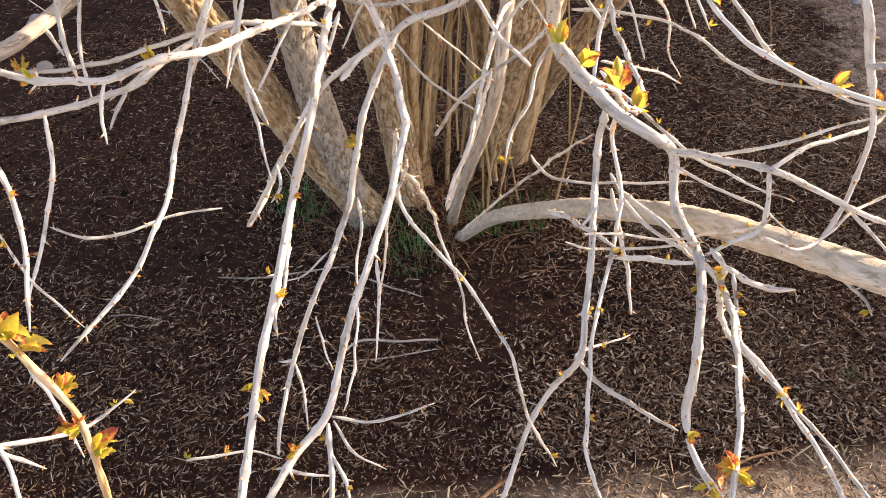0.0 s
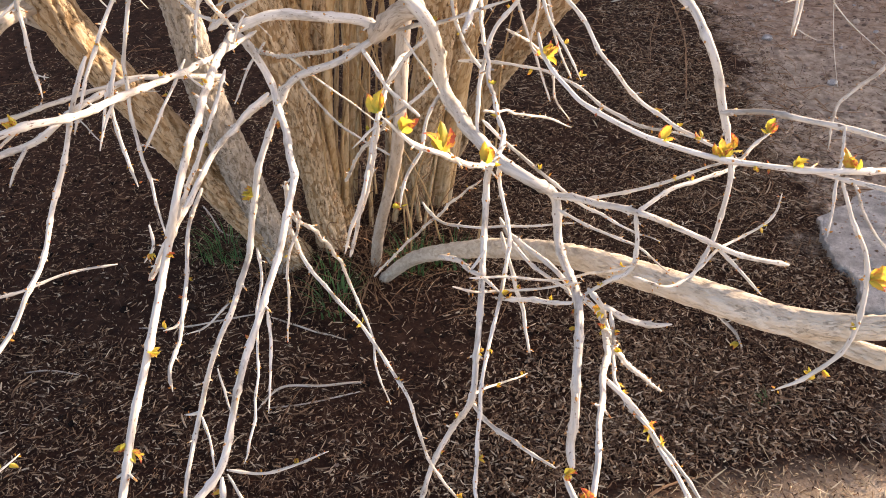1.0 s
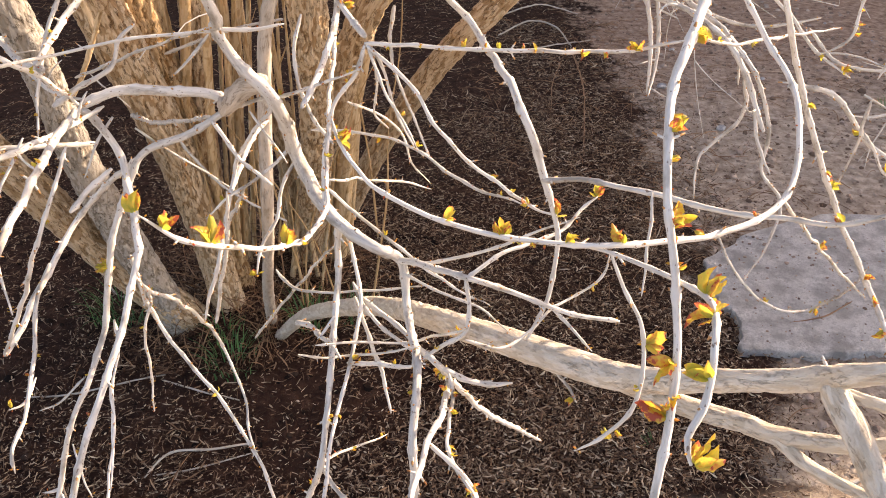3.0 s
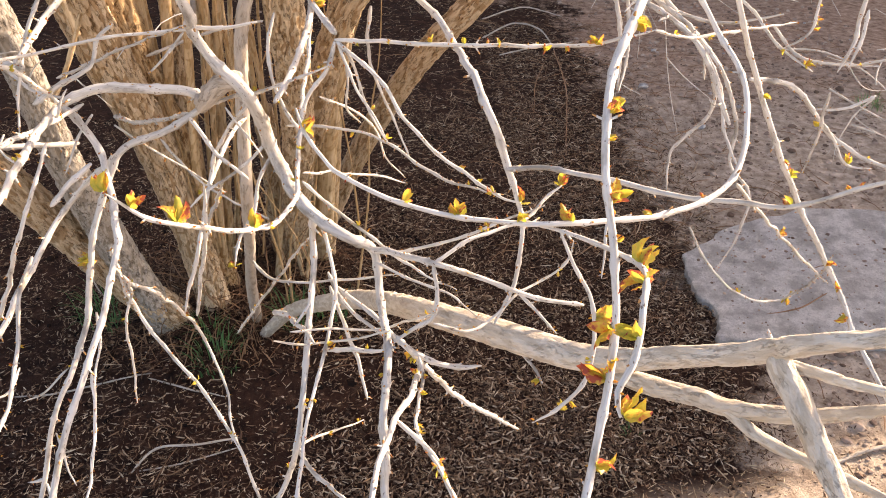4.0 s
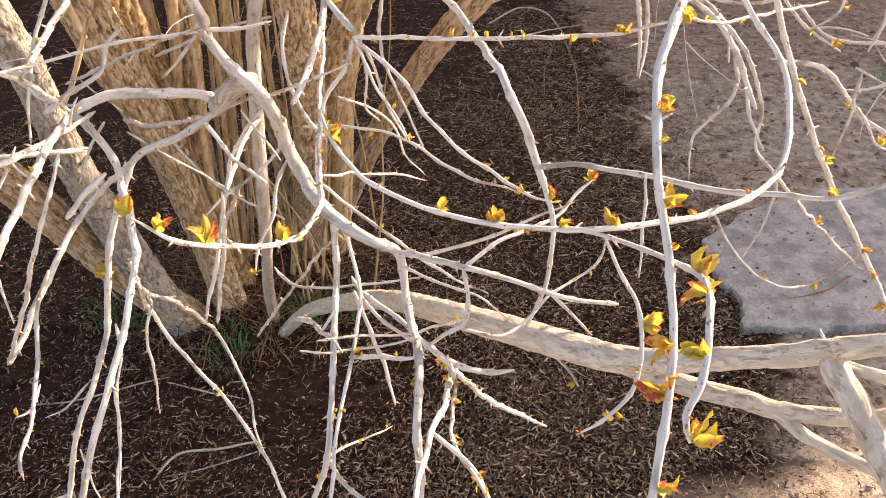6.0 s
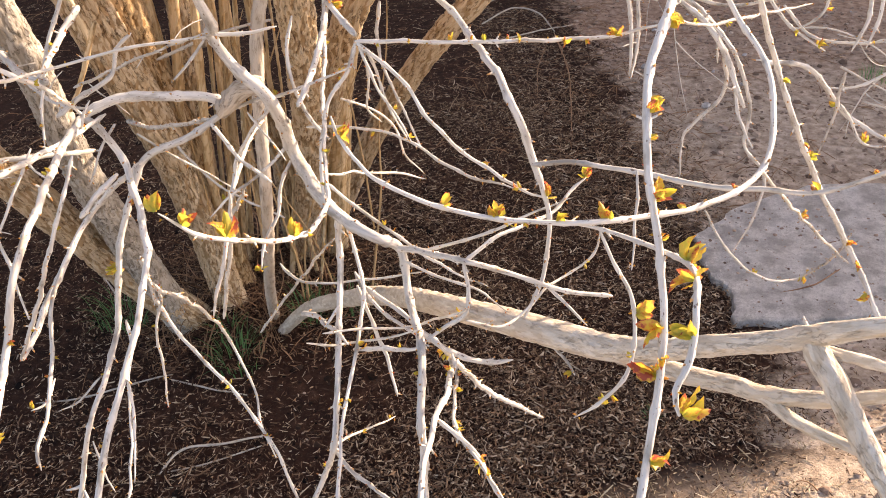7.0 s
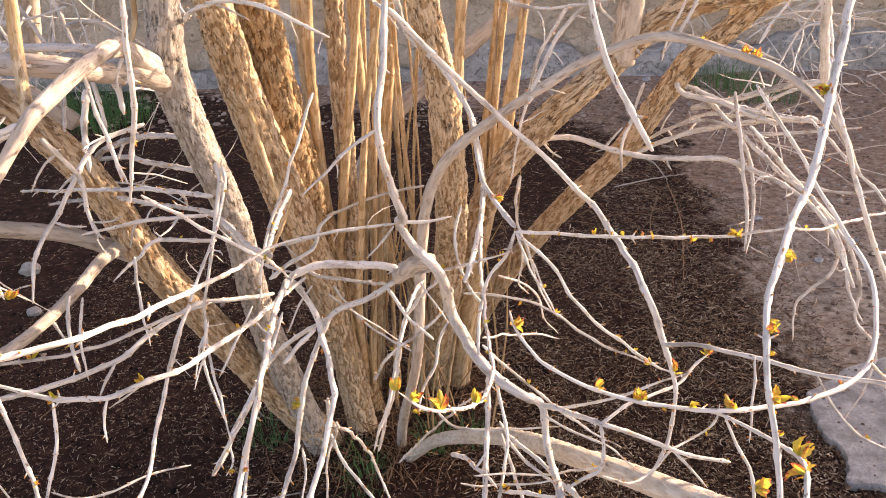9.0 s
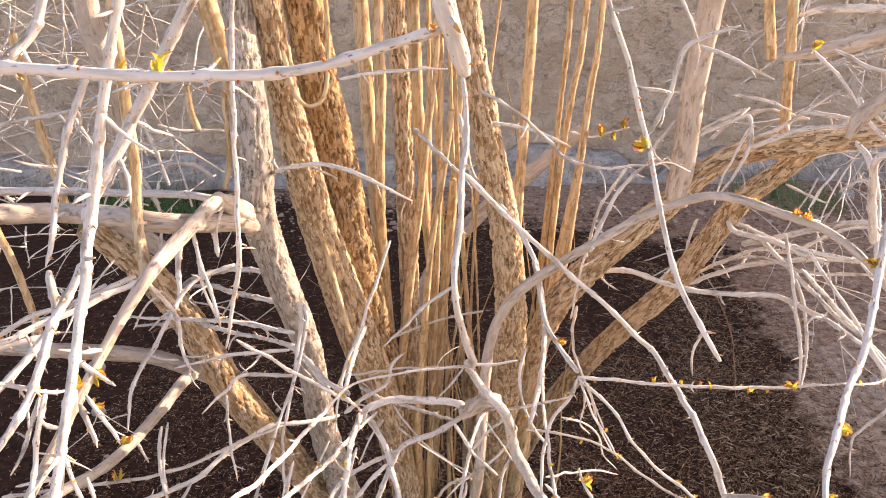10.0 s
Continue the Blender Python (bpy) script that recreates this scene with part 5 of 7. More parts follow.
cane((-0.096, 1.176, 1.935, 11.4), (-0.113, 1.196, 1.686, 12.8), (-0.125, 1.210, 1.507, 14.2), (-0.133, 1.220, 1.388, 14.2), (-0.135, 1.220, 1.350, 14.3), (-0.144, 1.234, 1.270, 14.6), (-0.157, 1.240, 1.199, 14.9), (-0.112, 1.160, 1.145, 13.2))
branch((0.036, 1.050, 1.656, 10.7), (-0.059, 1.050, 1.392, 10.7), (-0.069, 1.050, 1.362, 10.8), (-0.090, 1.050, 1.287, 11.9), (-0.098, 1.029, 1.224, 12.1), (-0.101, 0.993, 1.153, 11.1), (-0.099, 0.954, 1.097, 10.1), (-0.091, 0.792, 0.868, 9.4), shoots=0.085)
branch((0.086, 1.150, 1.595, 14.6), (-0.074, 1.150, 1.366, 14.6), (-0.094, 1.150, 1.337, 14.8), (-0.118, 1.127, 1.287, 15.0), (-0.141, 1.095, 1.236, 12.6), shoots=0.085)
twig((0.070, 1.150, 1.645, 5.3), (0.039, 1.150, 1.366, 5.3), (0.038, 1.150, 1.349, 5.3), (0.027, 1.155, 1.278, 5.4), (0.017, 1.160, 1.194, 6.0), (-0.001, 1.180, 1.126, 6.2), (-0.038, 1.200, 1.025, 2.7), shoots=0.085)
branch((-0.294, 1.700, 0.695, 24.9), (-0.293, 1.680, 0.753, 29.1), (-0.297, 1.640, 0.774, 28.4), (-0.312, 1.578, 0.774, 23.1), (-0.325, 1.485, 0.753, 21.4), (-0.342, 1.344, 0.741, 18.4), (-0.389, 1.250, 0.739, 17.0), (-0.409, 1.200, 0.743, 15.9), (-0.509, 0.940, 0.765, 14.3), shoots=0.085)
branch((-0.862, 1.500, 0.886, 28.5), (-0.582, 1.500, 0.876, 28.5), (-0.518, 1.500, 0.873, 27.9), (-0.453, 1.559, 0.841, 30.4), (-0.383, 1.620, 0.802, 30.9), (-0.297, 1.680, 0.731, 36.1), shoots=0.085)
branch((0.272, 1.336, 0.937, 3.6), (0.245, 1.330, 0.938, 3.5), (0.174, 1.313, 0.934, 3.4), (0.103, 1.290, 0.925, 3.5), (0.117, 1.080, 0.987, 4.6), (0.147, 0.880, 1.063, 4.6), (0.153, 0.780, 1.096, 4.2), (0.140, 0.735, 1.111, 4.2), (0.118, 0.710, 1.115, 4.2), (0.103, 0.690, 1.120, 4.1), (0.023, 0.579, 1.147, 3.8), leaves=[(0.114, 0.703, 1.118, 12), (0.125, 0.716, 1.111, 6)])
twig((0.121, 1.368, 0.839, 4.2), (0.101, 1.307, 0.839, 5.4), (0.090, 1.163, 0.869, 6.4), (0.067, 1.048, 0.891, 6.1), (0.041, 0.998, 0.901, 6), (-0.004, 0.991, 0.887, 5.6), (-0.063, 0.991, 0.885, 5.8), (-0.132, 0.991, 0.906, 2.6), leaves=[(0.038, 1.000, 0.910, 8.4), (0.047, 1.010, 0.899, 7.4), (-0.006, 0.992, 0.893, 5.2), (-0.055, 0.991, 0.890, 10.5), (0.038, 1.000, 0.907, 10.5), (0.085, 1.164, 0.872, 9.5)], shoots=0.085)
twig((-0.002, 1.405, 1.010, 7.9), (0.004, 1.386, 0.978, 6.6), (-0.001, 1.330, 0.901, 4.8), (-0.014, 1.311, 0.836, 4.3), (-0.017, 1.294, 0.768, 4.4), (0.005, 1.252, 0.697, 3.8), (0.026, 1.216, 0.649, 2.1), shoots=0.085)
twig((0.006, 1.407, 1.005, 6.0), (0.017, 1.377, 0.982, 4.8), (0.018, 1.300, 0.934, 4.1), (0.009, 1.200, 0.881, 4.0), (-0.006, 1.150, 0.816, 2.2), shoots=0.085)
twig((-0.060, 1.500, 0.893, 4.6), (0.008, 1.450, 0.843, 4.5), (0.064, 1.400, 0.840, 4.3), (0.113, 1.368, 0.844, 2.7), shoots=0.085)
cane((0.050, 1.600, 0.883, 7.0), (0.005, 1.600, 0.793, 7.2), (0.000, 1.550, 0.772, 6.2))
twig((0.271, 1.238, 1.103, 4.5), (0.229, 1.220, 1.076, 4.1), (0.182, 1.187, 1.037, 2.0), shoots=0.085)
twig((0.015, 1.550, 0.806, 4.1), (0.146, 1.439, 0.879, 3.7), (0.277, 1.298, 0.954, 1.8), shoots=0.085)
twig((-0.060, 1.520, 1.196, 6.9), (0.014, 1.400, 1.230, 6.3), (0.081, 1.350, 1.242, 6.0), (0.141, 1.320, 1.232, 5.3), (0.210, 1.300, 1.201, 2.6), shoots=0.085)
twig((0.165, 1.600, 1.250, 6.2), (0.206, 1.513, 1.238, 5.9), (0.275, 1.346, 1.224, 3.5), shoots=0.085)
twig((-0.087, 1.250, 1.180, 4.4), (-0.071, 1.238, 1.116, 5.0), (-0.055, 1.225, 1.066, 4.5), (-0.049, 1.217, 1.047, 1.9), shoots=0.085)
twig((-0.097, 1.138, 1.148, 7.4), (-0.128, 1.115, 1.142, 7.5), (-0.160, 1.085, 1.129, 7.6), (-0.185, 1.059, 1.123, 7.7), (-0.374, 0.858, 1.071, 7.5), shoots=0.085)
twig((-0.035, 1.450, 0.914, 5.7), (-0.166, 1.541, 0.892, 7.6), (-0.303, 1.625, 0.875, 8.3), (-0.465, 1.700, 0.834, 5.0), shoots=0.22)
twig((-0.081, 1.580, 0.935, 9.5), (-0.195, 1.630, 0.934, 9.4), (-0.275, 1.663, 0.938, 9.0), (-0.399, 1.700, 0.917, 4.4), shoots=0.22)
twig((-0.123, 1.580, 0.998, 9.5), (-0.197, 1.608, 0.993, 10.6), (-0.290, 1.633, 0.962, 11.1), (-0.354, 1.650, 0.906, 6.3), shoots=0.22)
twig((0.847, 1.718, 0.954, 8.0), (0.938, 1.750, 0.853, 8.0), (1.016, 1.778, 0.766, 7.6), (1.058, 1.795, 0.698, 7.2), (1.072, 1.817, 0.624, 6.7), (1.028, 1.821, 0.567, 6.0), (1.010, 1.819, 0.534, 5.2), (1.008, 1.800, 0.465, 2.5))
twig((0.968, 1.700, 0.821, 7.1), (1.026, 1.692, 0.756, 6.6), (1.069, 1.686, 0.657, 6.2), (1.068, 1.677, 0.588, 5.5), (1.104, 1.658, 0.541, 5.6), (1.099, 1.649, 0.466, 4.3), (1.071, 1.650, 0.381, 2.0))
twig((1.017, 1.750, 0.765, 6.9), (1.043, 1.716, 0.707, 6.2), (1.050, 1.678, 0.641, 5.5), (1.067, 1.641, 0.600, 2.6))
twig((0.992, 1.500, 0.808, 6.9), (1.068, 1.526, 0.786, 7.2), (1.117, 1.540, 0.744, 6.9), (1.158, 1.550, 0.701, 7.1), (1.191, 1.517, 0.678, 5.8), (1.233, 1.480, 0.670, 5.2), (1.338, 1.389, 0.651, 4.8))
branch((0.814, 1.300, 1.122, 6.1), (0.865, 1.300, 0.992, 6.1), (0.880, 1.300, 0.956, 6.2), (0.932, 1.329, 0.859, 6.6), (0.991, 1.350, 0.751, 7.1), (1.054, 1.377, 0.657, 7.0), (1.132, 1.400, 0.545, 7.6), (1.146, 1.357, 0.503, 7.1), (1.162, 1.304, 0.462, 6.4), (1.195, 1.195, 0.379, 6.0), leaves=[(0.946, 1.327, 0.854, 13), (1.125, 1.394, 0.564, 16), (0.994, 1.345, 0.761, 13), (1.146, 1.355, 0.500, 19), (1.140, 1.381, 0.527, 15), (1.021, 1.355, 0.734, 16)])
twig((0.869, 1.200, 0.803, 3.7), (0.977, 1.300, 0.681, 3.8), (1.058, 1.356, 0.597, 4.1), (1.133, 1.400, 0.525, 2.1), leaves=[(0.991, 1.309, 0.667, 13)])
twig((1.027, 1.700, 0.446, 4.4), (1.074, 1.692, 0.368, 4.5), (1.130, 1.685, 0.311, 4.6), (1.191, 1.684, 0.280, 4.8), (1.248, 1.700, 0.278, 4.8), (1.224, 1.581, 0.407, 4.4), (1.190, 1.500, 0.507, 1.9), leaves=[(1.137, 1.688, 0.308, 14), (1.248, 1.700, 0.278, 17)])
twig((0.783, 1.289, 0.945, 3.6), (0.849, 1.347, 0.918, 3.4), (0.931, 1.416, 0.903, 3.7), (1.042, 1.500, 0.888, 1.9))
twig((1.100, 1.700, 0.824, 5.4), (1.139, 1.665, 0.783, 4.7), (1.201, 1.624, 0.780, 4.7), (1.238, 1.601, 0.795, 4.0), (1.352, 1.532, 0.840, 3.6))
twig((1.200, 1.636, 1.016, 6.4), (1.184, 1.600, 0.882, 6.4), (1.178, 1.586, 0.828, 5.8), (1.160, 1.579, 0.787, 2.8))
twig((0.850, 1.845, 0.984, 6.7), (0.866, 1.800, 0.852, 6.7), (0.876, 1.770, 0.765, 6.7), (0.874, 1.750, 0.697, 3.4))
twig((0.967, 1.800, 0.820, 5.5), (1.044, 1.765, 0.807, 5.5), (1.127, 1.726, 0.833, 2.7))
twig((0.718, 1.157, 0.834, 3.0), (0.713, 1.129, 0.785, 3.0), (0.707, 1.104, 0.748, 1.4))
branch((0.358, 0.575, 1.482, 6.9), (0.362, 0.580, 1.463, 7.4), (0.365, 0.585, 1.451, 7.9), (0.367, 0.591, 1.439, 8.4))
twig((0.121, 0.620, 1.449, 5.8), (0.192, 0.610, 1.444, 5.4), (0.248, 0.605, 1.440, 5.0), (0.288, 0.600, 1.441, 4.8), (0.324, 0.595, 1.447, 4.4), (0.349, 0.590, 1.454, 4.1), (0.362, 0.583, 1.458, 3.7), leaves=[(0.227, 0.608, 1.452, 11)])
twig((-0.142, 1.020, 1.057, 11.2), (-0.147, 0.994, 1.021, 10.8), (-0.143, 0.962, 0.976, 10.3), (-0.138, 0.939, 0.949, 9.8), shoots=0.085)
twig((-0.165, 1.050, 1.190, 9.9), (-0.158, 1.034, 1.141, 9.4), (-0.171, 1.007, 1.112, 8.9), (-0.195, 0.964, 1.082, 7.9), (-0.311, 0.754, 0.937, 7.3), shoots=0.085)
twig((-0.118, 1.050, 1.203, 9.6), (-0.139, 1.012, 1.151, 10.2), (-0.148, 0.966, 1.092, 9.3), (-0.156, 0.928, 1.059, 8.2), (-0.165, 0.894, 1.038, 7.2), (-0.222, 0.661, 0.894, 6.5), shoots=0.085)
twig((-0.125, 1.000, 1.050, 6.7), (-0.112, 0.992, 1.023, 5.6), (-0.104, 0.985, 1.004, 2.4), shoots=0.085)
twig((-0.116, 1.000, 1.061, 5.5), (-0.099, 0.996, 1.035, 4.9), (-0.087, 0.994, 1.019, 4.4), (-0.079, 0.990, 1.006, 2.1), leaves=[(-0.108, 1.000, 1.051, 15), (-0.062, 0.986, 0.985, 15)], shoots=0.085)
twig((-0.527, 0.929, 1.067, 9.4), (-0.305, 1.100, 1.067, 8.6), (-0.264, 1.132, 1.068, 7.3), (-0.239, 1.149, 1.070, 3.3), shoots=0.085)
twig((-0.381, 0.798, 1.234, 5.1), (-0.187, 0.950, 1.101, 5.0), (-0.149, 0.981, 1.074, 4.4), (-0.128, 1.000, 1.068, 2.4), leaves=[(-0.124, 1.006, 1.072, 18)], shoots=0.085)
twig((-0.163, 1.000, 1.067, 6.8), (-0.163, 0.977, 1.030, 6.3), (-0.160, 0.949, 0.991, 5.7), (-0.155, 0.928, 0.964, 5.2), shoots=0.085)
twig((-0.171, 1.000, 1.060, 5.1), (-0.176, 0.967, 1.015, 4.6), (-0.183, 0.943, 0.993, 2.2), shoots=0.085)
twig((-0.145, 0.980, 1.008, 5.1), (-0.128, 0.968, 0.973, 4.6), (-0.112, 0.957, 0.945, 4.0), shoots=0.085)
twig((-0.199, 1.250, 1.386, 9.3), (-0.221, 1.227, 1.328, 9.4), (-0.233, 1.196, 1.253, 8.2), (-0.234, 1.162, 1.188, 7.0), (-0.236, 1.144, 1.162, 3.2), shoots=0.085)
cane((-0.538, 1.600, 1.432, 14.7), (-0.515, 1.590, 1.265, 15.6), (-0.496, 1.579, 1.195, 15.5), (-0.471, 1.558, 1.116, 14.4))
cane((-0.579, 1.500, 1.123, 13.6), (-0.546, 1.492, 1.031, 13.5), (-0.506, 1.463, 0.922, 12.5))
twig((-0.774, 1.343, 1.254, 7.7), (-0.544, 1.500, 1.286, 7.3), (-0.456, 1.560, 1.298, 7.3), (-0.376, 1.600, 1.303, 3.6), shoots=0.085)
twig((-0.120, 1.450, 1.058, 7.1), (-0.180, 1.413, 1.040, 7.2), (-0.207, 1.376, 0.996, 7.2), (-0.225, 1.339, 0.954, 6.6), (-0.242, 1.297, 0.916, 6.0), (-0.237, 1.251, 0.860, 2.6), shoots=0.085)
twig((-0.180, 1.250, 1.111, 7.9), (-0.233, 1.207, 1.093, 7.3), (-0.281, 1.163, 1.086, 6.8), (-0.316, 1.117, 1.072, 6.2), (-0.483, 0.902, 1.007, 6.2), shoots=0.085)
twig((-0.014, 1.400, 0.959, 7.5), (-0.164, 1.484, 0.941, 7.4), (-0.447, 1.600, 0.899, 4.3), shoots=0.22)
twig((-0.025, 1.400, 0.929, 5.8), (-0.115, 1.361, 0.936, 5.8), (-0.181, 1.316, 0.935, 2.9), shoots=0.085)
twig((0.001, 1.350, 0.909, 5.6), (-0.074, 1.322, 0.922, 5.7), (-0.097, 1.301, 0.906, 5.0), (-0.123, 1.270, 0.884, 2.4), shoots=0.085)
twig((-0.047, 1.200, 0.954, 4.2), (-0.039, 1.175, 0.908, 3.6), (-0.033, 1.164, 0.889, 3.6), (-0.022, 1.144, 0.857, 1.6), shoots=0.085)
twig((-0.180, 1.250, 0.872, 5.2), (-0.178, 1.221, 0.828, 5.2), (-0.159, 1.197, 0.783, 4.6), shoots=0.085)
twig((-0.192, 1.300, 1.082, 7.4), (-0.184, 1.350, 1.007, 6.4), (-0.165, 1.327, 0.941, 5.2), (-0.152, 1.324, 0.924, 2.1), shoots=0.085)
branch((0.687, 1.600, 1.397, 3.8), (0.636, 1.601, 1.382, 7.6), (0.607, 1.600, 1.366, 8.3), (0.595, 1.600, 1.336, 7.6), (0.584, 1.599, 1.292, 7.0), (0.563, 1.600, 1.247, 5.8), (0.537, 1.595, 1.209, 2.3), shoots=0.085)
twig((0.628, 1.600, 1.369, 5.7), (0.678, 1.588, 1.347, 5.7), (0.735, 1.566, 1.316, 2.4), shoots=0.085)
twig((0.590, 1.600, 1.455, 5.7), (0.623, 1.589, 1.377, 2.4), shoots=0.085)
twig((0.668, 1.800, 1.190, 7.4), (0.718, 1.794, 1.216, 8.1), (0.751, 1.787, 1.225, 7.4), (0.757, 1.778, 1.182, 6.6), (0.729, 1.771, 1.120, 5.9), (0.698, 1.764, 1.077, 2.4), shoots=0.085)
twig((0.745, 1.900, 1.250, 7.1), (0.807, 1.883, 1.237, 6.3), (0.848, 1.867, 1.221, 3.4), shoots=0.085)
twig((0.761, 1.800, 1.165, 9.0), (0.844, 1.782, 1.199, 9.0), (0.916, 1.754, 1.208, 4.5), shoots=0.085)
twig((0.781, 1.850, 1.173, 6.9), (0.840, 1.839, 1.206, 6.9), (0.902, 1.823, 1.255, 3.0), shoots=0.085)
twig((0.845, 1.800, 1.229, 8.3), (0.900, 1.781, 1.224, 7.6), (0.943, 1.762, 1.215, 3.7), shoots=0.085)
twig((0.825, 1.700, 1.348, 5.6), (0.869, 1.680, 1.300, 5.6), (0.900, 1.658, 1.250, 2.7), leaves=[(0.824, 1.702, 1.382, 23)], shoots=0.085)
twig((0.829, 1.600, 1.355, 5.9), (0.868, 1.584, 1.332, 5.9), (0.904, 1.567, 1.318, 5.2), (1.143, 1.454, 1.226, 4.8), shoots=0.085)
branch((0.880, 1.656, 1.206, 10.7), (0.902, 1.655, 1.246, 27.7), (0.957, 1.637, 1.298, 27.6), (1.155, 1.572, 1.485, 24.9), shoots=0.085)
branch((0.892, 1.651, 1.202, 6.3), (0.907, 1.620, 1.171, 11.7), (0.919, 1.600, 1.091, 12.5), (0.906, 1.550, 1.030, 6.1), shoots=0.085)
branch((0.831, 1.900, 1.316, 12.2), (0.918, 1.874, 1.334, 29.2), (0.990, 1.844, 1.358, 29.1), (1.051, 1.811, 1.379, 28.9), (1.289, 1.686, 1.458, 26.0), shoots=0.085)
branch((1.343, 1.815, 1.368, 16.5), (1.077, 1.900, 1.390, 16.5), (0.933, 1.946, 1.402, 16.5), (0.871, 1.957, 1.391, 7.4), shoots=0.085)
cane((0.818, 2.000, 1.464, 21.4), (0.831, 1.982, 1.307, 21.3))
twig((0.592, 2.000, 1.251, 6.6), (0.692, 1.982, 1.243, 3.6), shoots=0.085)
twig((0.289, 1.500, 1.322, 5.2), (0.331, 1.500, 1.295, 5.2), (0.383, 1.497, 1.251, 5.3), (0.417, 1.494, 1.217, 5.3), (0.460, 1.495, 1.200, 4.7), (0.513, 1.500, 1.199, 4.1), (0.573, 1.494, 1.208, 2.0), shoots=0.085)
twig((0.287, 1.600, 1.258, 5.7), (0.372, 1.599, 1.240, 5.7), (0.427, 1.589, 1.215, 2.8), shoots=0.085)
twig((0.513, 1.500, 1.202, 4.8), (0.488, 1.523, 1.154, 4.8), (0.463, 1.548, 1.091, 5.0), (0.428, 1.600, 0.902, 3.0), shoots=0.085)
twig((0.069, 1.500, 1.346, 5.4), (0.159, 1.501, 1.356, 5.3), (0.240, 1.500, 1.356, 2.6), shoots=0.085)
cane((-0.017, 1.500, 1.392, 7.0), (-0.005, 1.497, 1.331, 7.0), (0.015, 1.499, 1.306, 7.0), (0.039, 1.507, 1.318, 7.0), (0.048, 1.516, 1.363, 7.0), (0.052, 1.521, 1.439, 7.0), (0.052, 1.516, 1.505, 7.0))
branch((-0.556, 1.836, 1.802, 50.5), (-0.572, 1.900, 1.530, 50.5), (-0.579, 1.927, 1.415, 56.3), (-0.573, 1.950, 1.342, 59.5), (-0.594, 2.000, 1.196, 58.9), (-0.633, 2.050, 1.050, 29.3), shoots=0.085)
branch((-0.111, 1.265, 1.758, 11.1), (-0.199, 1.200, 1.501, 11.3), (-0.216, 1.187, 1.450, 12.4), (-0.244, 1.162, 1.413, 12.5), (-0.264, 1.140, 1.390, 12.5), (-0.410, 0.980, 1.214, 12.2), shoots=0.085)
twig((1.113, 1.500, 0.786, 4.8), (1.119, 1.514, 0.747, 4.9), (1.127, 1.523, 0.712, 4.4), (1.131, 1.550, 0.633, 2.1), leaves=[(1.119, 1.525, 0.728, 13)])
twig((1.117, 1.500, 0.738, 4.3), (1.141, 1.499, 0.707, 4.3), (1.165, 1.498, 0.674, 3.7), (1.210, 1.500, 0.663, 2.1), leaves=[(1.165, 1.497, 0.673, 19)])
twig((1.145, 1.630, 1.019, 4.4), (1.119, 1.600, 0.885, 4.4), (1.113, 1.592, 0.850, 4.4), (1.097, 1.594, 0.830, 3.7), (1.078, 1.600, 0.818, 1.7), leaves=[(1.115, 1.595, 0.862, 11), (1.130, 1.581, 0.845, 11), (1.077, 1.601, 0.818, 11)])
twig((1.306, 1.700, 0.700, 5.1), (1.262, 1.694, 0.680, 5.1), (1.207, 1.700, 0.677, 2.3))
twig((0.956, 1.744, 0.958, 5.2), (1.047, 1.700, 0.861, 5.2), (1.069, 1.690, 0.839, 5.2), (1.107, 1.671, 0.796, 4.7), (1.159, 1.650, 0.762, 2.2), leaves=[(1.146, 1.654, 0.772, 20)])
twig((1.078, 1.400, 0.932, 4.4), (1.073, 1.390, 0.894, 4.4), (1.063, 1.384, 0.865, 1.8))


# ---- fine shoots too many to tell apart ----
twig((0.356, 1.404, 0.936, 4.2), (0.346, 1.392, 0.900, 4.2), (0.348, 1.381, 0.869, 4.2), (0.361, 1.368, 0.830, 4.2), (0.388, 1.356, 0.795, 4.2))
twig((0.075, 1.341, 0.850, 6.7), (0.100, 1.359, 0.864, 6.1), (0.137, 1.381, 0.883, 5.3), (0.148, 1.395, 0.911, 4.8), (0.163, 1.405, 0.925, 4.4))
twig((0.266, 1.331, 0.936, 4.0), (0.250, 1.320, 0.917, 3.3), (0.227, 1.306, 0.898, 2.3))
twig((0.296, 1.344, 0.842, 2.8), (0.318, 1.335, 0.811, 2.4), (0.336, 1.326, 0.784, 2.1))
twig((0.440, 1.325, 0.923, 3.9), (0.453, 1.330, 0.895, 3.5), (0.464, 1.332, 0.847, 2.8), (0.485, 1.333, 0.801, 2.1))
twig((0.440, 1.325, 0.923, 3.2), (0.445, 1.343, 0.878, 2.8), (0.439, 1.357, 0.834, 2.4), (0.454, 1.368, 0.809, 2.1))
twig((0.447, 1.895, 0.807, 7.4), (0.437, 1.898, 0.744, 6.6), (0.446, 1.899, 0.679, 5.7), (0.466, 1.898, 0.622, 4.9), (0.509, 1.890, 0.510, 3.4))
twig((0.113, 1.237, 0.771, 6.2), (0.132, 1.256, 0.788, 6.2), (0.153, 1.274, 0.805, 6.2))
cane((-0.060, 1.730, 1.275, 9.7), (-0.059, 1.742, 1.184, 9.8), (-0.061, 1.746, 1.067, 9.9), (-0.049, 1.745, 0.955, 10.1), (-0.018, 1.735, 0.810, 10.3))
branch((-0.090, 1.330, 1.188, 19.0), (-0.096, 1.400, 1.178, 21.0), (-0.100, 1.480, 1.140, 26.0))
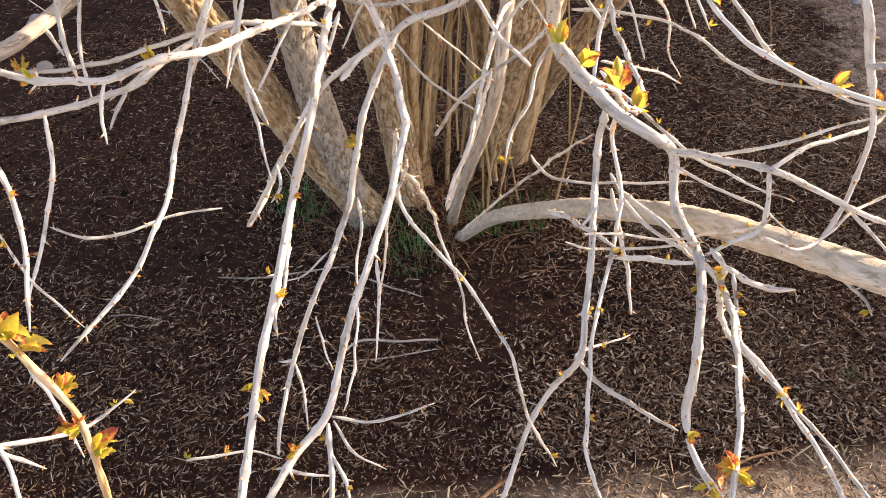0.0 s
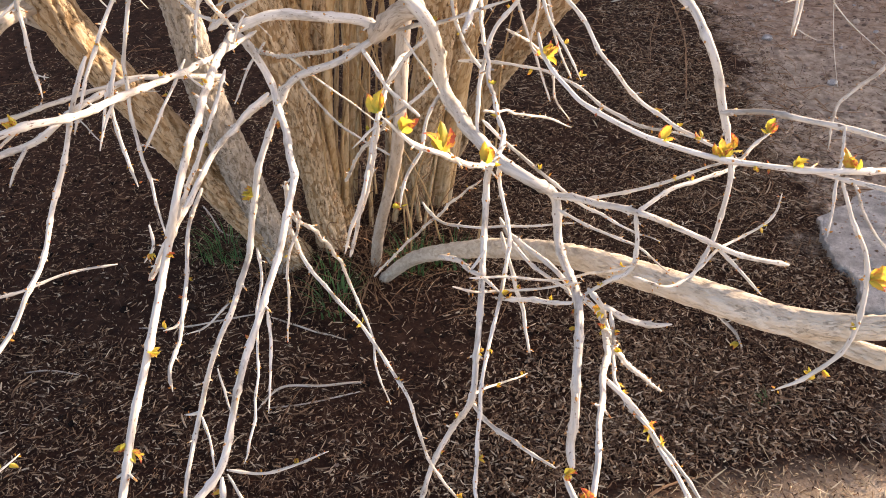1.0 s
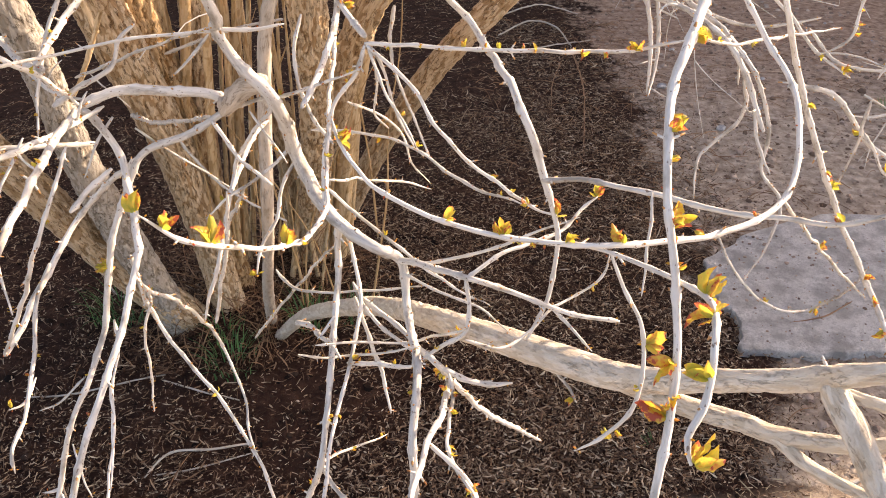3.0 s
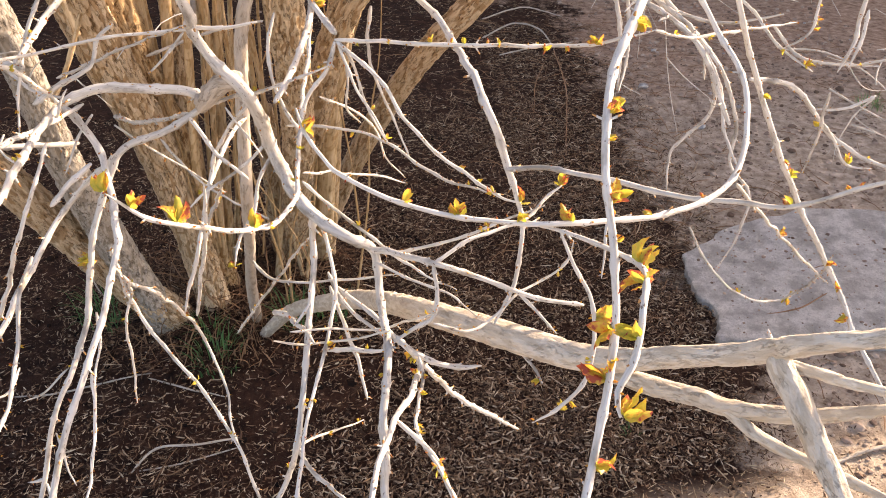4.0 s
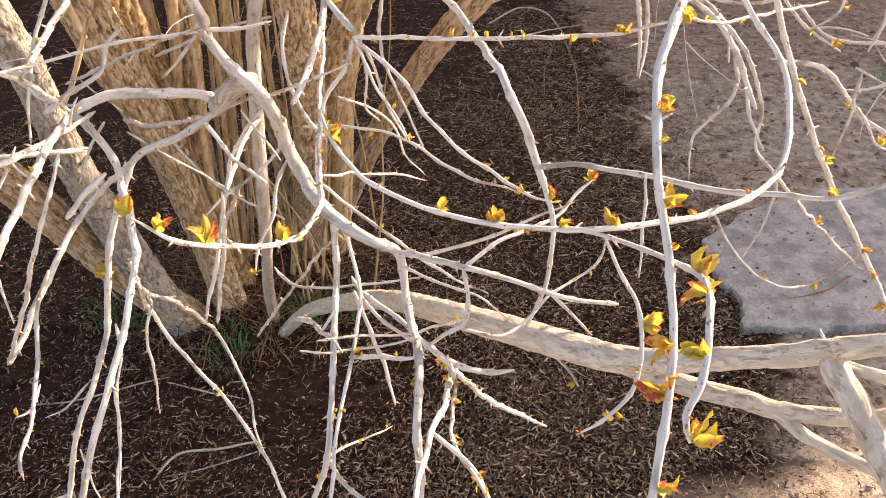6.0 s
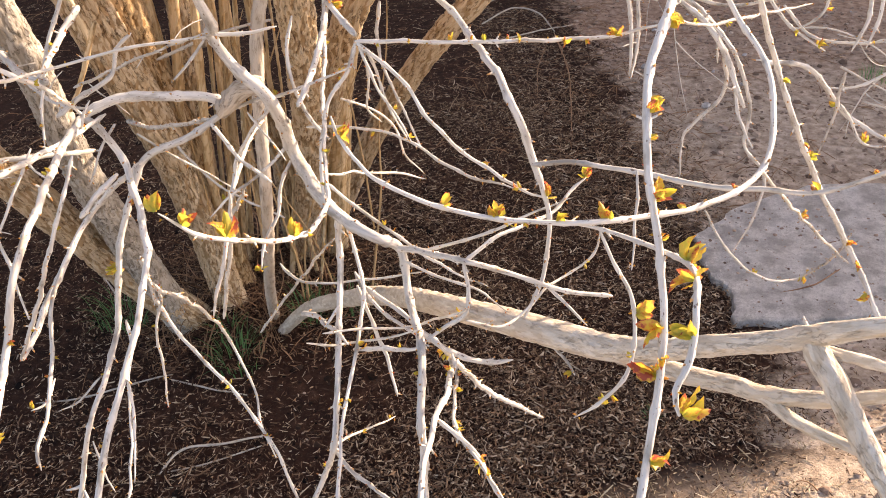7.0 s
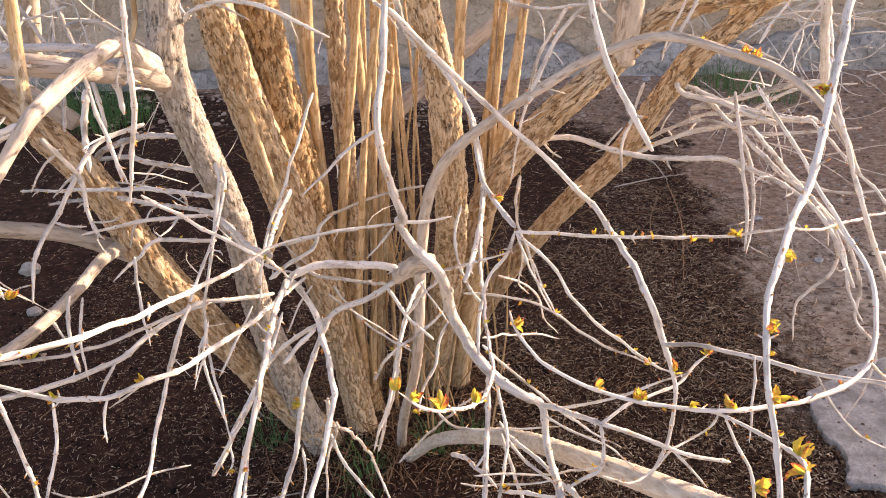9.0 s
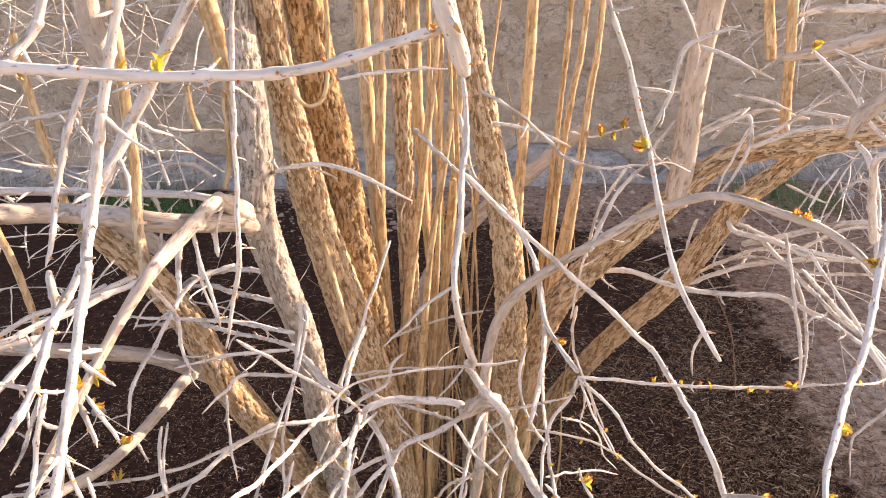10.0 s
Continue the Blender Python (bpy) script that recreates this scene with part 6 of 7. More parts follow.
twig((0.434, 2.008, 1.167, 6.1), (0.469, 2.006, 1.156, 5.4), (0.509, 2.005, 1.162, 4.7), (0.559, 2.003, 1.174, 3.7), leaves=[(0.500, 2.004, 1.166, 26), (0.545, 2.003, 1.175, 26), (0.525, 2.004, 1.160, 20)])
twig((0.625, 1.815, 1.216, 6.5), (0.589, 1.830, 1.159, 5.8), (0.621, 1.832, 1.121, 5.3), (0.671, 1.833, 1.061, 4.5))
twig((0.761, 1.780, 1.210, 6.5), (0.749, 1.787, 1.195, 6.1), (0.731, 1.799, 1.150, 5.2), (0.712, 1.810, 1.092, 4.1), (0.705, 1.814, 1.052, 3.4))
twig((0.553, 1.501, 1.212, 4.3), (0.518, 1.505, 1.180, 5.3), (0.493, 1.505, 1.147, 6.1), (0.473, 1.502, 1.105, 7.0), (0.456, 1.496, 1.062, 7.9))
twig((0.518, 1.508, 1.187, 4.4), (0.538, 1.506, 1.181, 2.6))
twig((0.762, 1.957, 0.979, 11.1), (0.779, 1.947, 0.957, 11.0), (0.859, 1.923, 0.938, 10.5), (0.950, 1.886, 0.906, 9.9))
twig((0.864, 1.924, 1.064, 6.1), (0.904, 1.908, 1.044, 4.8), (0.939, 1.894, 1.030, 3.6))
twig((0.811, 2.029, 0.903, 13.0), (0.926, 2.008, 0.934, 13.0), (0.998, 1.992, 0.959, 13.0), (1.057, 1.973, 0.968, 13.0))
twig((0.757, 1.415, 1.155, 4.2), (0.776, 1.416, 1.188, 3.2), (0.791, 1.416, 1.211, 2.5))
twig((0.894, 1.664, 1.272, 8.2), (0.909, 1.655, 1.234, 7.5), (0.937, 1.640, 1.204, 6.8), (0.961, 1.627, 1.179, 6.2))
twig((0.706, 1.998, 0.970, 7.5), (0.684, 1.983, 0.906, 5.0))
twig((0.725, 1.999, 1.145, 8.6), (0.777, 1.995, 1.189, 8.2), (0.828, 1.986, 1.204, 7.9), (0.909, 1.962, 1.188, 7.4))
twig((0.703, 2.005, 1.162, 7.4), (0.745, 2.001, 1.184, 8.0), (0.792, 1.994, 1.207, 8.6))
twig((-0.094, 1.489, 0.906, 6.9), (-0.026, 1.435, 0.912, 7.1), (0.045, 1.350, 0.906, 7.3), (0.101, 1.289, 0.912, 7.3))
twig((0.021, 1.923, 0.711, 6.4), (0.083, 1.945, 0.729, 6.0), (0.159, 1.966, 0.748, 5.6), (0.235, 1.980, 0.758, 5.1))
twig((0.241, 1.380, 0.814, 5.3), (0.276, 1.361, 0.771, 4.8), (0.310, 1.348, 0.743, 4.4))
twig((0.026, 1.891, 0.556, 5.2), (0.104, 1.860, 0.472, 4.6), (0.226, 1.837, 0.402, 3.9))
twig((0.131, 1.362, 0.828, 3.7), (0.110, 1.351, 0.799, 3.1), (0.091, 1.337, 0.761, 2.3))
twig((-0.043, 1.869, 0.614, 8.1), (0.040, 1.736, 0.657, 7.0), (0.155, 1.546, 0.743, 5.5), (0.239, 1.384, 0.818, 4.4))
twig((0.087, 1.462, 0.943, 8.3), (0.086, 1.387, 0.931, 7.5), (0.095, 1.286, 0.918, 6.5))
twig((0.257, 1.360, 0.730, 5.4), (0.259, 1.419, 0.736, 5.6), (0.266, 1.495, 0.746, 5.8), (0.277, 1.531, 0.749, 6.0))
twig((-0.347, 1.570, 1.226, 7.4), (-0.304, 1.575, 1.119, 6.2), (-0.306, 1.548, 1.021, 5.3))
twig((-0.337, 1.683, 1.172, 11.3), (-0.294, 1.706, 1.172, 8.9), (-0.261, 1.718, 1.148, 6.8))
twig((-0.402, 1.529, 1.189, 6.4), (-0.372, 1.550, 1.198, 5.8), (-0.342, 1.569, 1.203, 5.3))
twig((-0.389, 1.775, 1.205, 8.4), (-0.361, 1.791, 1.212, 7.0), (-0.344, 1.798, 1.200, 6.0))
twig((-0.480, 1.955, 1.212, 8.0), (-0.432, 1.978, 1.193, 7.6), (-0.369, 2.008, 1.189, 7.1), (-0.322, 2.027, 1.170, 6.7))
cane((-0.375, 1.905, 1.302, 15.2), (-0.372, 1.902, 1.247, 15.2), (-0.362, 1.903, 1.207, 15.2))
cane((-0.171, 1.615, 1.319, 9.2), (-0.171, 1.608, 1.247, 9.2), (-0.172, 1.600, 1.192, 9.2), (-0.182, 1.588, 1.152, 9.2))
twig((-0.249, 1.541, 1.092, 12.3), (-0.256, 1.520, 1.029, 9.7), (-0.252, 1.500, 0.966, 7.2))
twig((-0.193, 1.463, 1.125, 7.6), (-0.183, 1.456, 1.076, 6.4), (-0.175, 1.442, 1.020, 5.1), (-0.157, 1.433, 0.970, 3.8))
branch((-0.540, 1.712, 1.047, 42.0), (-0.498, 1.740, 1.050, 40.5), (-0.456, 1.757, 1.016, 38.8), (-0.412, 1.772, 0.976, 37.0))
twig((-0.158, 1.429, 1.150, 14.7), (-0.142, 1.431, 1.123, 10.7), (-0.134, 1.423, 1.080, 5.5))
twig((-0.467, 1.854, 1.278, 11.4), (-0.455, 1.856, 1.228, 10.0), (-0.446, 1.856, 1.189, 8.9), (-0.422, 1.854, 1.097, 6.4))
twig((-0.625, 1.872, 1.249, 6.7), (-0.598, 1.881, 1.178, 6.1), (-0.570, 1.884, 1.094, 5.4))

# slender canes that fill the gaps between the trunks
r_cane = random.Random(41)
for n in range(12):
    bx, by = r_cane.uniform(0.0, 0.27), r_cane.uniform(2.08, 2.32)
    dx, dy, mm = r_cane.uniform(-0.08, 0.38), r_cane.uniform(-0.30, 0.05), r_cane.uniform(6, 14)
    bow = r_cane.uniform(-0.06, 0.06)
    cane(*[(bx + dx * h + bow * math.sin(3.1 * h), by + dy * h, 1.9 * h - 0.02, mm * (1.15 - 0.45 * h)) for h in (0.0, 0.2, 0.4, 0.6, 0.8, 1.0)])


def burl(x, y, z, size, seed):
    """A lumpy swelling on an old fork."""
    bm = bmesh.new()
    bmesh.ops.create_icosphere(bm, subdivisions=4, radius=1.0)
    for v in bm.verts:
        n = 1 + 0.25 * noise.noise(v.co * 1.6 + Vector((seed, 0, 0))) + 0.16 * noise.noise(v.co * 5.0 + Vector((0, seed, 0))) + 0.06 * noise.noise(v.co * 13.0)
        v.co = v.co * size * n
    for f in bm.faces:
        f.smooth = True
    ob = part("burl", bm, STEM, shrub, "rough grey burl at an old fork")
    ob.location = Vector((x, y, z)) - Vector(SHRUB_AT)


burl(0.268, 1.384, 0.846, 0.010, 3)
burl(0.256, 1.388, 0.834, 0.008, 8)


def fine_twigs(name, count, box, lengths, mm, drift, label, mat, seed, spread=0.9, forks=1, bend=1.0):
    """Thin curving shoots that start in a box and run off roughly along drift, all in one mesh under the shrub."""
    r = random.Random(seed)
    verts, faces, bark, buds = [], [], [], []
    base = np.array(SHRUB_AT)
    for n in range(count):
        p = np.array([r.uniform(*box[0]), r.uniform(*box[1]), r.uniform(*box[2])])
        d = np.array(drift) + spread * np.array([r.gauss(0, 1), r.gauss(0, 1), r.gauss(0, 0.7)])
        d /= np.linalg.norm(d)
        curl = bend * np.array([r.gauss(0, 0.8), r.gauss(0, 0.8), r.uniform(-1.3, 0.5)])
        length, t0 = r.uniform(*lengths), r.uniform(*mm) / 2000
        todo = [(p, d, curl, length, t0, forks)]
        while todo:
            p, d, curl, length, t0, more = todo.pop()
            rows = []
            for k in range(7):
                rows.append((*p, t0 * (1.0 - 0.12 * k)))
                if more and k in (2, 4):
                    off = d + 0.8 * np.array([r.gauss(0, 1), r.gauss(0, 1), r.gauss(0, 0.8)])
                    todo.append((p, off / np.linalg.norm(off), -curl * r.uniform(0.2, 1.0), length * r.uniform(0.25, 0.6), t0 * 0.7, more - 1))
                p = p + d * length / 6
                d = d + curl / 6 + np.array([r.gauss(0, 0.09), r.gauss(0, 0.09), r.gauss(0, 0.09)])
                d /= np.linalg.norm(d)
            v, f, b, _, tips = tube(spline(rows, 0.02), 5, n * 0.91 + seed + length, 0.04)
            at = len(verts)
            verts += [q - base for q in v]
            bark += b
            buds += [i + len(faces) for i in tips]
            faces += [tuple(i + at for i in q) for q in f]
    ob = mesh_object(name, verts, faces, mat, shrub)
    brown_buds(ob, buds)
    ob.data.attributes.new("bark", "FLOAT_VECTOR", "POINT").data.foreach_set("vector", np.array(bark, float).ravel())
    return tagged(ob, label, kind="stuff")


fine_twigs("side_thicket", 16, ((-1.25, -0.25), (1.5, 2.5), (0.72, 1.35)), (0.2, 0.5), (3, 7), (-0.4, -0.2, 0.0), "tangled pale shoots at the shrub's side", TWIG, 21)
fine_twigs("far_thicket", 290, ((0.95, 2.6), (1.9, 3.3), (0.75, 1.75)), (0.18, 0.5), (3, 6.5), (0.7, 0.0, 0.25), "tangled pale shoots on the shrub's far side", TWIG, 22)
# Unseen crown, added overhead so that it dapples the shrub with shade.
fine_twigs("crown_thicket", 130, ((-0.7, 0.9), (1.3, 2.5), (1.75, 2.6)), (0.3, 0.7), (5, 11), (0.0, 0.0, 0.5), "unseen bare crown shoots, added to dapple the light below", TWIG, 23)
fine_twigs("foot_thicket", 90, ((-0.08, 0.26), (1.95, 2.35), (-0.02, 0.05)), (0.08, 0.26), (2, 4.5), (0.0, -0.1, 1.0), "dead brown shoots at the shrub's foot", DRY, 24, 0.45, 0)
fine_twigs("inner_thicket", 15, ((-0.05, 0.42), (1.9, 2.15), (0.0, 0.3)), (0.4, 1.1), (4, 8), (0.05, 0.0, 2.2), "thin upright tan shoots between the trunks", CANE, 25, 0.2, 0, 0.15)
fine_twigs("upper_thicket", 130, ((-1.6, -0.45), (1.6, 2.7), (1.02, 1.6)), (0.2, 0.5), (3, 7), (-0.3, -0.1, 0.0), "tangled white shoots high on the shrub's side", TWIG, 26)
fine_twigs("base_thicket", 80, ((-0.16, 0.16), (1.84, 2.04), (-0.01, 0.04)), (0.04, 0.14), (2, 4.5), (0.0, -0.1, 1.0), "dead brown stubs round the shrub's foot", DRY, 27, 0.5, 0)

# More unseen shoots on the sun's side, added to break up direct sun.
fine_twigs("sunward_thicket", 150, ((0.5, 1.9), (1.9, 3.0), (1.75, 2.7)), (0.3, 0.7), (4, 10), (0.3, 0.2, 0.5), "unseen bare crown shoots, added to dapple the light below", TWIG, 29)
fine_twigs("near_thicket", 8, ((-0.60, -0.18), (1.15, 1.6), (0.90, 1.26)), (0.15, 0.38), (3, 6.5), (-0.3, -0.3, -0.5), "tangled white shoots hanging at the shrub's side", TWIG, 31)
fine_twigs("hanging_thicket", 24, ((1.2, 1.8), (1.35, 2.0), (0.62, 1.02)), (0.14, 0.42), (2.5, 5), (0.5, -0.1, -0.3), "thin pale shoots hanging over the packed dirt", TWIG, 28, 0.6)

# ---- litter on the soil ----
def bed_density(x, y):
    """How thickly chips lie: thick over the bed, thin on the swept dirt and on the damp soil far behind."""
    d = 0.5 + 0.9 * noise.noise(Vector((x * 1.9, y * 1.9, 3.0)))
    d = min(1.0, max(0.12, d + 0.25))
    side = x - 0.03 * (y - 2.2) + 0.06 * noise.noise(Vector((y * 3, 0, 8)))
    if side > 1.24:
        d *= 0.10 if side > 1.42 else 0.35
    if x < -0.35 and y > 1.75:
        d *= 0.45
    if y > 3.2:
        d *= 0.55
    if y < 1.26 + 0.24 * x:
        d *= 0.5
    return d


def chips(name, count, box, size, label, mat, seed, category="litter", wide=1.0):
    """Thousands of short, bent, flat bits of straw and bark lying on the ground, each a strip three cells long."""
    r = random.Random(seed)
    verts, faces = [], []
    made = 0
    while made < count:
        x, y = r.uniform(box[0], box[1]), r.uniform(box[2], box[3])
        if r.random() > bed_density(x, y) or (mat is PALE and y > 1.24 + 0.24 * x) or (wide > 1 and y < 1.24 + 0.24 * x):
            continue
        made += 1
        length, half = r.uniform(*size) * (0.4 + 1.3 * r.random() ** 2), wide * r.uniform(0.0005, 0.0008 + 0.0009 * r.random())
        a, tilt, bend = r.uniform(0, math.tau), r.gauss(0, 0.25), r.gauss(0, 0.22) * wide**3
        z = height_at(x, y) + r.uniform(0.0015, 0.009 * wide)
        px, py, pz, base = x, y, z, len(verts)
        for k in range(4):
            nx, ny = -math.sin(a), math.cos(a)
            w = half * (0.55 if k in (0, 3) else 1.0)
            roll = r.uniform(-0.0012, 0.0012)
            verts += [(px + nx * w, py + ny * w, pz + roll), (px, py, pz + half * 0.7), (px - nx * w, py - ny * w, pz - roll)]
            step = length / 3
            px, py, pz = px + math.cos(a) * step, py + math.sin(a) * step, pz + math.sin(tilt) * step
            a += bend / 3
        for k in range(3):
            b = base + k * 3
            faces += [(b, b + 3, b + 4, b + 1), (b + 1, b + 4, b + 5, b + 2)]
    ob = mesh_object(name, verts, faces, mat, None, smooth=False)
    return tagged(ob, label, category, kind="stuff")


chips("straw_litter", 105000, (-1.3, 1.75, 0.95, 3.3), (0.005, 0.016), "short brown straw and bark chips over dark soil", STRAW, 11)
chips("curled_litter", 15000, (0.30, 1.30, 1.36, 2.1), (0.007, 0.018), "curled brown bark shreds piled at the edge of the bed", STRAW, 17, wide=1.7)
chips("heaped_litter", 9000, (0.85, 1.42, 2.3, 4.4), (0.012, 0.030), "heaped brown straw along the edge of the bed", STRAW, 18, wide=1.6)
chips("coarse_litter", 5500, (0.35, 1.25, 2.05, 3.5), (0.012, 0.028), "loose pale straw and bark shreds over dark soil", STRAW, 20, wide=1.45)
chips("loose_litter", 5000, (-0.7, 1.25, 1.35, 2.2), (0.010, 0.024), "loose pale straw and bark shreds over dark soil", STRAW, 32, wide=1.4)
chips("foot_litter", 7000, (-0.22, 0.36, 1.82, 2.32), (0.008, 0.026), "dark shreds of bark heaped round the shrub's foot", SHRED, 19, wide=1.5)
chips("far_litter", 20000, (-2.6, 2.4, 3.2, 5.6), (0.012, 0.034), "thin brown straw litter on the soil behind the shrub", STRAW, 12)
chips("dry_straw", 700, (-0.9, 1.9, 0.9, 3.6), (0.03, 0.06), "long dry straw stalks scattered over the soil", STRAW, 13)
# Straw for the sunlit strip only; the sun's brightness is put into its pale colour.
chips("sunlit_straw", 4200, (-0.9, 1.9, 0.8, 1.65), (0.010, 0.035), "dry straw at the bed's sunny edge, coloured paler to look sunlit", PALE, 14)


# ---- fallen twigs ----
def fallen_twig(points, label, mat=None):
    rows = [(x, y, height_at(x, y) + lift + mm / 2000, mm / 2000) for x, y, lift, mm in points]
    ob, _ = stem("fallen_twig", rows, mat or DRY, None, "", sides=7, step=0.008, knots=0.05)
    return tagged(ob, label, "twig", "twigs fallen on the soil")


def litter_twigs(name, count, box, label, seed):
    """A tangle of thin dead twigs on the ground, many to one mesh."""
    r = random.Random(seed)
    verts, faces, bark = [], [], []
    for n in range(count):
        x, y, a = r.uniform(box[0], box[1]), r.uniform(box[2], box[3]), r.uniform(0, math.tau)
        length, bend, rise = r.uniform(0.03, 0.15), r.gauss(0, 0.5), r.uniform(0, 0.016)
        rows = []
        for k in range(5):
            t = k / 4
            rows.append((x, y, height_at(x, y) + 0.003 + rise * math.sin(math.pi * t), r.uniform(0.0007, 0.0017) * (1.2 - 0.6 * t)))
            x, y, a = x + math.cos(a) * length / 4, y + math.sin(a) * length / 4, a + bend / 4
        v, f, b, _, _ = tube(spline(rows, 0.02), 5, n * 0.7)
        at = len(verts)
        verts += list(v)
        bark += b
        faces += [tuple(i + at for i in q) for q in f]
    ob = mesh_object(name, verts, faces, DRY)
    ob.data.attributes.new("bark", "FLOAT_VECTOR", "POINT").data.foreach_set("vector", np.array(bark, float).ravel())
    return tagged(ob, label, "twigs", kind="stuff")


litter_twigs("dead_twig_litter", 330, (0.75, 1.5, 2.2, 4.5), "tangle of thin dead brown twigs on the ground", 5)
litter_twigs("loose_twig_litter", 60, (-1.3, 1.4, 1.2, 3.4), "thin dead twigs scattered over the soil", 6)
litter_twigs("far_twig_litter", 240, (-1.6, 1.7, 3.0, 5.9), "dead twigs and stalks on the soil before the wall", 9)
litter_twigs("path_twig_litter", 340, (1.3, 2.5, 1.6, 4.4), "thin dead twigs on the packed dirt", 10)
litter_twigs("foot_twig_litter", 130, (-0.15, 0.40, 1.85, 2.6), "dead shoots lying round the shrub's foot", 8)


# ---- grass, weeds and stones ----
def grass_tuft(x, y, count, height, spread, seed, label):
    r = random.Random(seed)
    verts, faces = [], []
    for _ in range(count):
        a, d = r.uniform(0, math.tau), spread * math.sqrt(r.random())
        bx, by = x + math.cos(a) * d, y + math.sin(a) * d
        h, lean, w = height * r.uniform(0.5, 1.1), r.uniform(0.2, 1.1), r.uniform(0.0011, 0.0022)
        az, base = a + r.gauss(0, 0.6), len(verts)
        for k in range(5):
            t = k / 4
            out, up = h * lean * t * t * 0.8, h * t * (1 - 0.35 * lean * t)
            px, py, pz = bx + math.cos(az) * out, by + math.sin(az) * out, height_at(bx, by) + up
            ww = w * (1 - t * 0.92)
            verts += [(px - math.sin(az) * ww, py + math.cos(az) * ww, pz), (px + math.sin(az) * ww, py - math.cos(az) * ww, pz)]
        for k in range(4):
            b = base + 2 * k
            faces.append((b, b + 1, b + 3, b + 2))
    ob = mesh_object("grass_tuft", verts, faces, GRASS)
    return tagged(ob, label, "grass", "tufts of grass in the bed")


def stone(x, y, size, seed, label, mat=None):
    bm = bmesh.new()
    bmesh.ops.create_icosphere(bm, subdivisions=3, radius=1.0)
    for v in bm.verts:
        n = 1 + 0.28 * noise.noise(v.co * 1.2 + Vector((seed, 0, 0))) + 0.10 * noise.noise(v.co * 3.7 + Vector((seed, 5, 0)))
        v.co = Vector((v.co.x * size[0] * n, v.co.y * size[1] * n, v.co.z * size[2] * n))
    me = bpy.data.meshes.new("stone")
    bm.to_mesh(me)
    bm.free()
    me.materials.append(mat or PEBBLE)
    me.polygons.foreach_set("use_smooth", [True] * len(me.polygons))
    ob = new("stone", me)
    ob.matrix_world = pose(x, y, height_at(x, y) + size[2] * 0.45, 0, 0, seed * 37)
    return tagged(ob, label, "stone", "loose stones on the ground")


def clods(name, count, box, sizes, label, mat, seed, bare=True, floor=-1.0):
    """Crumbs of dirt and grit, each a lumpy pebble of twelve corners, half sunk in the ground."""
    r = random.Random(seed)
    g = (1 + 5**0.5) / 2
    corners = [(0, a, b * g) for a in (-1, 1) for b in (-1, 1)]
    corners = corners + [(z, x, y) for x, y, z in corners] + [(y, z, x) for x, y, z in corners]
    bm = bmesh.new()
    for c in corners:
        bm.verts.new(c)
    bmesh.ops.convex_hull(bm, input=bm.verts)
    bm.verts.index_update()
    tris = [tuple(v.index for v in f.verts) for f in bm.faces]
    bm.free()
    verts, faces = [], []
    while len(verts) < count * 12:
        x, y = r.uniform(box[0], box[1]), r.uniform(box[2], box[3])
        if bare and 1.2 + 0.2 * x < y < 5.3 - 0.4 * x and x < 1.3 and r.random() > 0.012:
            continue
        q = r.uniform(*sizes) * (0.6 + 1.2 * r.random() ** 3) * 0.53
        flat, a, b = r.uniform(0.5, 0.8), r.uniform(0, math.tau), len(verts)
        for cx, cy, cz in corners:
            k = q * r.uniform(0.72, 1.15)
            verts.append((x + k * (cx * math.cos(a) - cy * math.sin(a)), y + k * (cx * math.sin(a) + cy * math.cos(a)), max(floor, height_at(x, y)) + k * flat * cz + q * 0.25))
        faces += [tuple(b + i for i in t) for t in tris]
    ob = mesh_object(name, verts, faces, mat, None, smooth=False)
    return tagged(ob, label, "grit", kind="stuff")


clods("dirt_crumbs", 5200, (-2.6, 2.7, 0.9, 6.2), (0.003, 0.011), "crumbs of dry dirt and grit on the ground", CRUMB, 61)
clods("path_grit", 5000, (1.25, 2.7, 1.4, 4.2), (0.002, 0.007), "fine grit on the packed dirt", CRUMB, 62)
clods("soil_clods", 4200, (-1.4, 1.15, 1.45, 3.4), (0.003, 0.008), "dark crumbs of soil in the bed", CLOD, 64, False)
clods("far_crumbs", 1500, (-3.0, 3.4, 5.1, 6.3), (0.006, 0.020), "clods of dry dirt before the wall", CRUMB, 63, False)
clods("slab_crumbs", 700, (1.28, 2.4, 1.9, 2.38), (0.0015, 0.0045), "grey crumbs and grit on the concrete slab", CRUMB, 65, False, 0.021)
litter_twigs("wall_twig_litter", 180, (-3.2, 2.8, 4.9, 6.2), "dead stalks along the foot of the wall", 15)
chips("side_litter", 9000, (-3.2, -1.28, 0.9, 3.4), (0.008, 0.024), "thin straw litter beyond the shrub's side", STRAW, 16)


# ---- single things on the ground ----
fallen_twig([(-0.045, 1.545, 0.0, 4), (-0.006, 1.592, 0.012, 5), (0.081, 1.600, 0.016, 5), (0.156, 1.623, 0.004, 4)], "bent pale dead twig lying on dark soil", STEM)
fallen_twig([(-0.03, 1.55, 0.0, 3), (0.05, 1.565, 0.003, 3), (0.15, 1.60, 0.002, 3)], "thin grey dead twig lying on dark soil", STEM)
fallen_twig([(-0.37, 1.778, 0.0, 3), (-0.284, 1.775, 0.006, 4), (-0.18, 1.80, 0.004, 4), (-0.076, 1.823, 0.0, 3)], "thin grey dead twig lying on dark soil", STEM)
fallen_twig([(-0.56, 1.632, 0.0, 3), (-0.50, 1.635, 0.004, 3), (-0.43, 1.628, 0.0, 3)], "thin grey dead twig lying on dark soil", STEM)
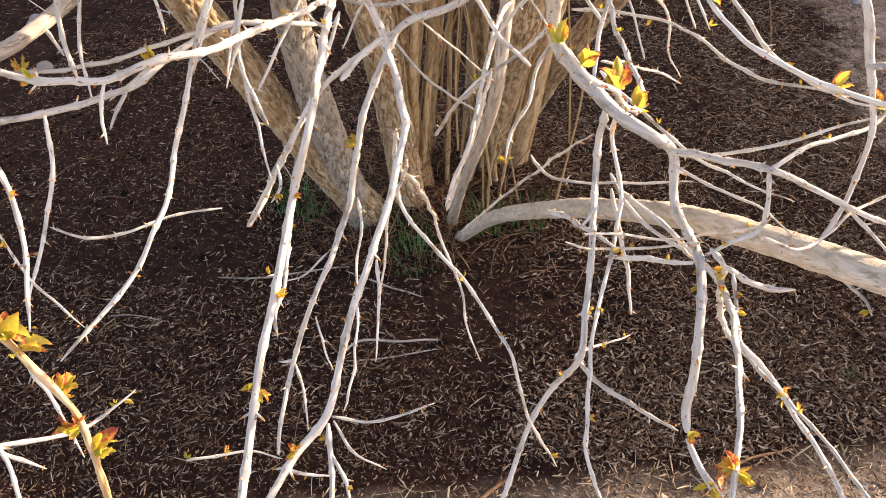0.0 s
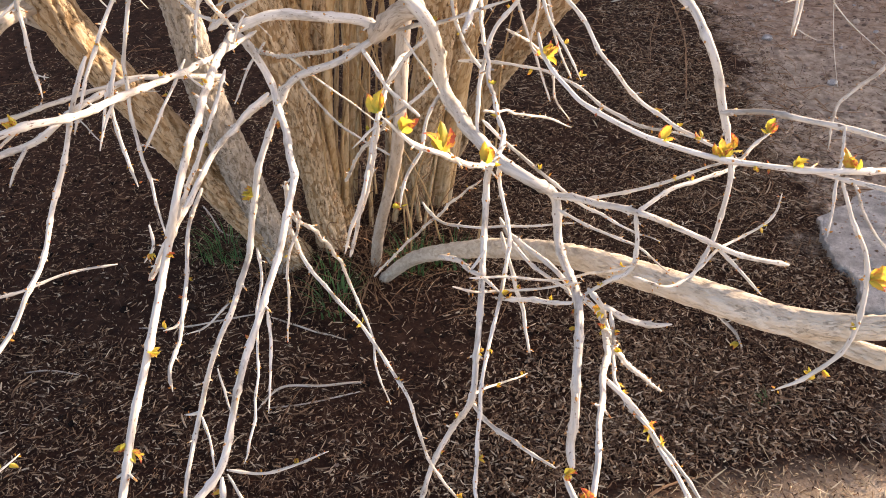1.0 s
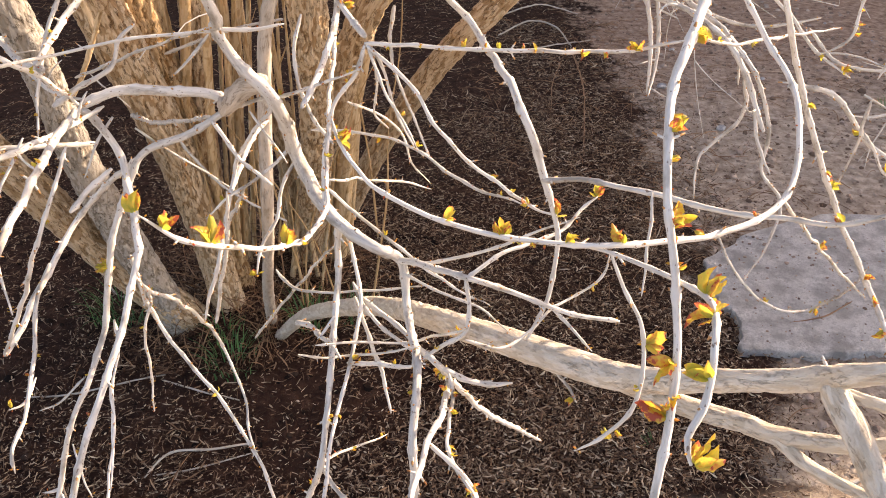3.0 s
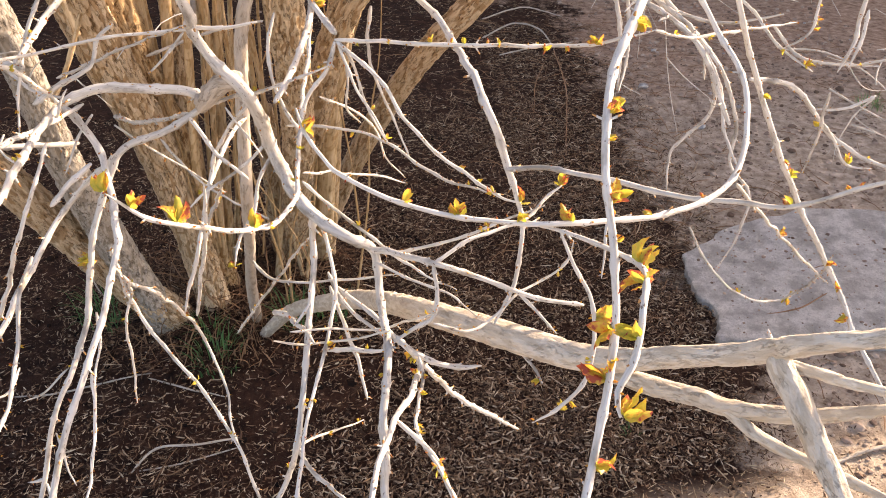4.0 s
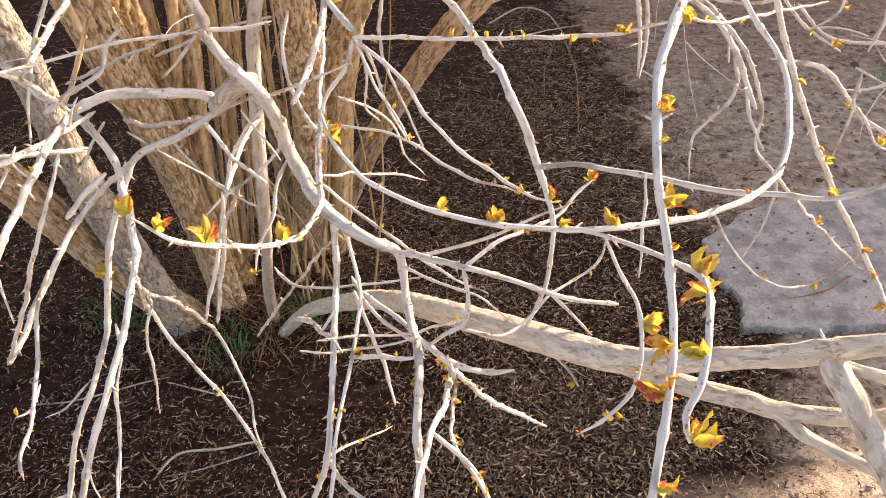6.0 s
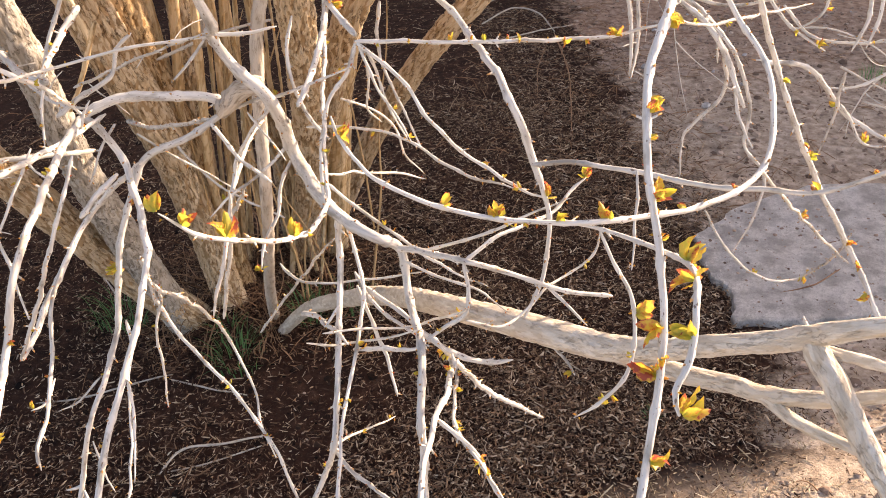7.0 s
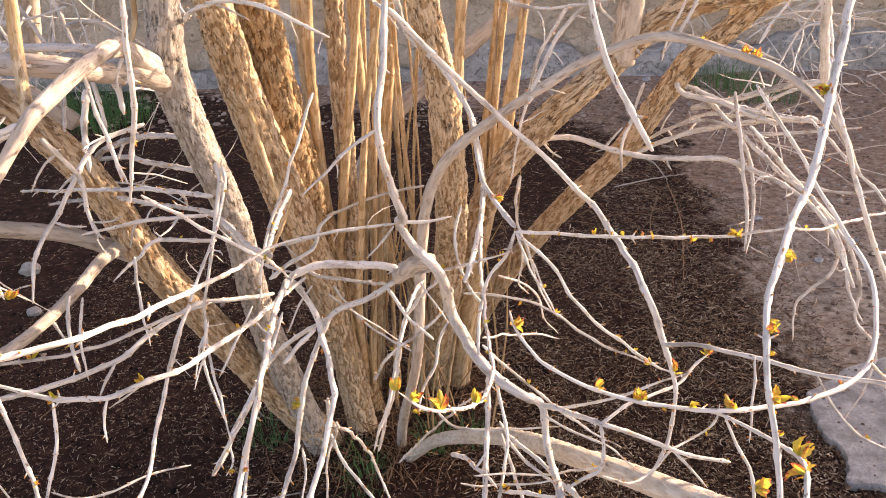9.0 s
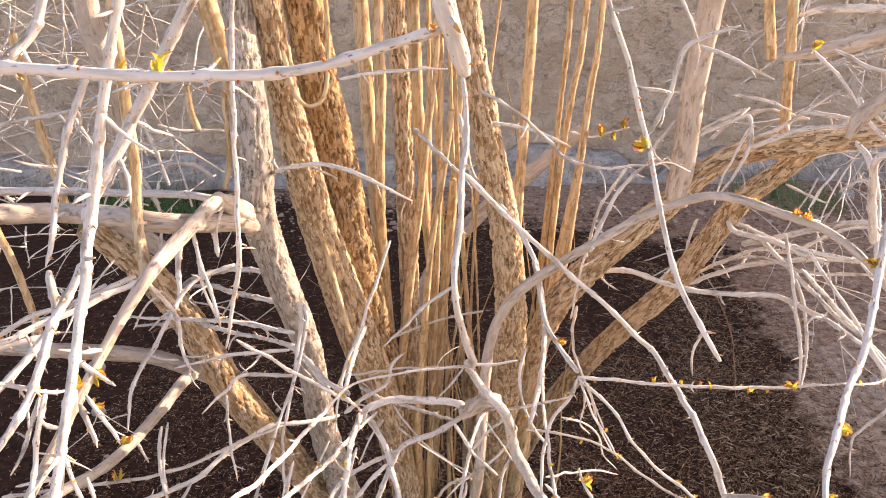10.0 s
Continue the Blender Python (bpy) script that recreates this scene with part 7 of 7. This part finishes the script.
fallen_twig([(-0.375, 2.269, 0.0, 3), (-0.33, 2.20, 0.01, 4), (-0.27, 2.12, 0.0, 4), (-0.20, 2.10, 0.0, 3)], "thin grey dead twig lying on dark soil", STEM)
fallen_twig([(-0.08, 1.81, 0.0, 3), (0.0, 1.775, 0.005, 4), (0.10, 1.745, 0.0, 3)], "thin grey dead twig lying on dark soil", STEM)
fallen_twig([(0.62, 1.30, 0.0, 5), (0.70, 1.38, 0.006, 5), (0.80, 1.43, 0.0, 4)], "brown dead twig at the edge of the bed")
fallen_twig([(0.20, 1.20, 0.0, 7), (0.28, 1.28, 0.004, 7), (0.33, 1.34, 0.0, 5)], "brown dead twig at the edge of the bed")
fallen_twig([(1.30, 1.50, 0.0, 7), (1.42, 1.545, 0.004, 8), (1.58, 1.57, 0.0, 7)], "pale split stick on sunlit dirt", STEM)
fallen_twig([(1.36, 1.98, 0.02, 3), (1.46, 2.0, 0.022, 4), (1.56, 2.06, 0.02, 3)], "thin dead twig on the concrete slab")
fallen_twig([(0.85, 4.16, 0.02, 7), (1.01, 4.29, 0.05, 8), (1.13, 4.24, 0.04, 7), (1.18, 4.06, 0.0, 5)], "arched pale dead twig over brown litter", STEM)
fallen_twig([(0.87, 4.43, 0.03, 7), (1.09, 4.56, 0.05, 7), (1.30, 4.59, 0.0, 5)], "long pale dead twig over brown litter", STEM)
fallen_twig([(0.91, 3.96, 0.01, 6), (1.07, 4.00, 0.03, 6), (1.28, 4.15, 0.0, 4)], "thin pale dead twig over brown litter", STEM)
fallen_twig([(1.14, 3.86, 0.06, 5), (1.13, 3.47, 0.03, 5), (1.04, 2.92, 0.0, 4)], "long brown dead twig over dark soil")
fallen_twig([(1.10, 3.80, 0.05, 4), (1.02, 3.55, 0.02, 4), (0.98, 3.30, 0.0, 3)], "long brown dead twig over dark soil")
for n, (x, y, count, height, spread) in enumerate([(-0.25, 2.05, 52, 0.10, 0.06), (0.07, 1.85, 55, 0.08, 0.055), (0.226, 2.0, 80, 0.085, 0.05), (0.31, 2.02, 60, 0.08, 0.045), (0.954, 1.61, 16, 0.03, 0.015), (0.03, 1.92, 30, 0.06, 0.03), (-0.19, 1.98, 26, 0.06, 0.03)]):
    grass_tuft(x, y, count, height, spread, 30 + n, "small tuft of young green grass in dark soil")
for n, (x, y, count, height, spread) in enumerate([(-2.75, 5.6, 800, 0.30, 0.42), (-2.3, 5.4, 600, 0.26, 0.34), (1.88, 6.0, 300, 0.22, 0.24), (2.05, 5.6, 300, 0.18, 0.22), (2.31, 3.33, 50, 0.06, 0.06)]):
    grass_tuft(x, y, count, height, spread, 50 + n, "low clump of green grass near the wall")
stone(1.40, 6.20, (0.035, 0.03, 0.02), 1, "small white pebble near the wall")
stone(2.35, 5.84, (0.055, 0.05, 0.045), 2, "pale round stone near the wall")
stone(-1.54, 3.12, (0.045, 0.04, 0.03), 3, "bluish grey stone on damp dark soil", CONCRETE)
stone(-1.32, 2.76, (0.028, 0.025, 0.018), 4, "small grey stone on damp dark soil", CONCRETE)
stone(1.466, 3.55, (0.022, 0.018, 0.012), 5, "small white pebble on grey dirt")
stone(1.579, 3.14, (0.018, 0.016, 0.010), 6, "small white pebble on grey dirt")
for n in range(14):
    r = random.Random(900 + n)
    q = r.uniform(0.006, 0.014)
    stone(r.uniform(1.35, 2.6), r.uniform(1.6, 4.8), (q, q * 0.8, q * 0.6), 10 + n, "small grey pebble on packed dirt")


def slab():
    """The broken concrete slab beside the bed: a low sheet with a jagged outline and chipped edges."""
    outline = [(1.24, 2.25), (1.23, 2.10), (1.255, 2.00), (1.222, 1.895), (1.33, 1.875), (1.50, 1.875), (1.78, 1.84), (2.10, 1.88), (2.45, 1.86), (2.55, 2.20), (2.40, 2.52), (2.05, 2.46), (1.70, 2.50), (1.42, 2.40)]
    ring = []
    for i, a in enumerate(outline):
        b = outline[(i + 1) % len(outline)]
        for k in range(8):
            x, y = a[0] + (b[0] - a[0]) * k / 8, a[1] + (b[1] - a[1]) * k / 8
            ring.append((x + 0.018 * noise.noise(Vector((x * 22, y * 22, 1))) + 0.012 * noise.noise(Vector((x * 75, y * 75, 2))), y + 0.018 * noise.noise(Vector((x * 22, y * 22, 7))) + 0.012 * noise.noise(Vector((x * 75, y * 75, 8)))))
    cx, cy = sum(p[0] for p in ring) / len(ring), sum(p[1] for p in ring) / len(ring)
    verts, faces, n = [], [], len(ring)
    for scale, z in ((1.0, -0.03), (1.0, 0.017), (0.996, 0.020), (0.7, 0.021), (0.35, 0.022)):
        for x, y in ring:
            verts.append((cx + (x - cx) * scale, cy + (y - cy) * scale, z + 0.002 * noise.noise(Vector((x * 9 * scale, y * 9 * scale, z * 50)))))
    for k in range(4):
        for i in range(n):
            faces.append((k * n + i, k * n + (i + 1) % n, (k + 1) * n + (i + 1) % n, (k + 1) * n + i))
    verts.append((cx, cy, 0.022))
    for i in range(n):
        faces.append((4 * n + i, 4 * n + (i + 1) % n, 5 * n))
    return tagged(mesh_object("concrete_slab", verts, faces, SLAB, smooth=False), "broken pale grey concrete slab beside the soil bed", "slab", kind="structure")


slab()
